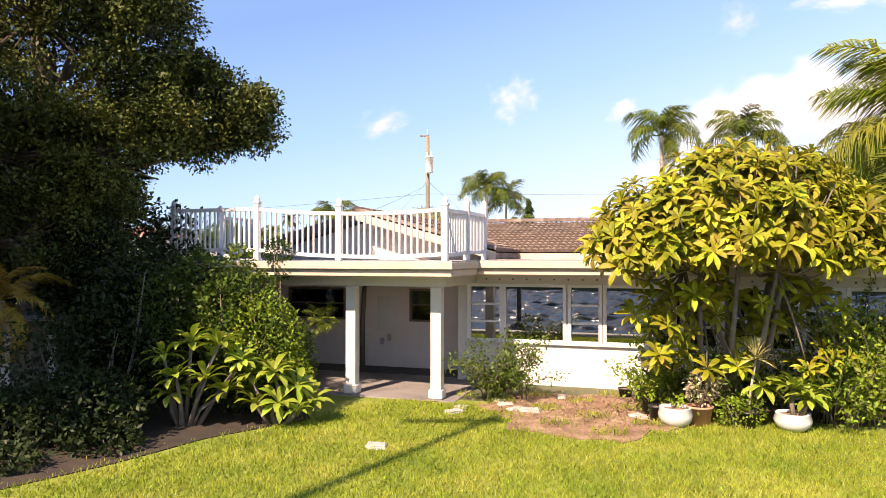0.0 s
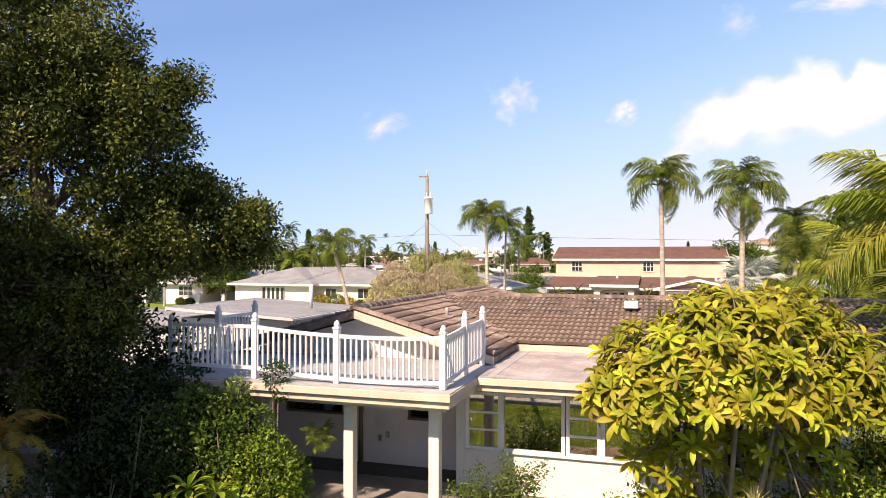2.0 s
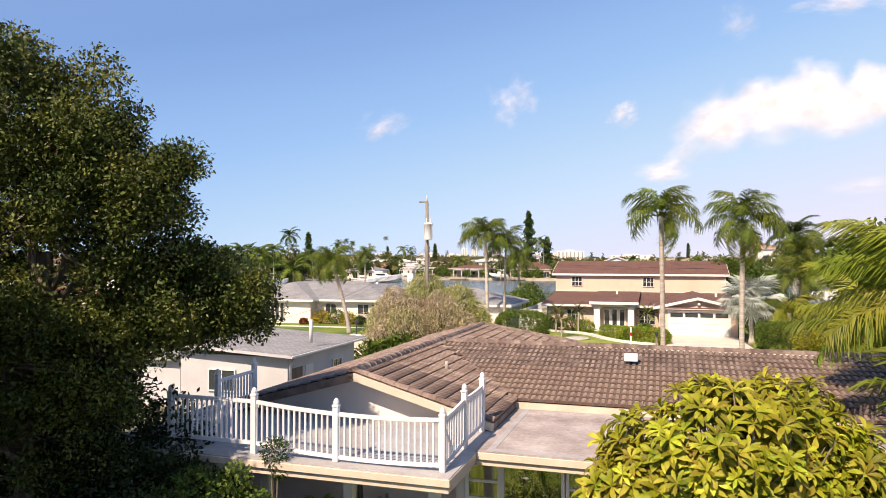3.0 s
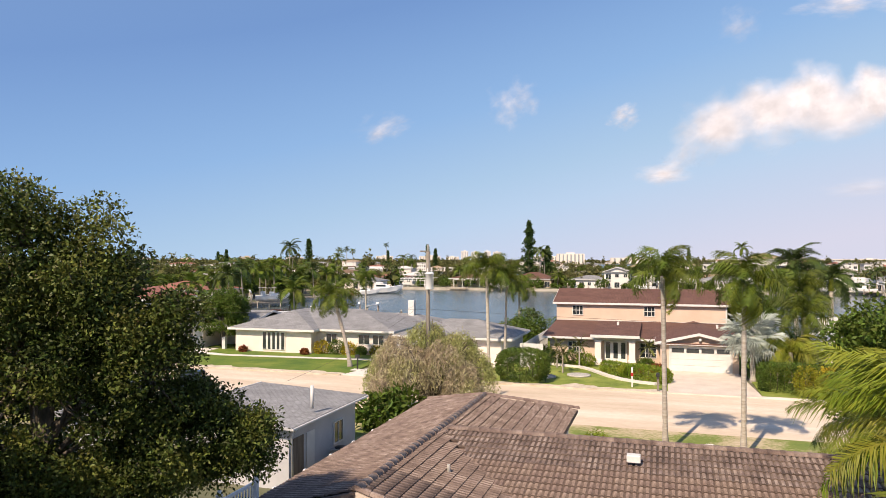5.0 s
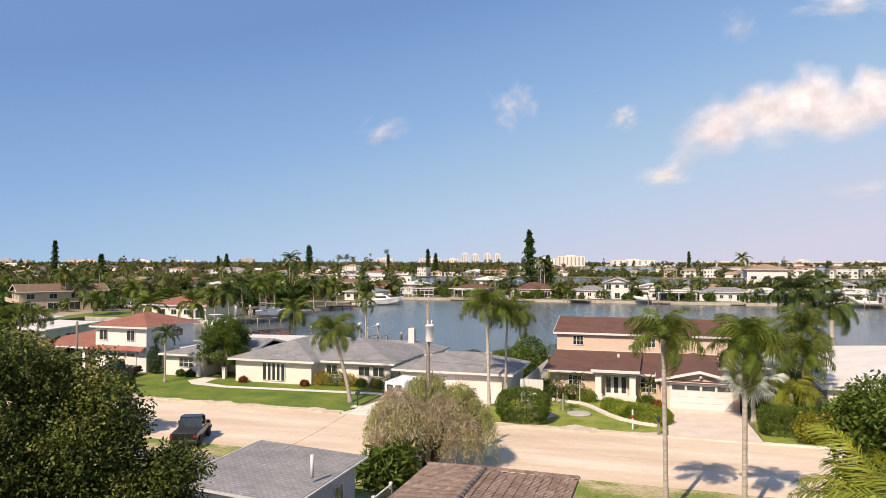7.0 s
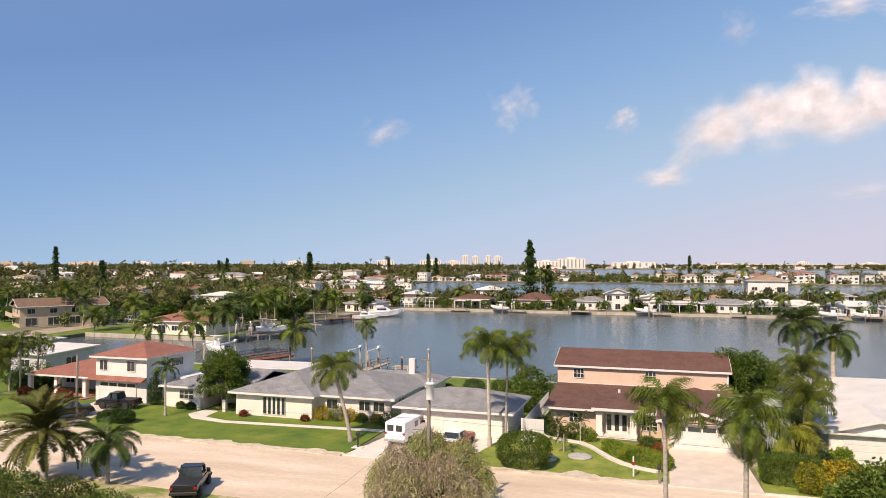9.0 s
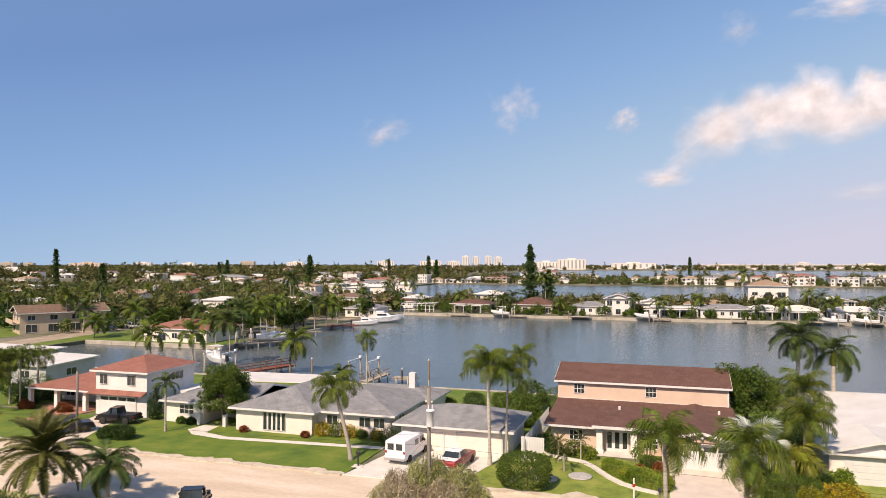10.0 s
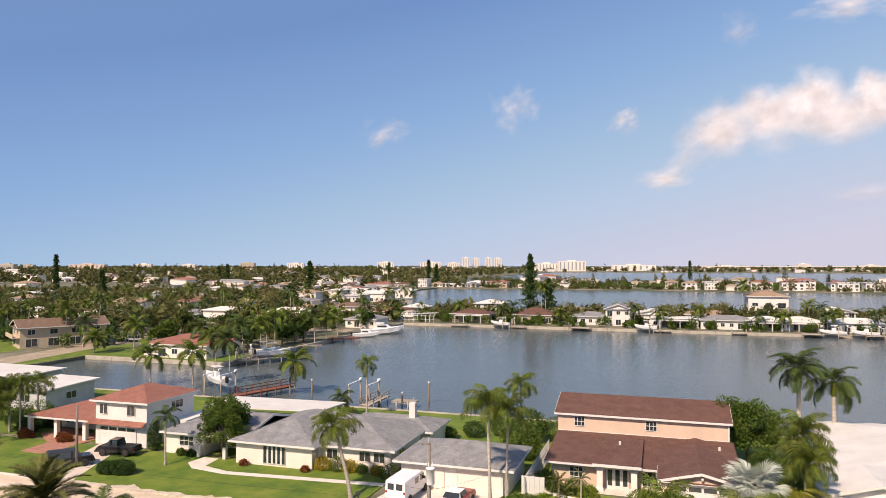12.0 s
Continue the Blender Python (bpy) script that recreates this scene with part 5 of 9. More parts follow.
shrub("potted_shrub", pose(4.85, 11.6, 0), "small green shrub among the pots", [(0, 0, 0.25, 0.28, 0.25, 0.25), (0.3, 0, 0.3, 0.25, 0.25, 0.3)], 800, 0.07, M["leaf_vine"], 17)

# bare soil bed, stones
pts = []
for i in range(60):
    a = i / 60 * math.tau
    r = 1 + 0.12 * math.sin(3 * a + 1) + 0.07 * math.sin(7 * a) + 0.05 * math.sin(13 * a + 2) + 0.03 * math.sin(23 * a)
    pts.append((2.75 + 2.0 * r * math.cos(a), 12.6 + 1.75 * r * math.sin(a)))
solid("soil_bed", slab(pts, -0.04, 0.03), M["dirt"], None, "dry bare soil bed in front of the wall", "soil", kind="structure")


def rough_stone(m, w, d, h, seed, label):
    q = random.Random(seed)
    bm = boxes((-w / 2, w / 2, -d / 2, d / 2, 0, h), bevel=0.02)
    for v in bm.verts:
        v.co += Vector((q.uniform(-0.02, 0.02), q.uniform(-0.02, 0.02), q.uniform(-0.01, 0.01)))
    solid("paving_stone", bm, M["stone"], m, label, "stone", "loose stones on the lawn")


for i, (x, y, w, d) in enumerate(((-1.0, 10.3, 0.3, 0.22), (0.2, 12.6, 0.3, 0.22), (1.6, 12.7, 0.3, 0.4), (3.45, 12.2, 0.32, 0.22), (0.35, 13.0, 0.25, 0.2), (1.2, 13.2, 0.3, 0.2), (1.35, 12.8, 0.35, 0.18), (2.4, 13.9, 0.35, 0.16), (1.1, 13.6, 0.25, 0.2))):
    rough_stone(pose(x, y, 0.0, 0, 0, i * 37), w, d, 0.07, i, "pale loose paving stone on the lawn")

r_ = np.random.default_rng(8)
n_ = 1500
pp = np.stack([2.9 + 2.5 * r_.normal(0, 0.5, n_), 12.6 + 1.5 * r_.normal(0, 0.5, n_), np.full(n_, 0.045)], 1)
pp = pp[(pp[:, 0] * -SA + pp[:, 1] * CA < 15.2)]
tagged(new("leaf_litter", leaves("leaf_litter", pp, 0.065, M["litter"], 0.4, 1.5, seed=9)), "dry fallen leaves and twigs on the soil", "leaf litter", kind="stuff")
pp = np.stack([r_.uniform(0.3, 5.4, 9000), r_.uniform(10.8, 14.4, 9000), np.full(9000, 0.03)], 1)
cl_ = np.sin(pp[:, 0] * 4.1) * np.cos(pp[:, 1] * 5.3 + 1) > 0.35
upw = np.tile([0, 0, 2.5], (cl_.sum(), 1))
tagged(new("weed_tufts", leaves("weed_tufts", pp[cl_], 0.1, M["blade"], 0.12, 0, upw, seed=10)), "tufts of weeds in the bare soil", "weeds", kind="stuff")

# grass blades on the lawn in view
def grass(n, seed):
    r = np.random.default_rng(seed)
    x, y = r.uniform(-8, 10, n), 6.0 + 8.2 * r.random(n) ** 1.15
    b = x * -SA + y * CA
    an = np.arctan2((y - 12.6) / 1.75, (x - 2.75) / 2.0)
    edge = 1 + 0.12 * np.sin(3 * an + 1) + 0.07 * np.sin(7 * an) + 0.05 * np.sin(13 * an + 2) + r.normal(0, 0.06, n)
    inside = ((x - 2.75) / 2.0) ** 2 + ((y - 12.6) / 1.75) ** 2 < edge ** 2
    keep = (b < 12.8) & (b > 6.2) & (x - 0.79 * y > -11.9 + r.normal(0, 0.25, n)) & ~(inside & (r.random(n) < 0.93))
    x, y = x[keep], y[keep]
    n = len(x)
    ang = r.uniform(0, math.tau, n)
    h = r.uniform(0.035, 0.085, n)
    w = r.uniform(0.006, 0.011, n)
    dx, dy = np.cos(ang) * w, np.sin(ang) * w
    lx, ly = r.normal(0, 0.03, n), r.normal(0, 0.03, n)
    z = np.full(n, 0.01)
    q = np.stack([np.stack([x - dx, y - dy, z], 1), np.stack([x + dx, y + dy, z], 1), np.stack([x + lx, y + ly, z + h], 1)], 1)
    ob = new("grass", fast("grass", q, 3, M["blade"]))
    tagged(ob, "short sunlit mown grass of the back lawn", "grass", kind="stuff")


grass(170000, 3)

# ---------- houses ----------
def quad_board(bm, pts, off):
    """A thin board: four corners of its face, and its thickness as an offset."""
    a = [bm.verts.new(p) for p in pts]
    b = [bm.verts.new((p[0] + off[0], p[1] + off[1], p[2] + off[2])) for p in pts]
    fs = [bm.faces.new(a), bm.faces.new(b[::-1])]
    for i in range(4):
        fs.append(bm.faces.new((a[i], b[i], b[(i + 1) % 4], a[(i + 1) % 4])))
    bmesh.ops.recalc_face_normals(bm, faces=fs)


def roof_on(parent, x0, x1, y0, y1, z, rise, mat, axis="x", hip0=True, hip1=True, ov=0.6, fascia="white", label="", name="roof", shed=None):
    """A hipped or gabled roof over a rectangle, with eaves boards below."""
    x0, x1, y0, y1 = x0 - ov, x1 + ov, y0 - ov, y1 + ov
    t = 0.12
    if axis == "x":
        half = (y1 - y0) / 2
        r0 = (x0 + (half if hip0 else 0), (y0 + y1) / 2)
        r1 = (x1 - (half if hip1 else 0), (y0 + y1) / 2)
    else:
        half = (x1 - x0) / 2
        r0 = ((x0 + x1) / 2, y0 + (half if hip0 else 0))
        r1 = ((x0 + x1) / 2, y1 - (half if hip1 else 0))
    bm = bmesh.new()
    c = [bm.verts.new((x, y, z + t)) for x, y in ((x0, y0), (x1, y0), (x1, y1), (x0, y1))]
    d = [bm.verts.new((x, y, z + 0.01)) for x, y in ((x0, y0), (x1, y0), (x1, y1), (x0, y1))]
    p, q = bm.verts.new((*r0, z + rise)), bm.verts.new((*r1, z + rise))
    if axis == "x":
        bm.faces.new((c[0], c[1], q, p)), bm.faces.new((c[2], c[3], p, q))
        ends = [(c[3], c[0], p)] * hip0 + [(c[1], c[2], q)] * hip1
    else:
        bm.faces.new((c[1], c[2], q, p)), bm.faces.new((c[3], c[0], p, q))
        ends = [(c[0], c[1], p)] * hip0 + [(c[2], c[3], q)] * hip1
    for f in ends:
        bm.faces.new(f)
    for i in range(4):
        bm.faces.new((d[i], d[(i + 1) % 4], c[(i + 1) % 4], c[i]))
    bm.faces.new(d[::-1])
    bmesh.ops.recalc_face_normals(bm, faces=bm.faces)
    r = part(name, bm, M[mat], parent, label)
    e = 0.03
    rows = [(x0, x1, y0, y1, z - 0.05, z)]
    if axis == "y" or hip0:
        rows.append((x0 - e, x0, y0, y1, z - 0.1, z + t - 0.01))
    if axis == "y" or hip1:
        rows.append((x1, x1 + e, y0, y1, z - 0.1, z + t - 0.01))
    if axis == "x" or hip0:
        rows.append((x0 - e, x1 + e, y0 - e, y0, z - 0.1, z + t - 0.01))
    if axis == "x" or hip1:
        rows.append((x0 - e, x1 + e, y1, y1 + e, z - 0.1, z + t - 0.01))
    fb = boxes(*rows)
    # raking boards along the gables
    for end, hip in ((0, hip0), (1, hip1)):
        if hip:
            continue
        if axis == "y":
            y = y1 + e if end else y0 - e
            mid = (x0 + x1) / 2
            for x in (x0 - e, x1 + e):
                vs = [(x, y, z - 0.1), (mid, y, z + rise - 0.22), (mid, y, z + rise + 0.02), (x, y, z + t + 0.02)]
                quad_board(fb, vs, (0, -e if end else e, 0))
        else:
            x = x1 + e if end else x0 - e
            mid = (y0 + y1) / 2
            for y in (y0 - e, y1 + e):
                vs = [(x, y, z - 0.1), (x, mid, z + rise - 0.22), (x, mid, z + rise + 0.02), (x, y, z + t + 0.02)]
                quad_board(fb, vs, (-e if end else e, 0, 0))
    part("fascia", fb, M[fascia], r)
    return r


def gable_fill(parent, x0, x1, y, z, rise, mat, axis="x", d=0.1):
    bm = bmesh.new()
    pts = [(x0, y, z), (x1, y, z), ((x0 + x1) / 2, y, z + rise)] if axis == "x" else [(y, x0, z), (y, x1, z), (y, (x0 + x1) / 2, z + rise)]
    o = (0, d, 0) if axis == "x" else (d, 0, 0)
    a = [bm.verts.new(p) for p in pts]
    b = [bm.verts.new((p[0] + o[0], p[1] + o[1], p[2])) for p in pts]
    bm.faces.new(a), bm.faces.new(b[::-1])
    for i in range(3):
        bm.faces.new((a[i], b[i], b[(i + 1) % 3], a[(i + 1) % 3]))
    bmesh.ops.recalc_face_normals(bm, faces=bm.faces)
    part("gable", bm, M[mat], parent)


def body(parent, x0, x1, y0, y1, h, mat, z=0, label=""):
    return part("wall", boxes((x0, x1, y0, y1, z - 0.2, z + h)), M[mat], parent, label)


def win(parent, x, y, z, w, h, face="-y", nx=2, nz=1, frame_mat="white", glass="glass_dark", label="", name="window", bar=0.025):
    """A window proud of a wall: frame with bars, and panes set back in it. x, y: its middle at the wall's face."""
    t = 0.06
    rows = [(-w / 2, -w / 2 + t, -0.06, 0.05, 0, h), (w / 2 - t, w / 2, -0.06, 0.05, 0, h), (-w / 2 + t, w / 2 - t, -0.058, 0.05, 0, t), (-w / 2 + t, w / 2 - t, -0.058, 0.05, h - t, h)]
    for i in range(1, nx):
        c = -w / 2 + w * i / nx
        rows.append((c - bar, c + bar, -0.045, 0.05, t, h - t))
    for i in range(1, nz):
        c = h * i / nz
        rows.append((-w / 2 + t, w / 2 - t, -0.043, 0.05, c - 0.025, c + 0.025))
    split = nx + nz > 3
    ob = part(name, boxes(*(rows[:4] if split else rows)), M[frame_mat], parent, label)
    for row in rows[4:] if split else ():
        part("bar", boxes(row), M[frame_mat], ob)
    part("pane", boxes((-w / 2 + 0.03, w / 2 - 0.03, -0.015, 0.01, 0.03, h - 0.03)), M[glass], ob)
    ob.matrix_local = Matrix.Translation((x, y, z)) @ pose(0, 0, 0, 0, 0, {"-y": 0, "+x": 90, "+y": 180, "-x": -90}[face])
    return ob


def garage_door(parent, x, y, w, h, mat="white", lites=0, z=0.02):
    g = part("garage_door", boxes((-w / 2, w / 2, -0.02, 0.06, 0, h)), M[mat], parent)
    for i in range(4):
        part("panel", boxes((-w / 2 + 0.04, w / 2 - 0.04, -0.045, -0.02, i * h / 4 + 0.025, (i + 1) * h / 4 - 0.025), bevel=0.01), M[mat], g)
    for i in range(lites):
        c = -w / 2 + w * (i + 0.5) / lites
        part("lite", boxes((c - w / lites * 0.42, c + w / lites * 0.42, -0.055, -0.04, h * 0.78, h * 0.96)), M["glass_dark"], g)
    part("frame", boxes((-w / 2 - 0.12, -w / 2, -0.05, 0.06, 0, h + 0.1), (w / 2, w / 2 + 0.12, -0.05, 0.06, 0, h + 0.1), (-w / 2, w / 2, -0.048, 0.06, h, h + 0.1)), M["white"], g)
    g.matrix_local = Matrix.Translation((x, y, z))
    return g


# --- the long cream house across the street ---
ranch = thing("ranch_house", spot(0, 0, 0.08), "long low cream house with hipped grey shingle roof", "house", "houses across the street")
body(ranch, -44.0, -34.9, 63.9, 76, 2.4, "stucco_cream")
body(ranch, -35, -26.6, 65.2, 76, 2.4, "stucco_cream")
roof_on(ranch, -44.0, -34.9, 63.9, 78, 2.4, 1.75, "shingle_grey", "y", True, True, 0.6, label="grey shingle hip roof")
roof_on(ranch, -44.0, -26.6, 65.2, 77.5, 2.4, 1.8, "shingle_grey", "x", True, True, 0.62)
body(ranch, -54.0, -49.0, 65.0, 75, 2.35, "stucco_cream")
roof_on(ranch, -54.0, -44, 65.0, 76, 2.35, 1.5, "shingle_grey", "x", True, False, 0.55)
part("wall", boxes((-49.0, -44.0, 68.8, 69, -0.2, 2.4)), M["stucco_cream"], ranch)
bay = win(ranch, -39.3, 63.86, 0.25, 2.7, 1.9, nx=5, bar=0.1, label="five-pane white bay window")
for x in (-33.2, -29.5, -27.9):
    win(ranch, x, 65.18, 1.0, 1.3, 1.05, nx=2)
win(ranch, -51.2, 64.98, 0.95, 1.9, 1.1, nx=3, nz=2)
win(ranch, -26.58, 68, 0.9, 1.6, 1.2, "+x", nx=2)
body(ranch, -24.4, -13.9, 62.4, 70, 2.35, "stucco_cream")
roof_on(ranch, -24.4, -13.9, 62.4, 70, 2.4, 1.45, "shingle_grey", "x", True, True, 0.65)
garage_door(ranch, -22.1, 62.38, 3.9, 2.1, "stucco_cream")
garage_door(ranch, -16.6, 62.38, 4.3, 2.1, "stucco_cream")
part("chimney", boxes((-28.85, -28.1, 76.2, 76.95, 2.0, 4.95), bevel=0.03), M["white"], ranch, "white painted chimney")
roof_on(ranch, -36, -25.5, 74, 80, 2.3, 1.1, "shingle_grey", "x", True, True, 0.5)
body(ranch, -36, -25.5, 74, 80, 2.3, "stucco_cream")
part("porch_roof", slope_solid([(-58, 77, 2.6), (-41, 77, 3.0), (-41, 84.5, 2.7), (-58, 84.5, 2.5)], 0.15), M["roof_white"], ranch, "flat white porch roof at the back")
part("roof_pipe", tube(bmesh.new(), [(-35.8, 68.4, 3.0), (-35.8, 68.4, 4.3)], 0.05, 8), M["steel"], ranch)
for x in (-49.2, -45.9):
    lp = thing("lamp_post", spot(x, 64.6, 0.08), "white masonry gate post with a lamp", "gate post", "gate posts")
    part("pier", boxes((-0.2, 0.2, -0.2, 0.2, 0, 1.3), bevel=0.02), M["white"], lp)
    if x > -47:
        part("lantern", lathe(bmesh.new(), [(0.06, 1.3), (0.05, 1.5), (0.13, 1.55), (0.15, 1.8), (0.04, 1.9)], 10), M["black"], lp)
solid("garden_path", slab([(-48.5, 64.5), (-48.9, 62.3), (-47.2, 60.7), (-43, 60.0), (-26, 61.4), (-26, 62.3), (-43, 60.9), (-46.3, 61.8), (-46.6, 64.5)], 0.0, 0.11), M["kerb"], spot(0, 0), "curved pale concrete garden path", "path", kind="structure")

# --- the brown-roofed house ---
brown = thing("brown_house", spot(0, 0, 0.08), "two-storey peach house with brown shingle roofs", "house", "houses across the street")
UP, LOW = 75.9, 67.3   # fronts of the upper and the lower storey
body(brown, -11.3, 6.0, UP, 85.1, 5.1, "stucco_peach")
roof_on(brown, -11.3, 6.0, UP, 85.1, 5.02, 1.45, "shingle_brown", "x", False, False, 0.35, label="brown shingle gable roof")
gable_fill(brown, UP, 85.1, -11.28, 5.0, 1.3, "stucco_peach", "y")
gable_fill(brown, UP, 85.1, 5.88, 5.0, 1.3, "stucco_peach", "y")
part("trim", boxes((5.92, 6.06, UP - 0.08, UP, 3.1, 5.0)), M["white"], brown)
part("trim", boxes((-11.3, 5.92, UP - 0.06, UP, 3.1, 3.24)), M["white"], brown)
win(brown, -9.0, UP - 0.02, 3.75, 1.15, 1.05, nx=3, nz=2)
win(brown, -1.55, UP - 0.02, 3.75, 1.15, 1.05, nx=3, nz=2)
body(brown, -10.7, 5.9, LOW, UP, 2.3, "stucco_peach")
# the lower roof is a lean-to against the upper wall
part("roof", slope_solid([(-11.3, 66.5, 2.4), (6.4, 66.5, 2.4), (6.4, UP - 0.05, 3.2), (-11.3, UP - 0.05, 3.2)], 0.15), M["shingle_brown"], brown, "brown shingle lean-to roof")
part("fascia", boxes((-11.3, 6.4, 66.46, 66.5, 2.2, 2.4)), M["white"], brown)
# porch with two columns
part("porch_slab", boxes((-6.3, -2.6, 65.9, LOW, -0.1, 0.12)), M["kerb"], brown)
for x in (-6.0, -2.9):
    part("column", boxes((x - 0.28, x + 0.28, 66.1, 66.7, 0.12, 2.42), (x - 0.36, x + 0.36, 66.02, 66.78, 0.12, 0.4), (x - 0.34, x + 0.34, 66.04, 66.76, 2.05, 2.22), bevel=0.02), M["stucco_pink"], brown)
arch = bmesh.new()
N = 10
for i in range(N):
    t0, t1 = math.pi * i / N, math.pi * (i + 1) / N
    x0, x1 = -4.45 - 1.3 * math.cos(t0), -4.45 - 1.3 * math.cos(t1)
    z0, z1 = 1.95 + 0.38 * math.sin(t0), 1.95 + 0.38 * math.sin(t1)
    vs = [arch.verts.new(p) for p in ((x0, 66.2, z0), (x1, 66.2, z1), (x1, 66.2, 2.5), (x0, 66.2, 2.5), (x0, 66.6, z0), (x1, 66.6, z1), (x1, 66.6, 2.5), (x0, 66.6, 2.5))]
    for f in ((0, 1, 2, 3), (7, 6, 5, 4), (0, 4, 5, 1), (3, 2, 6, 7)):
        arch.faces.new([vs[j] for j in f])
part("arch", arch, M["stucco_pink"], brown)
part("porch_roof", slope_solid([(-6.6, 65.7, 2.72), (-2.25, 65.7, 2.72), (-2.25, 74.0, 3.35), (-6.6, 74.0, 3.35)], 0.22), M["shingle_brown"], brown, "brown shingle porch roof")
part("porch_fascia", boxes((-6.65, -2.2, 65.63, 65.7, 2.48, 2.74)), M["white"], brown)
dr = part("front_door", boxes((-5.5, -3.4, LOW - 0.1, LOW, 0.1, 2.1), bevel=0.01), M["white"], brown, "white double front door with glass")
for x in (-5.15, -4.45, -3.75):
    part("pane", boxes((x - 0.2, x + 0.2, LOW - 0.13, LOW - 0.1, 0.4, 1.9)), M["glass_dark"], dr)
win(brown, -8.3, LOW - 0.02, 0.9, 1.3, 1.0, nx=3, nz=2)
win(brown, -1.5, LOW - 0.02, 0.55, 1.5, 1.4, nx=3, nz=3)
# garage wing with its own gable
body(brown, -0.4, 6.0, 63.6, LOW + 0.2, 2.4, "stucco_peach")
roof_on(brown, -0.4, 6.0, 63.6, 75.4, 2.4, 1.0, "shingle_brown", "y", False, False, 0.45)
gable_fill(brown, -0.4, 6.0, 63.6, 2.4, 0.85, "stucco_peach", "x")
garage_door(brown, 2.9, 63.58, 4.9, 2.1, "white", 4)
part("lamp", lathe(bmesh.new(), [(0.1, 0), (0.14, 0.15), (0.1, 0.3)], 8), M["white"], brown).matrix_local = Matrix.Translation((2.9, 63.45, 2.65))
for x, y, z in ((-4.6, 71.5, 3.1), (4.8, 73.0, 2.9)):
    part("roof_vent", boxes((x, x + 0.22, y, y + 0.22, z, z + 0.4), bevel=0.03), M["white"], brown)
part("gutter_pipe", tube(bmesh.new(), [(6.1, 67.2, 0), (6.1, 67.2, 2.4)], 0.05, 6), M["white"], brown)

# --- white picket side fence between them ---
fence = thing("side_fence", spot(0, 0, 0.08), "white board fence stepping back between two houses", "fence")
pk = mesh_of("board", boxes((-0.07, 0.07, -0.015, 0.015, 0, 2.15), bevel=0.006), M["white"])
for i in range(48):
    f = i / 47
    shared("board", pk, fence, Matrix.Translation((-12.25, 61.5 + 14 * f, 0)) @ pose(0, 0, 0, 0, 0, 90))
for i in range(14):
    shared("board", pk, fence, Matrix.Translation((-12.5 + i * 0.15, 62.0, 0)))
part("rail", boxes((-12.23, -12.2, 61.5, 75.5, 0.4, 0.5), (-12.23, -12.2, 61.5, 75.5, 1.3, 1.4)), M["white"], fence)

# --- the red-roofed two-storey house ---
red = thing("red_house", spot(0, 0, 0.06), "white two-storey house with red shingle roofs", "house", "houses across the street")
body(red, -64.8, -57.4, 65.8, 74.2, 5.15, "stucco")
roof_on(red, -64.8, -57.4, 65.8, 74.2, 5.1, 1.5, "shingle_red", "y", True, True, 0.5, label="red shingle hip roof")
part("skirt_roof", slope_solid([(-65.4, 65.0, 2.55), (-57.4, 65.0, 2.55), (-57.4, 65.8, 2.9), (-65.4, 65.8, 2.9)], 0.12), M["shingle_red"], red)
garage_door(red, -61.5, 65.75, 5.2, 2.15, "white", 4)
for x in (-63.6, -59.6):
    win(red, x, 65.78, 3.5, 1.2, 1.25, nx=2)
win(red, -57.38, 71, 3.6, 2.2, 1.0, "+x", nx=3)
body(red, -75.5, -64.8, 71.0, 79, 2.5, "stucco")
roof_on(red, -75.0, -65.0, 66.0, 78, 2.5, 1.8, "shingle_red", "x", True, False, 0.5)
for x in (-75.4, -71.2, -66.8):
    part("column", boxes((x - 0.25, x + 0.25, 66.0, 66.5, -0.1, 2.5), bevel=0.02), M["stucco_pink"], red)
win(red, -74, 70.98, 0.6, 1.5, 1.5, nx=2)
win(red, -69.2, 70.98, 0.2, 1.0, 2.0, nx=1, name="door")
body(red, -57.4, -55.2, 70, 76, 2.4, "stucco")
solid("paved_court", slab([(-70.0, 60.2), (-65.8, 60.0), (-66.2, 63.5), (-65.6, 68.5), (-74.6, 70.5), (-74.6, 67.0), (-70.2, 64.0)], 0.0, 0.12), M["brick_paving"], spot(0, 0), "red paved entrance court", "paving", kind="structure")

# --- white-roofed houses at the sides ---
for a0, a1, b0, b1, h, lab in ((-116, -99, 76, 93, 3.0, "low house with a wide white flat roof"), (-93, -86, 78.0, 87, 2.9, "grey-walled house with a white low roof")):
    wh = thing("white_roof_house", spot(0, 0), lab, "house")
    body(wh, a0, a1, b0, b1, h, "stucco_grey")
    part("roof", slope_solid([(a0 - 0.6, b0 - 0.6, h + 0.2), (a1 + 0.6, b0 - 0.6, h + 0.1), (a1 + 0.6, b1 + 0.6, h + 0.45), (a0 - 0.6, b1 + 0.6, h + 0.55)], 0.2), M["roof_white"], wh, "white coated flat roof")
    win(wh, a0 + 3, b0 - 0.02, 1, 2, 1.1)
    win(wh, a1 + 0.02, (b0 + b1) / 2, 1, 2, 1.1, "+x")
east = thing("white_roof_house", spot(0, 0), "low white house with white hipped roof and garage", "house")
body(east, 16, 34, 68, 92, 2.6, "stucco")
roof_on(east, 16, 34, 70, 92, 2.6, 1.6, "roof_white", "y", True, True, 0.6)
body(east, 12.6, 20, 63.5, 71, 2.5, "stucco_cream")
roof_on(east, 12.6, 20, 63.5, 73, 2.5, 1.3, "roof_white", "y", False, True, 0.5)
gable_fill(east, 12.6, 20, 63.5, 2.5, 1.1, "stucco", "x")
garage_door(east, 16.3, 63.48, 5.0, 2.1)

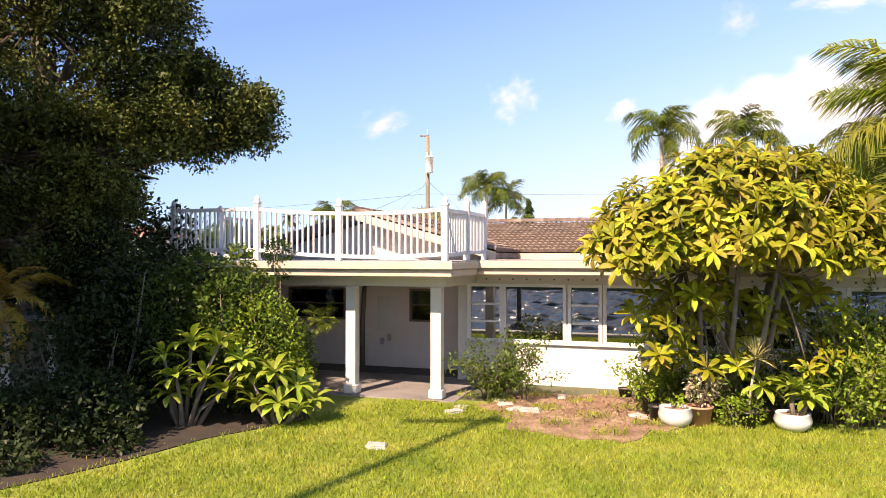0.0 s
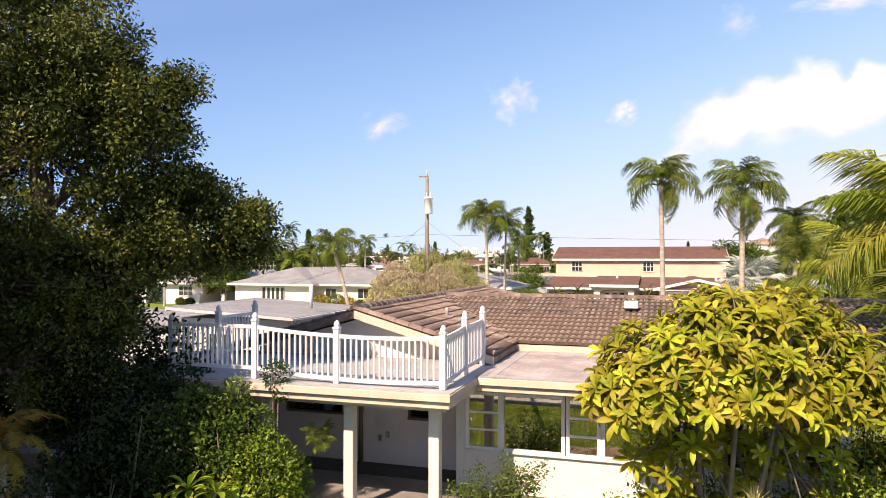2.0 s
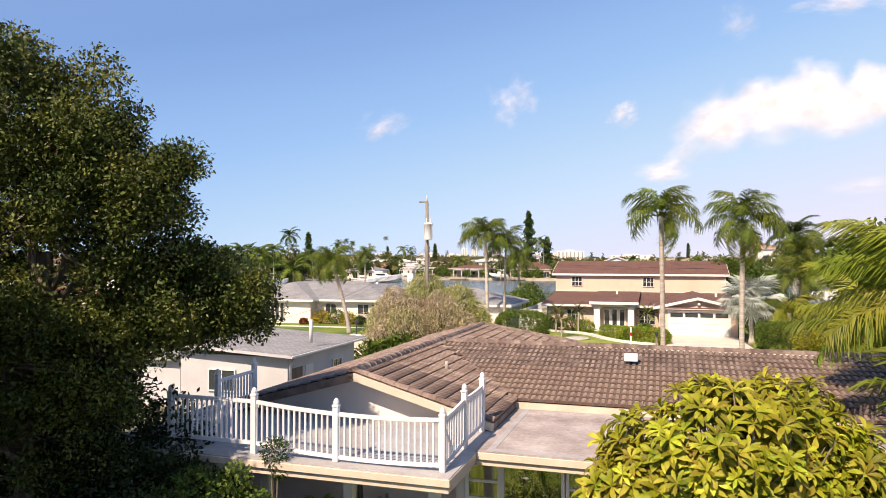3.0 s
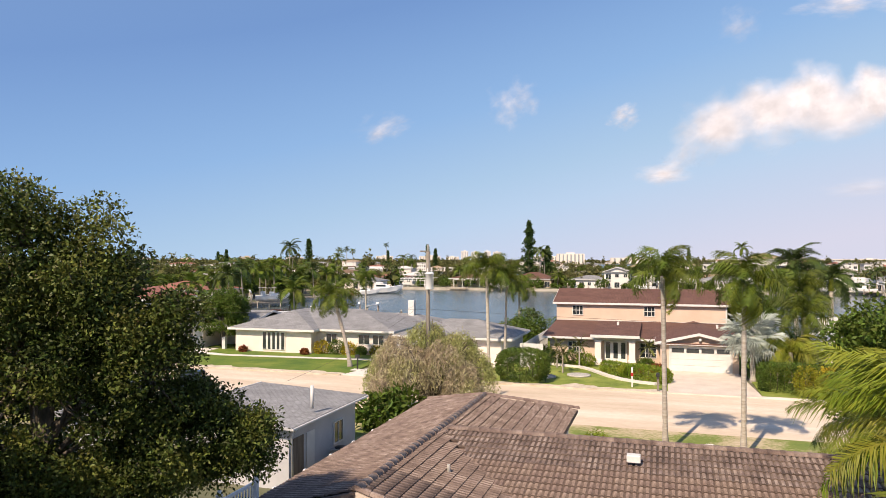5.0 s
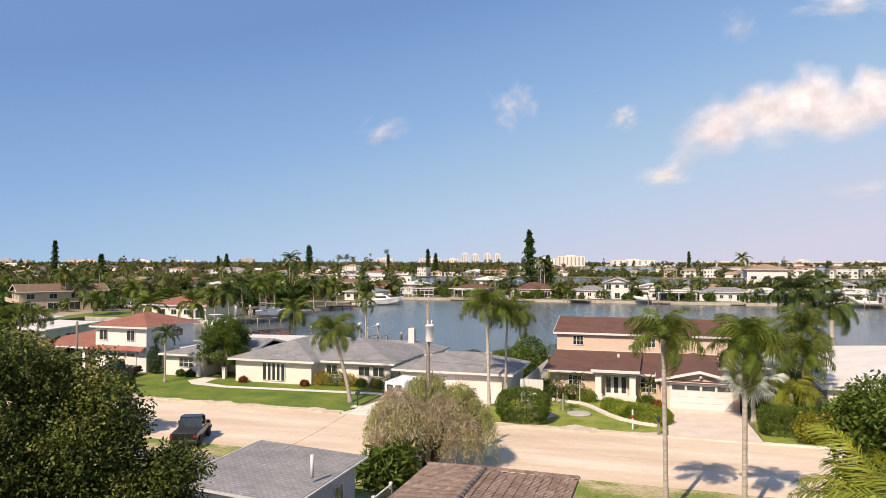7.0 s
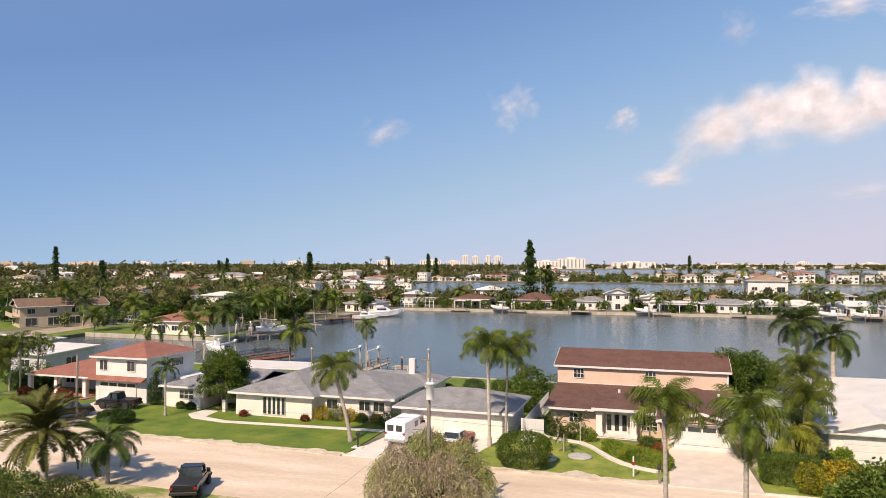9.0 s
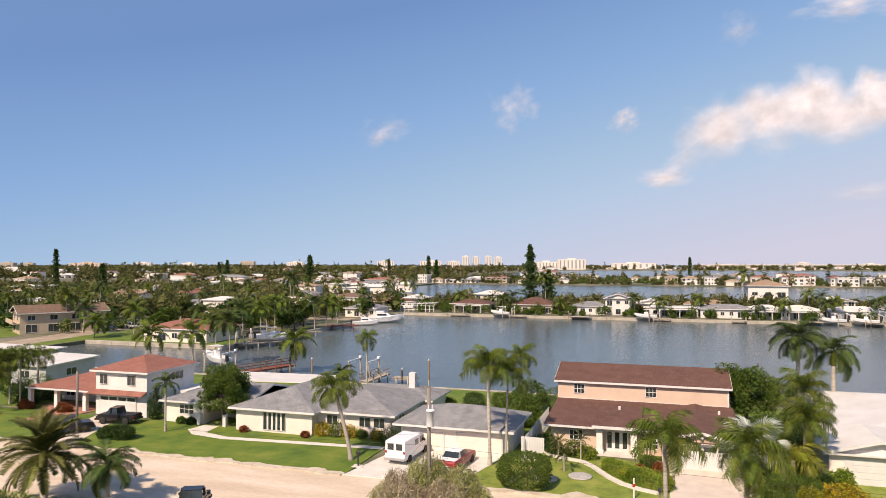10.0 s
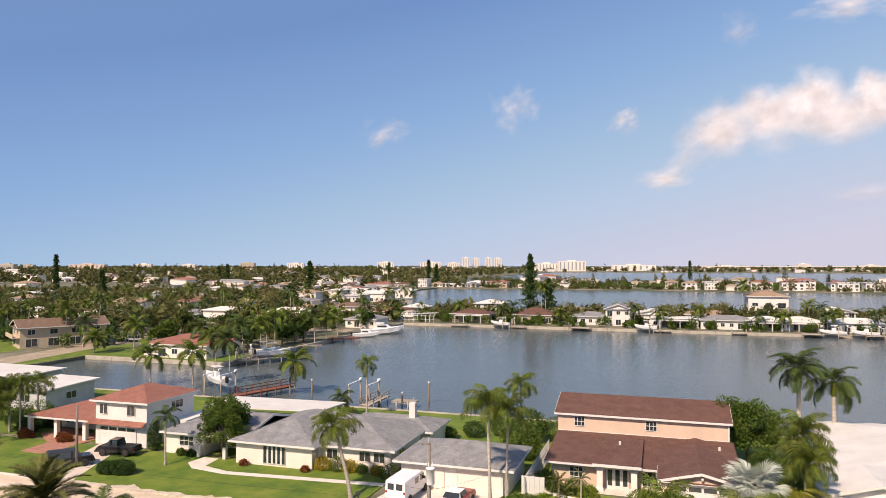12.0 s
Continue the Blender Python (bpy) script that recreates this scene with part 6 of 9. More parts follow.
# --- the grey-roofed neighbour beside the near house ---
grey = thing("grey_house", spot(0, 0), "low pale house with grey shingle roof", "house")
body(grey, -20.7, -15.25, 26.0, 32.6, 2.62, "stucco_grey")
part("roof", slope_solid([(-21.1, 25.5, 3.1), (-14.8, 25.5, 2.78), (-14.8, 33.1, 2.78), (-21.1, 33.1, 3.1)], 0.1), M["shingle_grey"], grey, "low-pitched grey shingle roof")
part("fascia", slope_solid([(-21.16, 25.5, 3.13), (-21.1, 25.5, 3.13), (-21.1, 33.1, 3.13), (-21.16, 33.1, 3.13)], 0.2), M["white"], grey)
part("fascia", slope_solid([(-21.1, 25.46, 3.11), (-14.8, 25.46, 2.79), (-14.8, 25.5, 2.79), (-21.1, 25.5, 3.11)], 0.12), M["stucco_grey"], grey)
part("gutter", boxes((-14.8, -14.72, 25.46, 33.1, 2.66, 2.76), bevel=0.015), M["white"], grey, "thin white gutter along the eave")
body(grey, -28, -21.2, 26.6, 31, 2.2, "stucco_grey")
part("flat_roof", slope_solid([(-28.6, 26.2, 2.35), (-21.25, 26.2, 2.35), (-21.25, 31.4, 2.5), (-28.6, 31.4, 2.5)], 0.16), M["shingle_grey"], grey)
part("door", boxes((-15.25, -15.2, 26.3, 27.2, 0, 2.1)), M["wood"], grey, "dark wooden side door")
part("door", boxes((-15.25, -15.21, 27.5, 28.2, 0.2, 2.1)), M["white"], grey, "white louvred side door")
win(grey, -15.23, 30.6, 0.9, 1.0, 1.1, "+x")
win(grey, -18.5, 25.98, 1.0, 1.4, 1.0)
part("downpipe", tube(bmesh.new(), [(-15.0, 25.9, 0), (-15.05, 25.9, 2.3), (-14.76, 25.75, 2.68)], 0.05, 8), M["white"], grey)
part("plumbing_vent", tube(bmesh.new(), [(-15.4, 28.3, 3.0), (-15.4, 28.3, 4.05)], [0.08, 0.08], 10), M["white"], grey)
ac = thing("air_conditioner", spot(-14.55, 29.6), "grey outdoor air conditioner beside the wall", "appliance")
part("case", boxes((-0.4, 0.4, -0.4, 0.4, 0.1, 0.95), bevel=0.02), M["steel"], ac)
part("fan_grille", lathe(bmesh.new(), [(0.32, 0.95), (0.32, 0.98), (0.1, 1.0)], 16), M["black"], ac)
fl = thing("boundary_fence", spot(0, 0), "white rail fence between the two lots", "fence")
for i in range(12):
    b = 8.7 + i * 2.2
    part("post", boxes((-13.46, -13.34, b - 0.06, b + 0.06, -0.1, 1.55), (-13.48, -13.32, b - 0.08, b + 0.08, 1.55, 1.62), bevel=0.01), M["vinyl"], fl)
for i in range(11):
    b = 8.7 + i * 2.2
    part("panel", boxes((-13.42, -13.38, b + 0.06, b + 2.14, 0.05, 1.3)), M["wood"], fl, "grey weathered board panel")
    part("rail", boxes((-13.44, -13.36, b + 0.06, b + 2.14, 1.45, 1.52), bevel=0.008), M["vinyl"], fl)

# --- weeping shrub, hedges, trees along the street ---
def weeping(m):
    t = thing("weeping_shrub", m, "large dry weeping shrub with drooping feathery branches", "shrub")
    r = np.random.default_rng(41)
    bm = bmesh.new()
    strands = []
    domes = ((0, 0, 5.9, 1.9), (-1.9, -0.3, 5.0, 1.6), (1.9, 0.2, 5.2, 1.6), (0.9, -1.3, 4.8, 1.5), (-0.9, -1.4, 4.5, 1.5), (-2.7, 0.5, 4.0, 1.2), (3.0, -0.3, 4.0, 1.2), (0.3, 1.6, 4.9, 1.6), (2.2, -1.3, 3.6, 1.2), (-2.3, -1.2, 3.5, 1.2))
    for i in range(1250):
        x, y, h, w = domes[i % len(domes)]
        a, rr = r.uniform(0, math.tau), r.uniform(0.05, 1) ** 0.6
        top = Vector((x + math.cos(a) * w * 0.6 * rr, y + math.sin(a) * w * 0.6 * rr, h - 0.9 * rr * rr + r.uniform(-0.5, 0.25)))
        end = top + Vector((math.cos(a) * r.uniform(0.3, 1.0), math.sin(a) * r.uniform(0.3, 1.0), -r.uniform(0.9, 2.8)))
        mid = top.lerp(end, 0.35) + Vector((math.cos(a) * 0.35, math.sin(a) * 0.35, 0.5))
        strands.append((top, mid, end))
        if i % 8 == 0:
            tube(bm, [Vector((math.cos(a) * 0.2, math.sin(a) * 0.2, -0.1)), Vector((top.x * 0.5, top.y * 0.5, top.z * 0.6)), top, mid], [0.06, 0.04, 0.02, 0.012], 4)
    part("trunk", bm, M["bark"], t)
    for name, mat, sel in (("foliage", "dry", lambda i: i % 10 in (1, 3, 4, 8, 9)), ("green_foliage", "dry_green", lambda i: i % 10 not in (1, 3, 4, 8, 9))):
        pts = []
        for i, (top, mid, end) in enumerate(strands):
            if sel(i):
                for k in range(46):
                    f = k / 45
                    p = top.lerp(mid, f).lerp(mid.lerp(end, f), f)
                    pts.append((p.x + r.normal(0, 0.08), p.y + r.normal(0, 0.08), max(0.15, p.z + r.normal(0, 0.08))))
        pts = np.array(pts)
        dn = np.zeros_like(pts)
        dn[:, 2] = -1.3
        under(new(name, leaves(name, pts, 0.24, M[mat], 0.14, 0.0, dn, seed=42)), t)


weeping(pose(-1.0, 43.4, 0))
shrub("banana_clump", spot(-15.5, 36.5), "clump of glossy broad leaves behind the house", [(0, 0, 1.0, 1.4, 1.2, 1.0), (0.8, 1.2, 1.2, 1.2, 1, 1.2), (-0.5, 2.0, 0.9, 1.2, 1, 0.9)], 1500, 0.55, M["leaf_mid"], 44, aspect=0.3)
for i, (x, y, h) in enumerate(((-27.4, 44.2, 3.2), (-23.6, 43.4, 2.9), (-20.6, 42.2, 2.4), (-30.5, 45.5, 3.3))):
    shrub("verge_shrub", pose(x, y, 0), "loose olive-green shrub on the street verge", [(0, 0, h * 0.5, 1.7, 1.4, h * 0.55), (0.9, 0.3, h * 0.4, 1.2, 1.1, h * 0.45), (-0.8, -0.3, h * 0.45, 1.1, 1.1, h * 0.5)], 5000, 0.16, M["leaf_oak" if i % 2 else "leaf_mid"], 480 + i, "shrubs on the verge")
hedge(spot(-10.9, 54.9, 0.05), "large rounded clipped green hedge by the kerb", 4.2, 3.8, 2.6, 11000, 0.14, M["leaf_mid"], 45, limit=1.08)
hedge(spot(-4.0, 60.4, 0.05, -55), "clipped low hedge along the curved border", 3.2, 1.3, 1.0, 4000, 0.12, M["leaf_vine"], 47)
hedge(spot(-1.5, 58.1, 0.05, -35), "clipped low front hedge along the curved border", 4.2, 1.5, 1.15, 6000, 0.13, M["leaf_vine"], 46)
line = [(-11.0, 65.0), (-10.2, 64.2), (-9.1, 63.6), (-7.3, 63.0), (-6.3, 61.9), (-5.4, 60.4), (-4.5, 58.9), (-3.4, 57.6), (-2.1, 56.7), (-0.6, 56.1)]
solid("lawn_edging", slab([(a - 0.17, b - 0.17) for a, b in line] + [(a + 0.17, b + 0.17) for a, b in line[::-1]], 0, 0.2), M["kerb"], spot(0, 0, 0.05), "pale stone edging below the hedge", "edging", kind="structure")
hedge(spot(8.7, 56.6, 0.05), "clipped green hedge beside the driveway", 4.0, 2.4, 2.0, 9000, 0.13, M["leaf_mid"], 48)
shrub("yellow_shrub", spot(12.0, 56.2), "yellow-green loose shrub behind the hedge", [(0, 0, 1.0, 1.8, 1.2, 1.1)], 2500, 0.22, M["flower"], 49)
broad_tree("mango_tree", spot(-46.8, 65.6), "round dense dark green tree beside the path", 7.5, (0, 0, 3.5, 3.0, 2.7, 3.0), 90, 24000, 0.22, M["leaf_mid"], 0.18, 7, 50, (0.5, 0.9))
broad_tree("sea_grape_tree", spot(8.3, 80), "round dense tree behind the peach house", 8, (0, 0, 3.9, 3.3, 3.2, 3.5), 60, 13000, 0.28, M["leaf_mid"], 0.2, 7, 51, (0.7, 1.2))
shrub("garden_shrub", spot(-16.6, 79), "mixed green shrubs behind the fence", [(0, 0, 1.5, 2, 2, 1.6), (2.0, -4, 1.7, 1.6, 2, 1.8), (1.0, 3, 2, 2, 2, 2)], 6000, 0.28, M["leaf_mid"], 52)
for i, (a, b, s, mt) in enumerate(((-33.9, 64.4, 1.1, "flower"), (-32.2, 64.5, 1.2, "leaf_mid"), (-30.9, 64.5, 1.0, "flower"), (-29.6, 64.6, 0.7, "leaf_mid"), (-27.8, 64.4, 0.8, "flower"), (-26.2, 63.6, 1.2, "leaf_mid"), (-51.5, 64.4, 0.6, "leaf_mid"), (-50.2, 64.4, 0.6, "leaf_dark"), (-42.6, 63.2, 0.5, "redleaf"), (-35.3, 63.2, 0.5, "redleaf"))):
    shrub("garden_shrub", spot(a, b, 0.05), "rounded flowering shrub along the house wall" if mt == "flower" else "small reddish shrub along the house wall" if mt == "redleaf" else "small green shrub along the house wall", [(0, 0, s * 0.6, s * 0.9, s * 0.7, s * 0.7)], 900, 0.17, M[mt], 60 + i, "shrubs along the cream house")
shrub("cypress_shrub", spot(-55.9, 65.4), "tall narrow dark green conifer shrub", [(0, 0, 1.6, 0.8, 0.8, 1.7)], 2500, 0.16, M["leaf_dark"], 75)
shrub("hedge_bush", spot(-53.2, 57.0), "wide dark hedge beside the parked cars", [(0.4, 0, 0.7, 1.5, 1.0, 0.8), (-1.0, -0.3, 0.6, 1.2, 0.9, 0.7)], 9000, 0.15, M["leaf_dark"], 76)

def dead_fronds(t, top, rows):
    """Yellowed fronds hanging from a crown; rows of (bearing, tilt, size)."""
    for i, (ang, tilt, s) in enumerate(rows):
        shared("dead_frond", FR["queeny", i % 3], t, Matrix.Translation(top) @ pose(0, 0, 0, 0, 0, ang) @ pose(0, 0, 0, 0, tilt, 0) @ Matrix.Diagonal((s, s, s, 1)), "yellowed hanging frond")


dead_fronds(palm(pose(11.2, 34.9, 0), "tall queen palm beside the street", 9.0, "queen", 17, 0.8, 0.145, (-0.1, 0), 81, "street palms", low=-12, high=80), (-0.1, 0, 8.95), ((-10, 62, 0.75), (40, 58, 0.6)))
dead_fronds(palm(pose(14.75, 34.0, 0), "tall queen palm beside the street with dying fronds", 8.6, "queen", 17, 0.84, 0.15, (0.1, 0), 82, "street palms", low=-14, high=80), (0.1, 0, 8.55), ((-35, 66, 0.85), (-80, 72, 0.8), (150, 60, 0.7)))
palm(spot(-27.3, 57.3), "leaning queen palm on the green lawn", 6.4, "queen", 18, 1.05, 0.2, (-1.9, 0.3), 83)
palm(spot(-50.6, 60.8), "slim dark palm on the lawn", 5.2, "dark", 13, 0.65, 0.13, (0, 0), 84)
palm(spot(-14.9, 59.6), "tall queen palm beside the driveway", 8.7, "queen", 17, 1.05, 0.17, (-0.2, 0), 85, "driveway palms", low=-15, high=80)
palm(spot(-13.9, 61.6), "slimmer queen palm beside the driveway", 7.8, "queen", 14, 0.95, 0.12, (0.2, 0), 86, "driveway palms", low=-15, high=80)
palm(spot(-17.1, 84), "palm by the seawall with arching fronds", 6.5, "queen", 13, 0.9, 0.16, (0, 0), 87)
palm(spot(9.4, 60.0), "low palm beside the driveway with yellowing fronds", 2.6, "queeny", 18, 0.95, 0.2, (0, 0), 89)
palm(spot(6.7, 60.3), "silver fan palm beside the garage", 3.7, "silver", 38, 1.2, 0.22, (0, 0), 90, low=-40)
palm(spot(10.4, 62), "feathery palm clump behind the hedge", 5.2, "queen", 20, 1.0, 0.14, (0.3, 0), 91)
palm(spot(11.2, 64.5), "feathery palm clump behind the hedge", 7.2, "queen", 20, 1.0, 0.14, (-0.3, 0), 92)
palm(spot(14.4, 88), "royal palm beside the lagoon", 7.8, "dark", 20, 1.3, 0.28, (0, 0), 93, "royal palms", shaft="frond_yellow")
palm(spot(18.3, 89.5), "royal palm beside the lagoon", 6.2, "dark", 19, 1.2, 0.3, (0, 0), 94, "royal palms", shaft="frond_yellow")
palm(spot(-44.4, 40.2), "date palm with stiff arching fronds", 3.7, "date", 64, 1.32, 0.3, (0, 0), 95, low=-45)
palm(spot(-39.4, 41.2), "dark palm beside the street", 3.0, "dark", 26, 0.85, 0.16, (0, 0), 96)
palm(spot(-39.8, 88.5), "tall thin palm by the dock", 7.4, "queen", 12, 0.75, 0.14, (0, 0), 97)
palm(spot(-43.2, 87.5), "low feathery palm by the dock", 2.6, "dark", 14, 0.75, 0.14, (0, 0), 98)
for i, (a, b, h) in enumerate(((-9.3, 62.6, 1.8), (-7.4, 63.4, 2.0), (-8.4, 59.8, 1.6), (-11.0, 58.4, 0.9), (-1.4, 64.2, 1.9))):
    palm(spot(a, b), "small garden palm before the peach house", h, "date", 13, 0.42, 0.08, (0, 0), 100 + i, "garden palms")
for i, (a, b, h) in enumerate(((-77.8, 63.5, 5.6), (-76.4, 65.6, 6.2), (-79.2, 66.5, 6.0), (-76.2, 62.0, 4.6), (-80, 64, 5.2), (-78.5, 70, 5.6))):
    palm(spot(a, b), "palm in a front garden clump", h, "queen", 15, 0.85, 0.13, (0, 0), 110 + i, "corner garden palms")
for a, b in ((-6.9, 58.7), (-9.6, 57.2)):
    ring = thing("tree_ring", spot(a, b, 0.09), "white stone ring round a small palm", "edging", "stone rings")
    part("edging", lathe(bmesh.new(), [(1.0, 0), (1.0, 0.1), (0.85, 0.12), (0.2, 0.06)], 22), M["stone"], ring)

for i, (a, b, sz, mt) in enumerate(((-81, 63, 1.6, "leaf_dark"), (-79.5, 68, 1.7, "leaf_mid"), (-77.5, 70, 1.5, "leaf_dark"), (-76.0, 60.8, 0.8, "redleaf"), (-84, 71, 2.2, "leaf_dark"), (-81, 72.5, 2.0, "leaf_mid"), (-77.2, 67.0, 1.1, "leaf_dark"), (-75.0, 65.0, 0.8, "redleaf"), (-68.8, 64.8, 0.8, "redleaf"), (-84, 60.5, 0.8, "flower"))):
    shrub("corner_shrub", spot(a, b), "dense shrub in the corner house's front garden", [(0, 0, sz * 0.7, sz, sz * 0.8, sz * 0.8), (sz * 0.7, 0.3, sz * 0.5, sz * 0.7, sz * 0.6, sz * 0.6)], 2400, 0.19, M[mt], 400 + i, "corner garden shrubs")
for i, (a, b, sz, mt) in enumerate(((-9.9, 64.6, 0.9, "leaf_dark"), (-8.2, 65.2, 1.0, "leaf_mid"), (-6.9, 64.2, 0.9, "leaf_vine"), (-1.6, 63.2, 0.8, "leaf_mid"), (-0.6, 62.0, 0.6, "redleaf"), (-11.2, 66.5, 1.1, "leaf_mid"), (-10.6, 61.6, 0.6, "leaf_vine"), (-2.2, 61.4, 0.5, "redleaf"))):
    shrub("porch_shrub", spot(a, b, 0.05), "garden shrub before the peach house", [(0, 0, sz * 0.6, sz, sz * 0.8, sz * 0.8)], 1500, 0.15, M[mt], 420 + i, "shrubs before the peach house")
for i, (a, b, sz, mt) in enumerate(((-25.4, 80.5, 1.0, "leaf_mid"), (-22.6, 82.5, 1.3, "leaf_dark"), (-19.6, 84.2, 1.2, "leaf_mid"), (-27.4, 83.0, 0.8, "leaf_vine"), (-12.6, 84, 1.9, "leaf_mid"))):
    shrub("rear_shrub", spot(a, b, 0.05), "rounded green shrub on the rear lawn", [(0, 0, sz * 0.7, sz * 1.1, sz, sz * 0.8)], 2000, 0.18, M[mt], 440 + i, "shrubs on the rear lawn")
for i, (a, b, sz, mt) in enumerate(((8.4, 60.5, 1.3, "leaf_dark"), (9.6, 63.0, 1.6, "leaf_mid"), (8.2, 66.0, 1.4, "leaf_dark"), (10.6, 67.0, 1.8, "leaf_dark"), (9.0, 70.5, 1.6, "leaf_mid"), (11.0, 72.5, 2.0, "leaf_dark"), (9.2, 76.0, 1.6, "leaf_mid"), (12.6, 60.0, 1.1, "leaf_vine"), (11.0, 58.6, 1.0, "leaf_dark"))):
    shrub("border_shrub", spot(a, b, 0.05), "dense green shrub between the two houses", [(0, 0, sz * 0.8, sz, sz, sz), (0.5, 0.6, sz * 1.2, sz * 0.6, sz * 0.6, sz * 0.6)], 2600, 0.19, M[mt], 460 + i, "shrubs between the houses")
# sand washed over the kerb and the lawn's edge
q = random.Random(55)
for a0, a1 in ((-58.5, -26.2), (-15.8, -0.2)):
    n = int((a1 - a0) / 0.5)
    edge = [(a0 + (a1 - a0) * i / n, 53.55 + 0.22 * math.sin(i * 0.9) * math.sin(i * 0.23 + 1) + q.uniform(0, 0.3) + (0.8 if math.sin(i * 0.31 + 2) > 0.75 else 0) * q.random()) for i in range(n + 1)]
    solid("sand_edge", slab([(a0, 52.9)] + [(x, 52.9 - 0.25 * math.sin(x * 1.3) * math.sin(x * 0.37)) for x, _ in edge[1:-1:2]] + [(a1, 52.9)] + edge[::-1], 0.0, 0.145), M["sand"], spot(0, 0), "loose pale sand along the kerb", "sand", kind="structure")

# --- pole, mailbox, sign ---
pole = thing("utility_pole", pose(-0.95, 42.6, 0), "wooden utility pole with a grey transformer", "utility pole")
part("pole", tube(bmesh.new(), [(0, 0, -0.3), (0, 0, 10.3)], [0.15, 0.11], 10), M["pole_wood"], pole)
drum = part("transformer", lathe(bmesh.new(), [(0.0, 7.98), (0.24, 8.0), (0.25, 8.03), (0.25, 8.92), (0.275, 8.93), (0.275, 9.0), (0.24, 9.02), (0.0, 9.06)], 18), M["alu"], pole, "pale grey transformer drum")
drum.matrix_local = Matrix.Translation((0.1, -0.36, 0))
part("bracket", boxes((0.02, 0.18, -0.16, -0.08, 8.2, 8.26), (0.02, 0.18, -0.16, -0.08, 8.75, 8.81)), M["alu"], pole)
for x in (-0.12, 0.12):
    part("bushing", lathe(bmesh.new(), [(0.035, 9.0), (0.05, 9.06), (0.03, 9.1), (0.05, 9.15), (0.03, 9.2), (0.045, 9.24), (0.015, 9.32)], 10), M["white"], drum).matrix_local = Matrix.Translation((x, 0, 0))
part("insulator", tube(bmesh.new(), [(0, 0, 10.2), (0, 0, 10.75)], [0.05, 0.03], 8), M["stone"], pole)
part("crossbar", boxes((-0.5, 0.1, -0.05, 0.05, 10.3, 10.38)), M["pole_wood"], pole)


def wire(p, q, sag, r=0.008):
    p, q = Vector(p), Vector(q)
    pts = [p.lerp(q, i / 14) - Vector((0, 0, sag * 4 * (i / 14) * (1 - i / 14))) for i in range(15)]
    w = solid("power_line", tube(bmesh.new(), pts, r, 4), M["black"], None, "thin black overhead power line", "cable", "power lines")


for p, q, s in (((-0.95, 42.6, 6.75), (60, 24.0, 6.4), 0.5), ((-0.95, 42.6, 7.55), (-9.3, 65.0, 3.0), 0.5), ((-0.95, 42.6, 7.55), (8.0, 66.0, 3.6), 0.6), ((-0.95, 42.6, 7.35), (-7.5, 33.0, 4.0), 0.4), ((-0.95, 42.6, 6.75), (-64, 68, 6.0), 0.7)):
    wire(p, q, s)
p2 = thing("utility_pole", spot(-58.8, 57.2), "plain grey wooden utility pole by the hedge", "utility pole")
part("pole", tube(bmesh.new(), [(0, 0, -0.3), (0, 0, 6.6)], [0.15, 0.12], 10), M["pole_wood"], p2)
mb = thing("mailbox", spot(-25.8, 55.6, 0.1), "black mailbox on a post at the lawn's corner", "mailbox")
part("post", boxes((-0.05, 0.05, -0.05, 0.05, 0, 1.05)), M["black"], mb)
part("box", boxes((-0.2, 0.2, -0.12, 0.12, 1.05, 1.35), bevel=0.05), M["black"], mb)
part("base", boxes((-0.5, 0.5, -0.4, 0.4, 0, 0.06), bevel=0.02), M["kerb"], mb)
mb = thing("mailbox", pose(15.8, 50.9, 0.05, 0, 0, -17.8), "dark mailbox on a grey post beside the driveway", "mailbox")
part("post", boxes((-0.07, 0.07, -0.07, 0.07, 0, 1.15), bevel=0.01), M["pole_wood"], mb)
part("box", boxes((-0.13, 0.13, -0.3, 0.25, 1.15, 1.42), bevel=0.06), M["black"], mb)
bath = thing("bird_bath", pose(12.85, 33.3, 0), "white stone bird bath on the roadside lawn", "bird bath")
part("pedestal", lathe(bmesh.new(), [(0.2, -0.02), (0.2, 0.06), (0.12, 0.1), (0.08, 0.3), (0.11, 0.45), (0.08, 0.6), (0.14, 0.7)], 16), M["white"], bath)
part("bowl", lathe(bmesh.new(), [(0.0, 0.69), (0.14, 0.69), (0.3, 0.76), (0.36, 0.85), (0.34, 0.86), (0.27, 0.79), (0.0, 0.76)], 20), M["white"], bath)
sg = thing("sign_post", spot(-2.4, 54.6, 0.1), "white post at the edge of the front lawn", "post")
part("post", boxes((-0.06, 0.06, -0.06, 0.06, 0, 1.5), bevel=0.01), M["white"], sg)
part("sign", boxes((-0.1, 0.1, -0.08, -0.06, 0.85, 1.1), bevel=0.005), M["lamp_red"], sg)

# ---------- vehicles ----------
def loft(bm, sections):
    """Skins a row of closed sections, each a list of points."""
    rings = [[bm.verts.new(p) for p in s] for s in sections]
    n = len(rings[0])
    for r0, r1 in zip(rings, rings[1:]):
        for i in range(n):
            bm.faces.new((r0[i], r0[(i + 1) % n], r1[(i + 1) % n], r1[i]))
    bm.faces.new(rings[0][::-1])
    bm.faces.new(rings[-1])
    bmesh.ops.recalc_face_normals(bm, faces=bm.faces)
    return bm


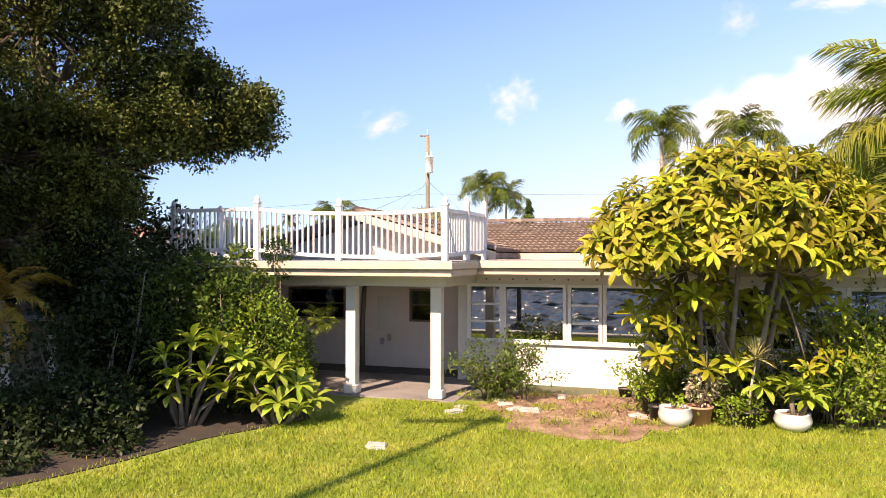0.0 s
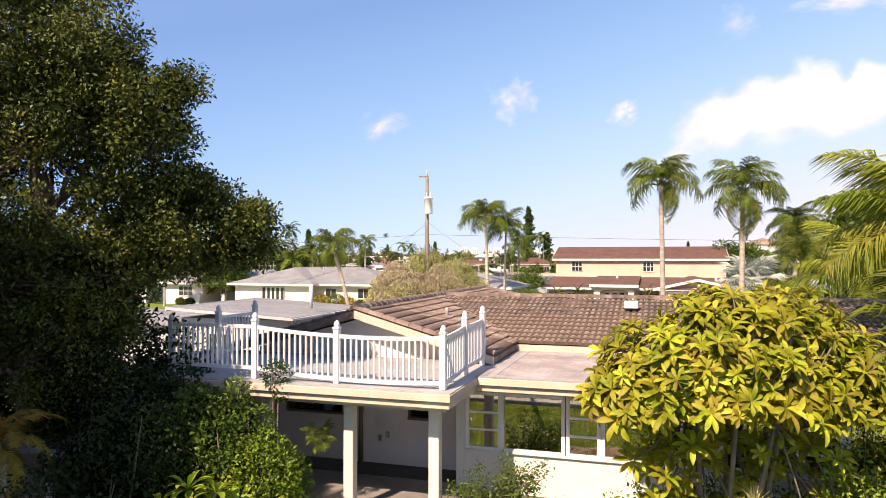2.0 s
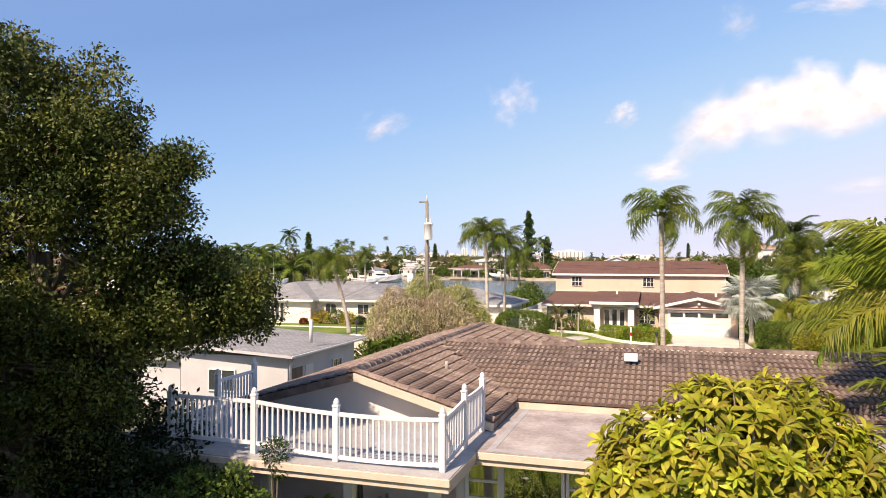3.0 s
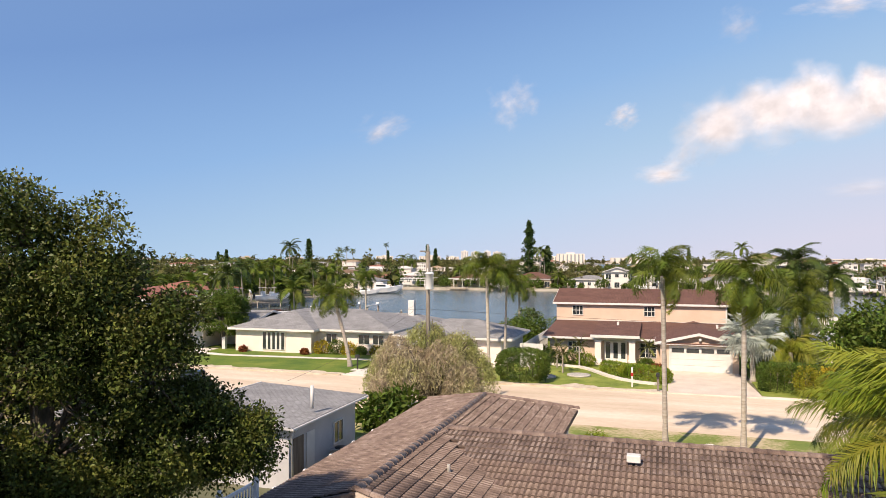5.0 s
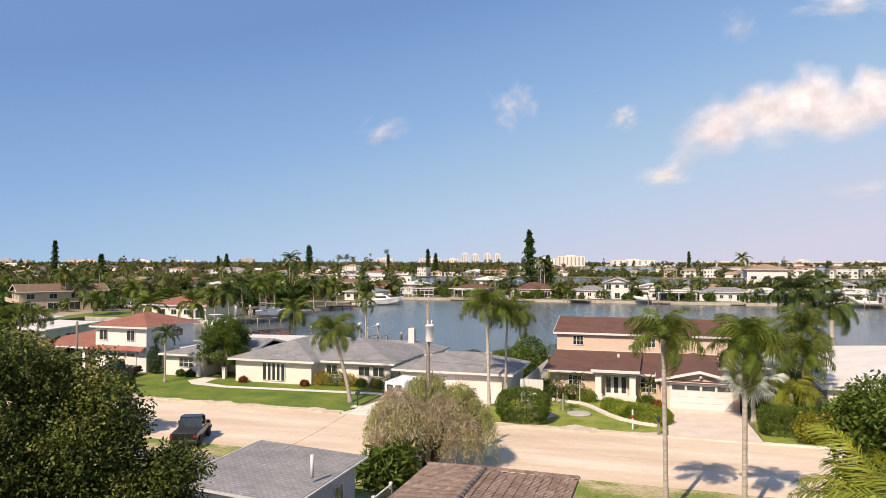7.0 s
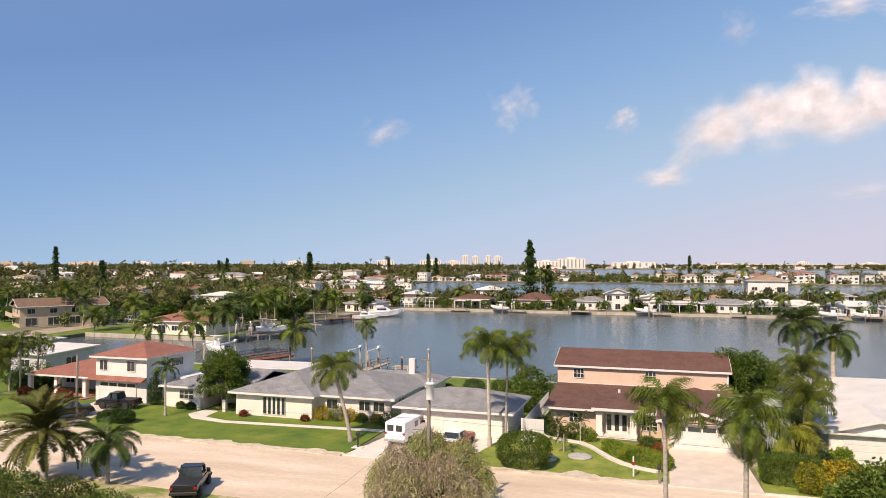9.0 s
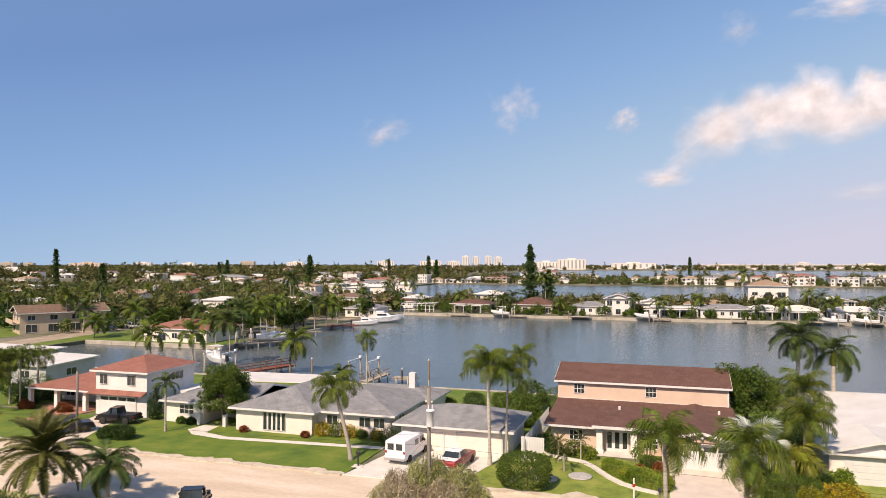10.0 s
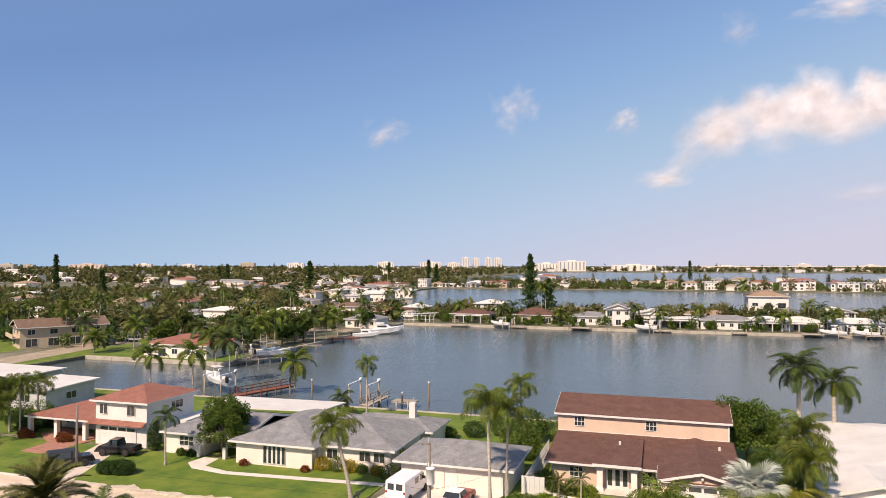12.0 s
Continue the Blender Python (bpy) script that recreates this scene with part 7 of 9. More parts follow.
def hull(rows, w, z0):
    """A car's body from rows (y, top height, half-width factor): flanks bulge out, the top edge turns in."""
    secs = []
    for y, zt, f in rows:
        h = w / 2 * f
        secs.append([(-h * 0.94, y, z0), (h * 0.94, y, z0), (h, y, z0 + (zt - z0) * 0.45), (h * 0.97, y, zt - 0.05), (h * 0.9, y, zt), (-h * 0.9, y, zt), (-h * 0.97, y, zt - 0.05), (-h, y, z0 + (zt - z0) * 0.45)])
    return loft(bmesh.new(), secs)


def cabin(rows, w):
    """Glass house: rows (y, z at the bottom, z at the top, width at the bottom, width at the top)."""
    return loft(bmesh.new(), [[(-b / 2, y, z0), (b / 2, y, z0), (t / 2, y2, z1), (-t / 2, y2, z1)] for y, y2, z0, z1, b, t in rows])


def wheel(parent, x, y, r=0.34, w=0.22, rim="steel"):
    t = part("wheel", lathe(bmesh.new(), [(r * 0.62, -w / 2), (r * 0.95, -w / 2), (r, -w * 0.3), (r, w * 0.3), (r * 0.95, w / 2), (r * 0.62, w / 2)], 18), M["rubber"], parent)
    t.matrix_local = Matrix.Translation((x, y, r)) @ pose(0, 0, 0, 0, 90, 0)
    part("rim", lathe(bmesh.new(), [(r * 0.6, -w * 0.45), (r * 0.6, w * 0.45), (r * 0.3, w * 0.3)], 14), M[rim], t)


def lights(parent, y, z, w, mat, name):
    for s in (-1, 1):
        part(name, boxes((s * w - 0.1, s * w + 0.1, y - 0.03, y + 0.03, z - 0.1, z + 0.1), bevel=0.015), M[mat], parent)


def plate_bar(parent, y, z):
    part("number_plate", boxes((-0.26, 0.26, y - 0.01, y + 0.01, z, z + 0.14), bevel=0.004), M["white"], parent)


van = thing("white_van", spot(-22.9, 57.0, 0.11, -4), "white full-size delivery van parked on the driveway", "van", "parked vehicles")
part("body", hull([(0, 1.35, 0.97), (0.08, 2.08, 0.985), (0.6, 2.1, 1.0), (3.6, 2.1, 1.0), (4.2, 1.9, 0.98), (4.55, 1.25, 0.97), (5.2, 1.1, 0.94), (5.4, 0.85, 0.88)], 2.0, 0.38), M["car_white"], van)
for s in (-1, 1):
    part("rear_window", boxes((s * 0.42 - 0.3, s * 0.42 + 0.3, -0.03, 0.01, 1.3, 1.85), bevel=0.01), M["glass_dark"], van)
    part("side_window", boxes((s * 0.985 - 0.02, s * 0.985 + 0.02, 3.3, 4.1, 1.3, 1.85)), M["glass_dark"], van)
    part("side_window", boxes((s * 0.985 - 0.02, s * 0.985 + 0.02, 2.2, 2.9, 1.3, 1.8)), M["glass_dark"], van)
    part("mirror", boxes((s * 1.1 - 0.08, s * 1.1 + 0.08, 4.0, 4.12, 1.3, 1.55), bevel=0.02), M["black"], van)
bm = slope_solid([(-0.82, 4.62, 1.28), (0.82, 4.62, 1.28), (0.75, 4.22, 1.88), (-0.75, 4.22, 1.88)], 0.03)
part("windscreen", bm, M["glass_dark"], van)
part("bumper", boxes((-0.98, 0.98, -0.14, 0.06, 0.4, 0.62), bevel=0.03), M["steel"], van)
part("bumper", boxes((-0.9, 0.9, 5.35, 5.5, 0.4, 0.62), bevel=0.03), M["steel"], van)
lights(van, 0.0, 1.1, 0.88, "lamp_red", "tail_light")
plate_bar(van, -0.02, 0.75)
for x in (-0.9, 0.9):
    for y in (1.1, 4.6):
        wheel(van, x, y, 0.36, 0.24)

car = thing("red_car", spot(-17.9, 56.1, 0.11, -6), "red and white sedan parked on the driveway", "car", "parked vehicles")
part("body", hull([(0, 0.8, 0.94), (0.1, 0.98, 0.97), (1.2, 1.02, 1.0), (3.4, 1.0, 1.0), (4.7, 0.9, 0.97), (5.0, 0.7, 0.92)], 1.85, 0.28), M["car_red"], car)
part("boot_lid", boxes((-0.8, 0.8, 0.15, 1.25, 1.0, 1.06), bevel=0.03), M["car_white"], car, "white boot lid")
part("cabin", cabin([(0.95, 1.5, 1.0, 1.48, 1.6, 1.25), (3.4, 2.7, 1.0, 1.48, 1.6, 1.25)], 1.6), M["glass_dark"], car)
part("roof", boxes((-0.66, 0.66, 1.4, 2.75, 1.46, 1.5), bevel=0.03), M["car_white"], car, "white vinyl roof")
for s in (-1, 1):
    part("rear_pillar", slope_solid([(s * 0.8, 0.95, 1.02), (s * 0.8, 1.5, 1.02), (s * 0.64, 1.65, 1.48), (s * 0.64, 1.45, 1.48)], 0.02), M["car_white"], car)
lights(car, 0.0, 0.75, 0.7, "lamp_red", "tail_light")
plate_bar(car, -0.02, 0.5)
part("bumper", boxes((-0.9, 0.9, -0.12, 0.04, 0.35, 0.55), bevel=0.03), M["chrome"], car)
for x in (-0.82, 0.82):
    for y in (0.95, 4.0):
        wheel(car, x, y)


def suv(m, label, paint, roofmat, box_bed=False, name="suv", spare=False):
    v = thing(name, m, label, "car", "parked vehicles")
    part("body", hull([(0, 0.95, 0.95), (0.1, 1.05, 1.0), (3.0, 1.08, 1.0), (4.2, 1.05, 0.98), (4.5, 0.8, 0.92)], 1.85, 0.42), M[paint], v)
    y0 = 1.9 if box_bed else 0.08
    part("cabin", cabin([(y0, y0 + 0.12, 1.05, 1.72, 1.7, 1.45), (3.4, 2.9, 1.05, 1.72, 1.7, 1.45)], 1.7), M["glass_dark"], v)
    part("roof", boxes((-0.74, 0.74, y0 + 0.1, 2.95, 1.7, 1.77), bevel=0.03), M[roofmat], v)
    for s in (-1, 1):
        for y in ((y0 + 0.1, 2.3) if not box_bed else (2.6,)):
            part("pillar", boxes((s * 0.8 - 0.05, s * 0.8 + 0.05, y, y + 0.14, 1.05, 1.72)), M[paint], v)
    if spare:
        p = part("spare_wheel", lathe(bmesh.new(), [(0.22, -0.1), (0.36, -0.1), (0.36, 0.1), (0.2, 0.12)], 16), M["rubber"], v)
        p.matrix_local = Matrix.Translation((0.1, -0.12, 1.0)) @ pose(0, 0, 0, 90, 0, 0)
    part("bumper", boxes((-0.92, 0.92, -0.15, 0.05, 0.42, 0.62), bevel=0.03), M["black"], v)
    part("bumper", boxes((-0.92, 0.92, 4.42, 4.6, 0.42, 0.62), bevel=0.03), M["black"], v)
    lights(v, -0.01, 0.85, 0.8, "lamp_red", "tail_light")
    for x in (-0.85, 0.85):
        for y in (0.9, 3.6):
            wheel(v, x, y, 0.38, 0.26)
    return v


truck = suv(pose(-17.86, 47.42, 0.03, 0, 0, 6), "black pickup truck with a black covered bed on the sandy street", "car_black", "car_black", True, "pickup_truck")
part("bed_cover", boxes((-0.82, 0.82, 0.02, 1.85, 1.0, 1.08), bevel=0.02), M["black"], truck, "flat black bed cover")
for s in (-1, 1):
    part("mirror", boxes((s * 1.0 - 0.12, s * 1.0 + 0.12, 2.9, 3.05, 1.1, 1.32), bevel=0.03), M["black"], truck)
suv(spot(-61.2, 55.5, 0.11, -38), "dark grey off-road car with a black top and spare wheel", "car_black", "black", spare=True)
suv(spot(-56.1, 62.9, 0.11, 100), "black pickup truck parked before the garage", "car_black", "car_black", True, "pickup_truck")
for i, (x, y, r, p) in enumerate(((-84, 187, 40, "car_white"), (-88, 196, 20, "car_silver"), (-80, 205, 70, "car_white"), (-92, 208, 10, "car_black"), (-100, 220, 30, "car_silver"))):
    suv(pose(x, y, 0.05, 0, 0, r), "parked car on the street of the peninsula", p, p)

# ---------- docks, pilings, boats ----------
def piling(m, h, label="weathered wooden piling standing in the water", white=True):
    t = thing("piling", m, label, "piling", "pilings")
    part("pole", tube(bmesh.new(), [(0, 0, -2.5), (0.03, 0, h)], [0.17, 0.15], 9), M["wood"], t)
    if white:
        part("cap", lathe(bmesh.new(), [(0.18, h), (0.17, h + 0.1), (0.02, h + 0.28)], 9), M["white"], t)


def dock(m, w, length, label, mat="dock", rails=False):
    """A plank pier running along +y."""
    t = thing("dock", m, label, "dock", "docks")
    plank = mesh_of("plank", boxes((-w / 2, w / 2, -0.12, 0.12, -0.05, 0.0), bevel=0.01), M[mat])
    for i in range(int(length / 0.27)):
        shared("plank", plank, t, Matrix.Translation((0, 0.14 + i * 0.27, 0.35)))
    for s in (-1, 1):
        part("beam", boxes((s * (w / 2 - 0.15) - 0.06, s * (w / 2 - 0.15) + 0.06, 0, length, 0.1, 0.3)), M[mat], t)
        n = max(2, int(length / 2.6))
        for i in range(n):
            y = length * (i + 0.5) / n
            part("post", tube(bmesh.new(), [(s * (w / 2 + 0.08), y, -2.2), (s * (w / 2 + 0.08), y, 1.3 if rails else 0.6)], 0.11, 7), M[mat], t)
        if rails:
            part("rail", boxes((s * (w / 2 + 0.08) - 0.05, s * (w / 2 + 0.08) + 0.05, 0, length, 1.2, 1.3), (s * (w / 2 + 0.08) - 0.04, s * (w / 2 + 0.08) + 0.04, 0, length, 0.75, 0.83)), M[mat], t)
    return t


def boat_lift(m, label="boat lift with white posts and beams"):
    t = thing("boat_lift", m, label, "boat lift", "boat lifts")
    for x in (-1.6, 1.6):
        for y in (0, 4.2):
            part("post", tube(bmesh.new(), [(x, y, -2.2), (x, y, 2.6)], 0.15, 8), M["dock"], t)
        part("beam", boxes((x - 0.1, x + 0.1, -0.3, 4.5, 2.55, 2.75), bevel=0.01), M["alu"], t)
        part("motor", boxes((x - 0.2, x + 0.2, 3.9, 4.5, 2.75, 3.05), bevel=0.03), M["alu"], t)
    return t


def boat(m, L, label, cab=True, tower_=False, lift=0.0, group="boats"):
    t = thing("boat", m, label, "boat", group)
    B = L * 0.3
    secs = []
    for f, wd, dk, kl in ((0, 0.85, 0.75, 0.0), (0.3, 1.0, 0.8, -0.05), (0.6, 0.92, 0.95, 0.0), (0.85, 0.5, 1.15, 0.25), (1.0, 0.04, 1.3, 0.9)):
        y, h = f * L, B / 2 * wd
        secs.append([(0, y, kl * L / 6 - 0.1), (h * 0.75, y, kl * L / 6 + 0.25 * L / 6), (h, y, dk * L / 6), (h * 0.9, y, dk * L / 6 + 0.05), (-h * 0.9, y, dk * L / 6 + 0.05), (-h, y, dk * L / 6), (-h * 0.75, y, kl * L / 6 + 0.25 * L / 6)])
    part("hull", loft(bmesh.new(), secs), M["boat"], t)
    z = 0.85 * L / 6
    if cab:
        part("cabin", loft(bmesh.new(), [[(-B * 0.36, 0.28 * L, z), (B * 0.36, 0.28 * L, z), (B * 0.3, 0.3 * L, z + L * 0.11), (-B * 0.3, 0.3 * L, z + L * 0.11)], [(-B * 0.3, 0.72 * L, z + 0.1), (B * 0.3, 0.72 * L, z + 0.1), (B * 0.22, 0.58 * L, z + L * 0.1), (-B * 0.22, 0.58 * L, z + L * 0.1)]]), M["boat"], t)
        part("window", boxes((-B * 0.345, B * 0.345, 0.32 * L, 0.55 * L, z + L * 0.045, z + L * 0.085)), M["glass_dark"], t)
        part("flybridge", boxes((-B * 0.26, B * 0.26, 0.3 * L, 0.5 * L, z + L * 0.11, z + L * 0.15), bevel=0.05), M["boat"], t)
    else:
        part("console", boxes((-0.4, 0.4, 0.4 * L, 0.55 * L, z, z + 0.9), bevel=0.06), M["boat"], t)
        part("t_top", boxes((-0.8, 0.8, 0.32 * L, 0.6 * L, z + 1.7, z + 1.78), bevel=0.03), M["white"], t)
        for x in (-0.6, 0.6):
            part("support", tube(bmesh.new(), [(x, 0.45 * L, z), (x, 0.45 * L, z + 1.7)], 0.03, 6), M["steel"], t)
    if tower_:
        part("arch", tube(bmesh.new(), [(-B * 0.3, 0.3 * L, z + L * 0.1), (-B * 0.25, 0.22 * L, z + L * 0.25), (B * 0.25, 0.22 * L, z + L * 0.25), (B * 0.3, 0.3 * L, z + L * 0.1)], 0.06, 6), M["boat"], t)
    part("engine", boxes((-0.25, 0.25, -0.55, -0.05, z - 0.6, z + 0.45), bevel=0.08), M["black"], t)
    return t


dock(spot(-42.8, 94.2, 0), 1.6, 8.5, "white-railed wooden dock behind the cream house", "dock", True)
dock(spot(-40.2, 99.4, 0, -90), 2.2, 3.8, "dock platform with a bench", "dock")
boat_lift(spot(-45.2, 97.5))
dock(spot(-66.0, 95.0, 0, -20), 2.2, 12.0, "dark red wooden dock with rails", "redwood", True)
for a, b, h in ((-56.3, 103, 1.9), (-36.0, 104, 2.4), (-61, 104, 2.0), (28.5, 95.4, 2.6), (-37.2, 95.4, 2.2), (24, 96, 1.6), (-30, 225, 2), (-18, 226, 2), (-5, 226, 2)):
    piling(spot(a, b, -0.75), h + 0.75)
boat(spot(-70.2, 99.0, 0.9, 60), 8.0, "white centre-console boat raised on a lift", False)
boat_lift(spot(-72.5, 98.5, 0, 0))
dock(pose(-45.0, 150, 0, 0, 0, -50), 3.0, 11, "long wooden dock with lounge chairs", "dock")
boat(pose(-42.0, 154, 0.7, 0, 0, -70), 7.5, "white pontoon boat raised beside the dock", False)
boat(pose(-44.5, 157, 0.7, 0, 0, -70), 7.0, "white sport boat raised beside the dock", False)
boat_lift(pose(-44, 152, 0, 0, 0, 20))
dock(pose(-37.5, 177, 0, 0, 0, -80), 2.0, 6, "wooden dock at the peninsula", "dock")
dock(pose(-33.0, 194, 0, 0, 0, -80), 2.6, 9, "red-brown dock before the yachts", "redwood")
boat(pose(-25.0, 214.5, -0.75, 0, 0, -80), 12.5, "large white cabin cruiser moored at a dock", True, True)
boat(pose(-27.5, 206.5, -0.75, 0, 0, -85), 8.5, "white motor boat with an arch", True, True)
for px, w, L in ((805, 7, 4), (910, 5, 4), (1020, 6, 5), (1300, 4, 4), (1165, 5, 4), (1430, 5, 5), (1540, 5, 5)):
    t_ = (px - 784) / 1219
    y = 228 / (CA + t_ * -SA)
    dock(pose(t_ * y, y - 2, 0, 0, 0, TURN), w, L, "short wooden dock at the far seawall", "dock", px % 20 == 0)
for px in (895, 1155, 1548, 1490):
    t_ = (px - 784) / 1219
    y = 227 / (CA + t_ * -SA)
    boat_lift(pose(t_ * y, y, 0, 0, 0, TURN))
    boat(pose(t_ * y + 1, y + 0.5, 0.4, 0, 0, TURN + 80), 7, "white boat raised on a lift at the far seawall", False)

# ---------- the mast behind the camera whose shadow crosses the lawn ----------
mast = thing("tall_pole", pose(-7.0, 0.0, -0.75), "tall thin pole with a short cross arm standing in the water", "pole")
part("pole", tube(bmesh.new(), [(0, 0, -1.5), (0, 0, 15.4)], [0.11, 0.08], 8), M["wood"], mast)
part("cross_arm", boxes((-1.4, 0.3, -0.07, 0.07, 14.9, 15.05)), M["wood"], mast)

# ---------- across the lagoon ----------
def villa(x, y, w, d, h, roof="hip", rise=1.5, wall="stucco", top="shingle_tan", storeys=1, rz=0.0, label="", nwin=4, group="houses on the far shore", axis="x", porch=False, name="villa"):
    """A house on the far shore, its front to the water; x, y: the middle of its front."""
    t = thing(name, pose(x, y, 0, 0, 0, TURN + rz), label, "house", group)
    body(t, -w / 2, w / 2, 0, d, h, wall)
    if roof == "flat":
        part("roof", boxes((-w / 2 - 0.5, w / 2 + 0.5, -0.5, d + 0.5, h, h + 0.3), bevel=0.03), M[top], t)
    else:
        roof_on(t, -w / 2, w / 2, 0, d, h, rise, top, axis, roof == "hip", roof == "hip", 0.6)
        if roof == "gable" and axis == "y":
            gable_fill(t, -w / 2, w / 2, 0.0, h, rise, wall, "x")
    for s in range(storeys):
        for i in range(nwin):
            wx = -w / 2 + w * (i + 0.5) / nwin
            big = (i + s) % 3 == 1
            win(t, wx, -0.02, s * 2.9 + (0.25 if big else 0.9), w / nwin * (0.62 if big else 0.45), 1.9 if big else 1.2, nx=2)
    if porch:
        part("porch_roof", boxes((-w * 0.35, w * 0.35, -3.2, 0, h - 0.45, h - 0.25)), M["white"], t)
        for i in range(4):
            px = -w * 0.34 + w * 0.68 * i / 3
            part("column", boxes((px - 0.12, px + 0.12, -3.1, -2.86, 0, h - 0.45)), M["white"], t)
    return t


def on(px, b):
    t = (px - 784) / 1219
    y = b / (CA + t * -SA)
    return t * y, y


for px, b, w, kw in (
    (672, 244, 11, dict(d=9, h=3.0, top="shingle_red", label="low pale house with red shingle roof")),
    (730, 262, 9, dict(d=9, h=3.6, top="roof_white", label="low house with rounded white roof")),
    (829, 241, 14, dict(d=10, h=3.0, top="shingle_brown", wall="stucco_tan", label="tan ranch house with brown roof", porch=True)),
    (862, 262, 11, dict(d=9, h=5.6, top="roof_white", storeys=2, label="white two-storey house with white roof")),
    (940, 243, 14, dict(d=11, h=3.0, rise=2.4, top="shingle_brown", wall="stucco_tan", label="low house with steep brown hip roof", nwin=5)),
    (1005, 262, 13, dict(d=10, h=3.4, top="shingle_tan", wall="stucco_cream", label="cream house with tan roof")),
    (1042, 243, 13, dict(d=10, h=2.9, top="shingle_grey", label="white ranch house with grey roof", nwin=5)),
    (1091, 243, 8.5, dict(d=10, h=5.6, roof="gable", rise=1.8, axis="y", top="shingle_grey", storeys=2, label="white two-storey gabled house", nwin=3)),
    (1150, 250, 12, dict(d=10, h=3.6, roof="gable", axis="y", rise=1.6, top="roof_white", label="white gabled house with white roof", nwin=4)),
    (1190, 241, 15, dict(d=8, h=3.0, roof="flat", top="roof_white", label="white house with a flat roof and porch", porch=True, nwin=5)),
    (1255, 258, 17, dict(d=10, h=3.3, top="shingle_tan", label="pale house with tan tile roof")),
    (1283, 240, 16, dict(d=9, h=2.9, top="shingle_grey", label="long white house with grey roof", nwin=6)),
    (1356, 258, 12.5, dict(d=13, h=10.0, rise=2.2, top="shingle_tan", storeys=3, label="tall white villa with tan tile roof", nwin=3)),
    (1352, 240, 12, dict(d=9, h=2.9, top="roof_white", label="low white house with white roof", porch=True)),
    (1415, 241, 12, dict(d=9, h=2.9, top="roof_white", label="low white house with open porch", porch=True)),
    (1515, 240, 15, dict(d=9, h=2.9, top="roof_white", label="low white house beside the seawall", nwin=5)),
    (1480, 258, 10, dict(d=9, h=5.0, roof="gable", axis="y", top="roof_white", storeys=2, label="small white two-storey boathouse")),
    (1575, 250, 12, dict(d=9, h=3.2, top="shingle_grey", label="low white house at the water")),
):
    x, y = on(px, b)
    v = villa(x, y, w, **kw)
    if kw["h"] > 9:
        # a flat dark arch stands in for a shaded recess, with a balcony, on the front of the tall villa
        bm = boxes((-1.5, 1.5, -0.09, -0.05, 4.4, 6.6))
        lathe_rows = [(math.cos(math.pi * i / 10) * 1.5, 6.6 + math.sin(math.pi * i / 10) * 1.0) for i in range(11)]
        vs = [bm.verts.new((p, -0.09, z)) for p, z in lathe_rows]
        bm.faces.new(vs)
        part("arch_plate", bm, M["glass_dark"], v, "flat dark arch standing in for a shaded recess")
        part("balcony", boxes((-2.2, 2.2, -1.2, -0.05, 4.2, 4.4), (-2.2, 2.2, -1.2, -1.1, 4.4, 5.2), bevel=0.02), M["white"], v)

# the screened pool cage on the far shore
x, y = on(736, 236.5)
cage = thing("pool_cage", pose(x, y, 0, 0, 0, TURN), "white-framed screened pool enclosure by the seawall", "pool enclosure")
for i in range(9):
    px = -6.4 + 1.6 * i
    part("post", boxes((px - 0.07, px + 0.07, -0.07, 0.07, 0, 2.3)), M["alu"], cage)
    part("rafter", tube(bmesh.new(), [(px, 0, 2.3), (px, 0.8, 3.0), (px, 3.4, 3.4), (px, 6, 3.2)], 0.07, 4), M["alu"], cage)
for z in (0.9, 2.3):
    part("beam", boxes((-6.4, 6.4, -0.06, 0.06, z - 0.06, z + 0.06)), M["alu"], cage)
for yy, z in ((0.8, 3.0), (3.4, 3.4)):
    part("beam", boxes((-6.4, 6.4, yy - 0.06, yy + 0.06, z - 0.05, z + 0.07)), M["alu"], cage)

# more distant shores
for i, (px, b, w, h, st, wl, tp) in enumerate((
    (876, 590, 26, 6.0, 2, "stucco_tan", "shingle_red"), (1498, 582, 20, 8.5, 3, "stucco", "roof_white"), (1545, 582, 17, 8.5, 3, "stucco", "roof_white"), (1480, 590, 14, 8.0, 2, "stucco", "shingle_red"),
    (1400, 590, 22, 8.5, 3, "stucco_pink", "shingle_red"), (1345, 590, 22, 8.0, 2, "stucco_cream", "shingle_red"), (1305, 588, 14, 5.0, 2, "stucco", "shingle_grey"), (1255, 590, 13, 8, 3, "stucco", "roof_white"),
    (1220, 590, 20, 6.5, 2, "stucco", "shingle_tan"), (1185, 600, 14, 7.5, 2, "stucco_tan", "shingle_tan"), (1420, 600, 22, 9.5, 3, "stucco_pink", "shingle_red"), (800, 588, 22, 3.6, 1, "stucco", "roof_white"),
    (745, 580, 12, 9.0, 3, "stucco", "roof_white"), (770, 588, 16, 3.6, 1, "stucco_cream", "shingle_tan"), (830, 590, 14, 3.4, 1, "stucco", "shingle_grey"), (925, 588, 14, 3.6, 1, "stucco_cream", "shingle_tan"), (620, 300, 12, 7.5, 2, "stucco", "roof_white"), (690, 585, 15, 4.0, 1, "stucco", "roof_white"))):
    x, y = on(px, b)
    w, h = w * 0.72, h * 0.78
    villa(x, y, w, 12, h, "flat" if tp == "roof_white" else "hip", 2.0, wl, tp, st, 0, "pale far waterfront house" if st == 1 else "far two- or three-storey waterfront villa", 4, "villas on the far islands")

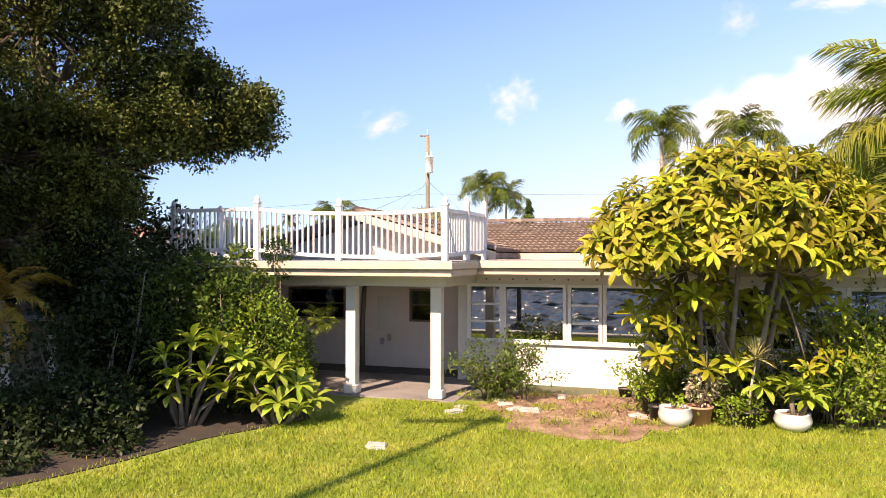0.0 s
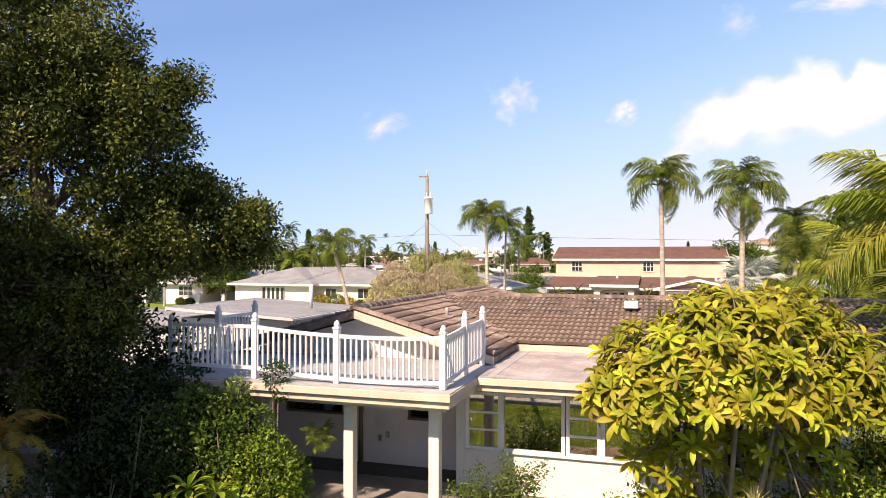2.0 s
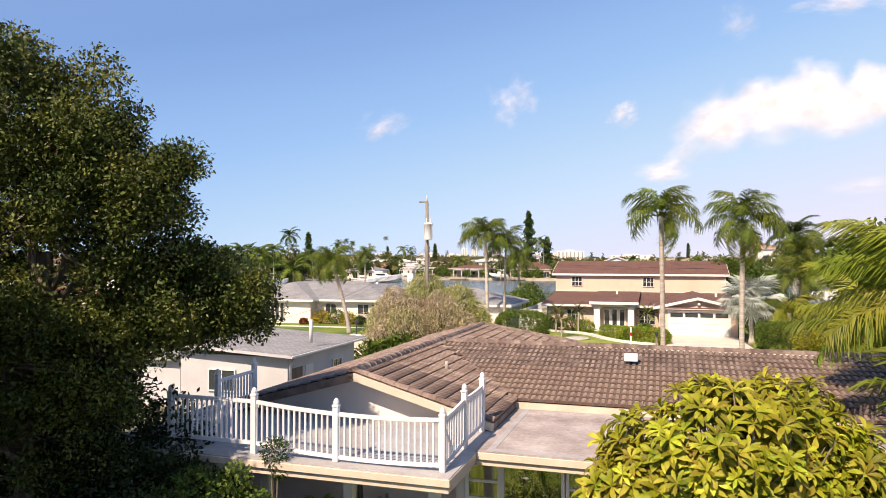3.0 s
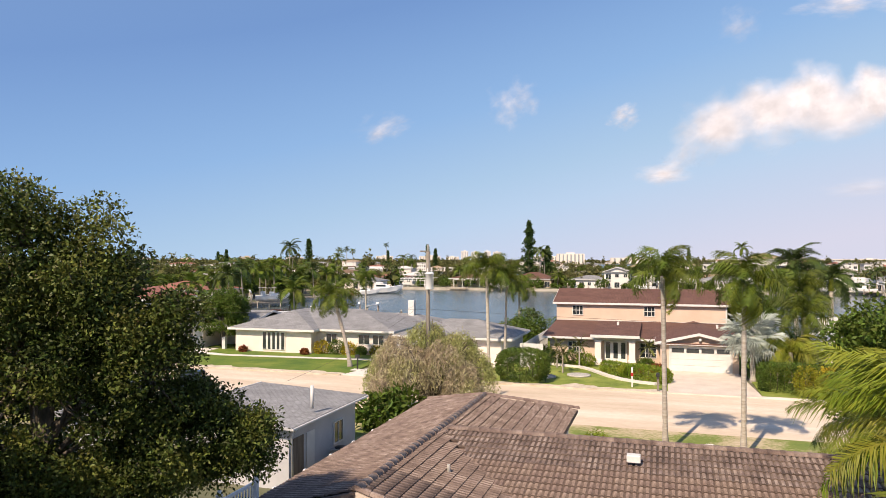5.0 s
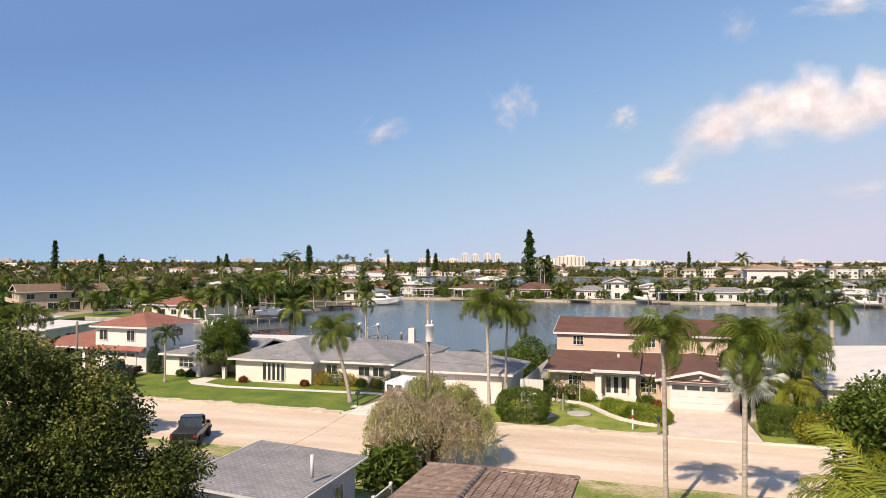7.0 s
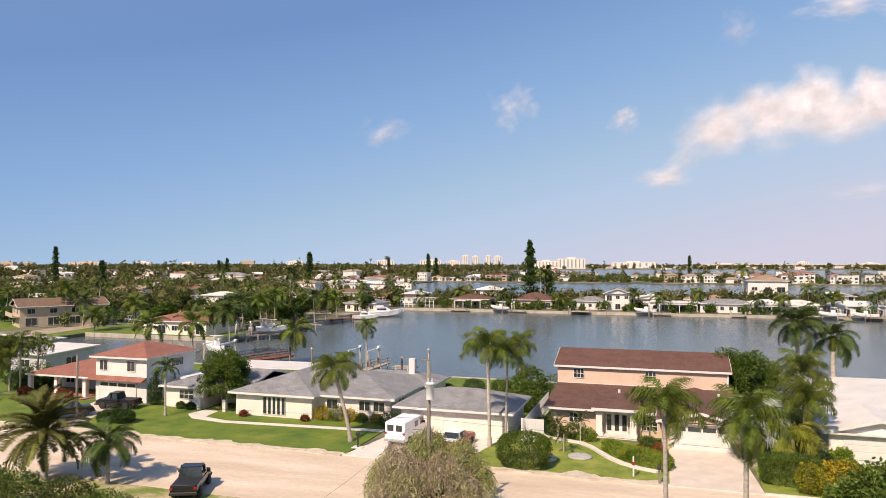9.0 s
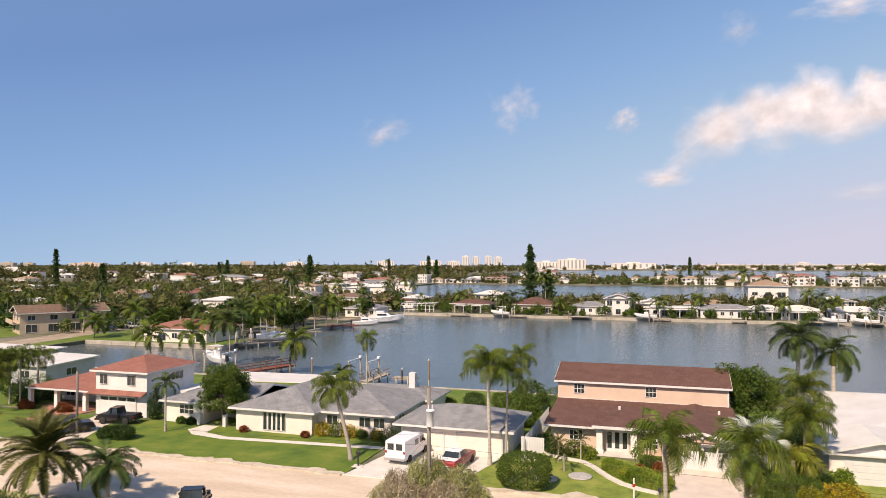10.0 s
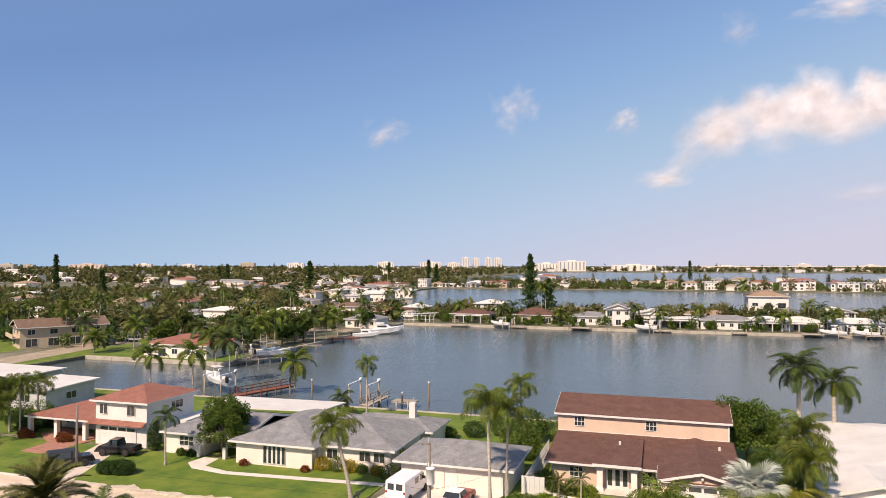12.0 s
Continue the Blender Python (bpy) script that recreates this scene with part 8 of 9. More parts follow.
q = random.Random(21)
for i in range(52):
    a, b = q.uniform(-120, 620), q.uniform(588, 712)
    x, y = a * CA - b * SA, a * SA + b * CA
    if x > 0.66 * y:
        continue
    st = q.choice([1, 1, 2])
    villa(x, y, q.uniform(10, 16), 10, 2.9 * st + q.uniform(0.1, 0.6), q.choice(["hip", "hip", "flat", "gable"]), 1.8, q.choice(["stucco", "stucco_cream", "stucco_pink", "stucco"]), q.choice(["shingle_red", "shingle_tan", "shingle_grey", "roof_white", "shingle_tan"]), st, q.choice([0, 0, 90]), "pale far house with a coloured roof among trees", 2, "villas on the far islands")

# left peninsula: the tan apartment house, the red-roofed house and others
tan = thing("tan_house", pose(-98, 178, 0, 0, 0, 40), "two-storey tan house with brown roof and balcony", "house")
body(tan, -10, 10, 0, 11, 5.2, "stucco_tan")
roof_on(tan, -10, 10, 0, 11, 5.2, 1.9, "shingle_tan_dark", "x", False, False, 0.7)
gable_fill(tan, 0, 11, -10, 5.2, 1.7, "stucco_tan", "y")
for x in (-7.5, -2.5, 2.5, 7.5):
    win(tan, x, -0.02, 3.4, 1.8, 1.3)
    win(tan, x, -0.02, 0.4, 2.6, 2.0, glass="glass_dark")
for y in (3, 8):
    win(tan, -10.02, y, 3.4, 1.6, 1.3, "-x")
part("balcony", boxes((-11.6, -10, 0, 11, 2.6, 2.8), (-11.6, -11.5, 0, 11, 2.8, 3.7)), M["stucco_tan"], tan)
villa(-61, 156, 17, 13, 3.0, "hip", 1.9, "stucco_cream", "shingle_red", 1, 0, "cream house with red shingle hip roof by the canal", 5, "houses on the left peninsula")
q = random.Random(77)
for row in range(9):
    for i in range(13):
        a = -100 - i * 24 + q.uniform(-6, 6)
        b = 212 + row * 46 + q.uniform(-8, 8)
        if b > 430 and a > -205:
            a -= 100
        x, y = a * CA - b * SA, a * SA + b * CA
        if y < 200 or x > -0.04 * y or x < -0.75 * y:
            continue
        tp = q.choice(["roof_white", "shingle_grey", "shingle_tan", "shingle_grey", "shingle_tan_dark", "shingle_red", "shingle_brown"])
        villa(x, y, q.uniform(10, 15), q.uniform(8, 11), q.choice([2.5, 2.6, 2.8, 4.6]), q.choice(["hip", "hip", "gable"]), q.uniform(1.1, 1.8), q.choice(["stucco", "stucco_cream", "stucco_grey", "stucco_pink"]), tp, 1, q.choice([0, 0, 90, 180]), "low house among the trees of the peninsula", 4, "houses on the left peninsula")

# streets of the peninsula
solid("road", slab([(-138.5, 95), (-130, 95), (-139, 150), (-150, 200), (-160, 330), (-169, 330), (-159, 200), (-148, 150)], -0.05, 0.03), M["dirt_road"], spot(0, 0), "brown dirt street of the peninsula", "road", kind="structure")
solid("road", slab([(-330, 196), (-95, 196), (-95, 203), (-330, 203)], -0.05, 0.02), M["dirt_road"], spot(0, 0), "brown dirt cross street of the peninsula", "road", kind="structure")
solid("lawn", slab([(-128, 127.4), (-92, 127.4), (-92, 138), (-128, 140)], -0.05, 0.02), M["grass2"], spot(0, 0), "green lawn behind the canal wall", "lawn", kind="structure")
solid("lawn", slab([(-190, 112), (-150, 112), (-151.5, 128), (-156, 150), (-190, 160)], -0.05, 0.015), M["grass2"], spot(0, 0), "green lawns before the tan house", "lawn", kind="structure")
solid("lawn", slab([(-138, 96), (-128.5, 96), (-128.5, 142), (-136, 150), (-136.5, 128)], -0.05, 0.018), M["grass2"], spot(0, 0), "grass verge between street and canal", "lawn", kind="structure")
q = random.Random(12)
for i in range(34):
    a, b = -94 - 60 * q.random() ** 1.5, 140 + 85 * q.random()
    if abs(a + 143) < 9 or (abs(b - 199) < 7):
        continue
    h = q.uniform(4, 8.5)
    broad_tree("garden_tree", spot(a, b), "leafy green garden tree on the peninsula", h, (0, 0, h * 0.6, h * 0.4, h * 0.4, h * 0.38), 18, 1800, 0.62, M[q.choice(["leaf_dark", "leaf_mid", "leaf_mid", "leaf_oak"])], 0.2, 5, 300 + i, (h * 0.09, h * 0.17), "trees of the peninsula")

# woods and street trees over the far land: leaf clumps, one sheet of stuff for each belt
def woods(name, label, count, region, hmin, hmax, leaf, per, mat, seed, conifer=0.05, behind=False):
    r = np.random.default_rng(seed)
    P, D, S = [], [], []
    n = 0
    while n < count:
        a, b = r.uniform(*region[0]), r.uniform(*region[1])
        x, y = a * CA - b * SA, a * SA + b * CA
        if wet(a, b) or (abs(x) > 0.8 * y and not behind):
            continue
        n += 1
        h = r.uniform(hmin, hmax)
        w = h * r.uniform(0.35, 0.6)
        if r.random() < conifer:
            h, w = h * 1.7, h * 0.22
        # outer leaves, and larger ones in the heart of the crown that close it
        for m, lo, hi, size in ((per, 0.6, 1.0, leaf), (22, 0.3, 0.62, max(leaf, w * 0.62))):
            d = r.normal(size=(m, 3))
            d /= np.linalg.norm(d, axis=1)[:, None]
            lump = 1 + 0.25 * np.sin(d[:, 0] * 5 + n) * np.cos(d[:, 1] * 4 + 2 * n) + 0.15 * np.sin(d[:, 2] * 9)
            P.append(np.array([x, y, h * 0.55]) + d * np.array([w, w, h * 0.47]) * (lump * r.uniform(lo, hi, m))[:, None])
            D.append(d)
            S.append(np.full(m, size))
    P, D, S = np.concatenate(P), np.concatenate(D), np.concatenate(S)
    P[:, 2] = np.maximum(P[:, 2], 0.2)
    tagged(new(name, leaves(name, P, S, mat, 0.7, 0.2, D * 0.8, seed=seed)), label, "trees", kind="stuff")


woods("peninsula_trees", "dense green gardens and trees of the peninsula", 620, ((-420, -96), (165, 420)), 3, 8, 0.55, 180, M["leaf_far"], 201)
woods("peninsula_trees", "low hedges and gardens of the near peninsula", 200, ((-330, -146), (134, 300)), 2.5, 6.5, 0.44, 220, M["leaf_dark"], 211, 0.02)
woods("peninsula_trees", "lighter green gardens and trees of the peninsula", 420, ((-420, -93), (135, 420)), 2.5, 6, 0.46, 190, M["leaf_mid"], 202)
woods("shore_trees", "green garden trees along the far shore", 230, ((-90, 330), (246, 277)), 2.5, 7, 0.6, 230, M["leaf_far"], 203, 0.02)
woods("shore_trees", "bright garden shrubs along the far shore", 240, ((-90, 330), (235, 262)), 1.2, 3.8, 0.46, 200, M["leaf_mid"], 204, 0)
woods("island_trees", "shore trees of the far islands", 60, ((-200, 900), (576, 584)), 2, 4, 0.8, 130, M["leaf_far"], 212, 0.03)
woods("island_trees", "green trees on the far islands", 420, ((-900, 900), (578, 720)), 3, 9, 1.25, 140, M["leaf_far"], 205, 0.08)
woods("island_trees", "low garden trees between the far villas", 420, ((-150, 700), (582, 705)), 1.8, 5, 0.7, 110, M["leaf_mid"], 214, 0.02)
# unseen trees behind the camera, added to darken what the panes reflect
woods("bank_trees", "unseen tree belt added behind the camera to darken window reflections", 90, ((-150, 150), (-66, -50)), 2.5, 5.5, 0.7, 110, M["leaf_far"], 213, 0, True)
woods("distant_trees", "distant tree belts", 900, ((-1700, -200), (430, 1650)), 5, 12, 2.6, 60, M["leaf_far"], 206, 0.08)
woods("distant_trees", "distant tree belts towards the sea", 1300, ((-2600, 2600), (1660, 2950)), 5, 10, 3.8, 34, M["leaf_far"], 207, 0.05)

# town blocks towards the horizon
q = random.Random(9)
for i in range(240):
    a, b = q.uniform(-1500, 900), q.choice([q.uniform(600, 715), q.uniform(1660, 2600), q.uniform(440, 1400)])
    x, y = a * CA - b * SA, a * SA + b * CA
    if wet(a, b) or abs(x) > 0.7 * y:
        continue
    w, d, h = q.uniform(14, 30), q.uniform(10, 16), q.choice([3.5, 4, 6, 8])
    villa(x, y, w, d, h, q.choice(["hip", "flat"]), 2, q.choice(["stucco", "stucco_cream", "stucco_pink"]), q.choice(["roof_white", "shingle_grey", "shingle_tan", "shingle_red"]), 1, q.uniform(-30, 30), "distant pale building among trees", 2, "distant town houses", name="town_house")


def tower(px, y, w, h, d=20, mat="stucco", rows=10, cols=4):
    x = (px - 784) / 1219 * y
    t = thing("apartment_tower", pose(x, y, 0), "distant white apartment block on the horizon", "building", "towers on the horizon")
    part("wall", boxes((-w / 2, w / 2, 0, d, 0, h), (-w * 0.15, w * 0.15, d * 0.3, d * 0.7, h, h + 3)), M[mat], t)
    for i in range(cols):
        c = -w / 2 + w * (i + 0.5) / cols
        part("window_strip", boxes((c - w / cols * 0.16, c + w / cols * 0.16, -0.4, -0.02, 3, h - 2)), M["tower_glass"], t)
    return t


for px, y, w, h in ((822, 2350, 24, 40), (840, 2380, 24, 38), (862, 2400, 22, 40), (879, 2400, 26, 38)):
    tower(px, y, w, h)
for px, y, w, h in ((965, 1800, 60, 20), (1010, 1780, 70, 26), (1120, 1900, 120, 16), (680, 2500, 60, 24), (760, 2600, 80, 24), (800, 2600, 50, 22), (45, 2300, 36, 16), (150, 2100, 110, 17), (8, 2000, 40, 18), (435, 2500, 50, 22), (520, 2500, 60, 20), (250, 2600, 60, 18), (330, 2600, 50, 16), (1420, 2700, 50, 18), (1540, 2500, 60, 14), (1280, 2800, 200, 10)):
    tower(px, y, w, h, 20, "stucco_peach" if px == 150 else "stucco_tan" if px in (45, 435, 8) else "stucco_cream", cols=7)
br = thing("bridge", pose(0, 0, 0), "long low pale concrete bridge far off", "bridge")
part("deck", boxes((830, 1560, 2180, 2192, 9, 12)), M["kerb"], br)
for i in range(14):
    part("pier", boxes((850 + i * 52, 856 + i * 52, 2182, 2190, -3, 9)), M["kerb"], br)

# tall slender trees that stand out over the far shore
def cypress(m, h, w, label="tall dark Norfolk pine on the far shore", n=2600, leaf=0.8):
    t = thing("conifer", m, label, "tree", "tall conifers")
    part("trunk", tube(bmesh.new(), [(0, 0, -0.1), (0, 0, h * 0.96)], [w * 0.12, 0.05], 6), M["bark"], t)
    r = np.random.default_rng(int(h * 10))
    f = r.random(n) ** 0.8
    a = r.uniform(0, math.tau, n)
    rad = w * (1 - f) ** 0.7 * (0.65 + 0.35 * np.sin(f * 40)) * r.uniform(0.3, 1, n) + 0.1
    p = np.stack([np.cos(a) * rad, np.sin(a) * rad, h * (0.1 + 0.9 * f)], 1)
    under(new("crown", leaves("crown", p, leaf, M["leaf_dark"], 0.5, 0, p * [0.4, 0.4, 0] / w, seed=5)), t)


x, y = on(936, 262)
cypress(pose(x, y, 0), 24.5, 5.6, n=2800, leaf=0.9)
cypress(pose(x + 8, y + 6, 0), 15.0, 4.6, n=1500, leaf=0.9)
for px, y, h in ((546, 420, 22), (756, 640, 24), (770, 660, 20), (96, 480, 27), (1218, 800, 24), (686, 900, 22), (178, 420, 17), (400, 700, 20), (385, 720, 18)):
    cypress(pose((px - 784) / 1219 * y, y, 0), h, 4.0, "tall dark conifer on the skyline", 900, 1.5)

# palms of the far shores
q = random.Random(31)
for i, (px, b, h) in enumerate(((1310, 262, 14), (888, 240, 5), (985, 240, 4), (1120, 240, 6), (1165, 238, 5), (1340, 237, 4.5), (1380, 237, 5), (1460, 237, 5.5), (1475, 238, 6), (1550, 238, 6), (812, 246, 6), (700, 246, 6), (955, 250, 13), (963, 252, 12), (1430, 244, 8), (1445, 244, 7), (1235, 244, 6), (905, 244, 6))):
    x, y = on(px, b)
    palm_low(pose(x, y, 0), "palm along the far shore", h, "lowdark" if i % 2 else "low", 13, 1.25, i, "palms on the far shore")
for i, (px, yy, h) in enumerate(((405, 128, 7.0), (340, 122, 5.5), (265, 125, 5.0), (430, 150, 8), (460, 158, 7.5), (485, 165, 8.5), (510, 205, 13.5), (380, 145, 6), (470, 175, 7), (360, 160, 6.5), (520, 118, 4.6), (115, 178, 9.5), (145, 176, 6), (235, 170, 6), (165, 165, 3.5), (555, 185, 7), (575, 195, 6), (595, 205, 6), (612, 330, 15), (625, 335, 14), (600, 340, 15), (683, 420, 19), (640, 250, 8), (540, 200, 7))):
    palm_low(pose((px - 784) / 1219 * yy, yy, 0), "feathery palm along the canal" if i < 18 else "tall palm over the peninsula", h, "lowdark" if i % 3 == 0 else "low", 15, 1.45 if i < 18 else 0.8, 40 + i, "palms on the left peninsula")

# palms standing in the gardens of the peninsula
q = random.Random(66)
for i in range(46):
    a, b = -96 - 150 * q.random() ** 1.2, q.uniform(142, 330)
    x, y = a * CA - b * SA, a * SA + b * CA
    if abs(a + 148) < 9 or x < -0.68 * y:
        continue
    palm_low(pose(x, y, 0), "palm among the peninsula gardens", q.uniform(5, 11), "lowdark" if i % 3 == 0 else "low", 12, q.uniform(0.9, 1.25), 500 + i, "palms on the left peninsula")

# ---------- clouds: soft far sheets beyond everything ----------
def cloud_mat(name, seed, soft, scale, bright, amp):
    m = bpy.data.materials.new(name)
    m.use_nodes = True
    n, k = m.node_tree.nodes, m.node_tree.links
    n.remove(n["Principled BSDF"])
    co = n.new("ShaderNodeTexCoord")
    nz = n.new("ShaderNodeTexNoise")
    nz.inputs["Scale"].default_value, nz.inputs["Detail"].default_value, nz.inputs["Roughness"].default_value = scale, 7.0, 0.55
    mp = n.new("ShaderNodeMapping")
    mp.inputs["Location"].default_value = (seed * 3.1, seed, 0)
    k.new(co.outputs["Object"], mp.inputs["Vector"])
    k.new(mp.outputs[0], nz.inputs["Vector"])
    ln = n.new("ShaderNodeVectorMath")
    ln.operation = "LENGTH"
    k.new(co.outputs["Object"], ln.inputs[0])
    a = n.new("ShaderNodeMath")
    a.operation = "MULTIPLY_ADD"
    a.inputs[1].default_value, a.inputs[2].default_value = -1.15, 0.95
    k.new(ln.outputs["Value"], a.inputs[0])
    b = n.new("ShaderNodeMath")
    b.operation = "MULTIPLY_ADD"
    b.inputs[1].default_value = amp
    k.new(nz.outputs["Fac"], b.inputs[0])
    c = n.new("ShaderNodeMath")
    c.operation = "SUBTRACT"
    c.inputs[1].default_value = amp / 2
    k.new(a.outputs[0], b.inputs[2])
    k.new(b.outputs[0], c.inputs[0])
    mr = n.new("ShaderNodeMapRange")
    mr.inputs["From Min"].default_value, mr.inputs["From Max"].default_value = 0.0, soft
    mr.interpolation_type = "SMOOTHSTEP"
    k.new(c.outputs[0], mr.inputs["Value"])
    # the sheets glow: lit tops and grey bases are painted into the strength
    em, tr, ms = n.new("ShaderNodeEmission"), n.new("ShaderNodeBsdfTransparent"), n.new("ShaderNodeMixShader")
    em.inputs["Color"].default_value = (0.91, 0.91, 1.0, 1)
    lump = n.new("ShaderNodeTexNoise")
    lump.inputs["Scale"].default_value, lump.inputs["Detail"].default_value = scale * 1.6, 4.0
    k.new(mp.outputs[0], lump.inputs["Vector"])
    lr = n.new("ShaderNodeMapRange")
    lr.inputs["From Min"].default_value, lr.inputs["From Max"].default_value = 0.3, 0.7
    lr.inputs["To Min"].default_value, lr.inputs["To Max"].default_value = bright * 0.76, bright * 1.08
    sep, top_glow = n.new("ShaderNodeSeparateXYZ"), n.new("ShaderNodeMath")
    k.new(co.outputs["Object"], sep.inputs[0])
    top_glow.operation = "MULTIPLY_ADD"
    top_glow.inputs[1].default_value = 0.16
    k.new(sep.outputs["Y"], top_glow.inputs[0])
    k.new(lump.outputs["Fac"], top_glow.inputs[2])
    k.new(top_glow.outputs[0], lr.inputs["Value"])
    k.new(lr.outputs[0], em.inputs["Strength"])
    k.new(mr.outputs[0], ms.inputs[0])
    k.new(tr.outputs[0], ms.inputs[1])
    k.new(em.outputs[0], ms.inputs[2])
    k.new(ms.outputs[0], n["Material Output"].inputs["Surface"])
    return m


def cloud(px, py, w, h, tilt, seed, soft=0.6, scale=1.6, bright=0.85, D=4600.0, amp=2.0):
    """A cloud far off at a bearing and height over the horizon; w, h: half sizes as tangents x 1219."""
    bm = bmesh.new()
    bmesh.ops.create_grid(bm, x_segments=1, y_segments=1, size=1.0)
    ob = solid("cloud", bm, cloud_mat("cloud", seed, soft, scale, bright, amp), None, "soft white cloud in the blue sky", "cloud", kind="structure")
    ob.matrix_world = Matrix.Translation(((px - 784) / 1219 * D, D, 20 + (465 - py) / 1219 * D)) @ pose(0, 0, 0, 90, 0, 0) @ pose(0, 0, 0, 0, 0, tilt) @ Matrix.Diagonal((w / 1219 * D, h / 1219 * D, 1, 1))


cloud(1438, 180, 92, 84, 20, 1, 0.7, 1.5, 0.92, 4500, 0.9)
cloud(1552, 172, 86, 76, 0, 9, 0.7, 1.6, 0.92, 4530, 0.9)
cloud(1362, 206, 118, 92, 20, 2, 0.8, 1.6, 0.88, 4515, 1.0)
cloud(1490, 206, 140, 72, 14, 13, 0.9, 1.5, 0.87, 4545, 0.8)
cloud(1268, 232, 112, 76, 16, 11, 0.9, 1.7, 0.85, 4560, 1.0)
cloud(1210, 282, 80, 40, 40, 12, 1.8, 1.8, 0.82, 4575, 1.2)
cloud(1176, 314, 68, 28, 3, 3, 1.1, 1.7, 0.86, 4590, 1.0)
cloud(1535, 340, 130, 26, 4, 14, 2.2, 1.6, 0.84, 4610, 1.2)
cloud(1105, 212, 44, 30, 20, 4, 1.5, 1.7, 0.82, 4600)
cloud(908, 190, 62, 54, 35, 5, 1.8, 1.9, 0.82, 4600)
cloud(680, 235, 66, 38, 20, 6, 1.9, 1.8, 0.78, 4600)
cloud(1310, 50, 60, 42, 30, 7, 2.4, 1.6, 0.78, 4600)
cloud(1500, 5, 130, 42, 5, 8, 1.5, 1.8, 0.88, 4600)

# ---------- roof tiles of the near house, piece by piece ----------
TW, TL = 0.34, 0.345


def tile_mesh():
    bm = bmesh.new()
    prof = []
    for i in range(9):
        f = i / 8
        prof.append((f * TW * 1.02, 0.05 * abs(math.sin(f * math.tau)) ** 0.9))
    for y0, y1, z0, z1 in ((0.0, 0.43, 0.065, 0.015),):
        lo = [bm.verts.new((x, y0, z + z0)) for x, z in prof]
        hi = [bm.verts.new((x, y1, z + z1)) for x, z in prof]
        lip = [bm.verts.new((x, y0, z * 0.2 + z0 - 0.05)) for x, z in prof]
        # pan faces are darker; the front lips' shade is put into their colour
        for i in range(8):
            f = bm.faces.new((lo[i], lo[i + 1], hi[i + 1], hi[i]))
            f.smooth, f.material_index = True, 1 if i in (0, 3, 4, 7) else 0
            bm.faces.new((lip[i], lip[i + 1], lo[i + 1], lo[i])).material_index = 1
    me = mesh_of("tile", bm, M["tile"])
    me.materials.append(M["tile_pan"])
    return me


TILE = tile_mesh()
tv = np.array([v.co[:] for v in TILE.vertices])
tf = [tuple(p.vertices) for p in TILE.polygons]
tm = [p.material_index for p in TILE.polygons]
RUN, RISE = 3.6, RIDGE_Z - EAVE_Z


def main_z(b):
    return RIDGE_Z - abs(b - RIDGE_B) * RISE / 4.15


def wing_z(a):
    return RIDGE_Z - abs(a - RIDGE_A) * RISE / RUN


rest_v, rest_f, rest_m = [], [], []
qq = random.Random(3)
tile_n = 0


def lay(o, e, s, cols, rows, keep, single):
    """Courses of tiles from the corner o: e along the eave, s up the slope."""
    global tile_n
    e, s = Vector(e).normalized(), Vector(s).normalized()
    n = e.cross(s)
    base = Matrix((e, s, n)).transposed().to_4x4()
    for j in range(rows):
        for i in range(cols):
            p = Vector(o) + e * (i * TW) + s * (j * TL) + n * 0.012
            c = p + e * TW / 2 + s * TL / 2
            if not keep(c):
                continue
            m = Matrix.Translation(p) @ base @ pose(0, 0, qq.uniform(-0.004, 0.004), qq.uniform(-0.6, 0.6), qq.uniform(-0.6, 0.6), qq.uniform(-0.8, 0.8))
            if single(c) and tile_n < 300:
                tile_n += 1
                shared("tile", TILE, roof, m)
            else:
                k0 = len(rest_v)
                for v in tv:
                    rest_v.append(m @ Vector(v))
                rest_f.extend(tuple(x + k0 for x in f) for f in tf)
                rest_m.extend(tm)


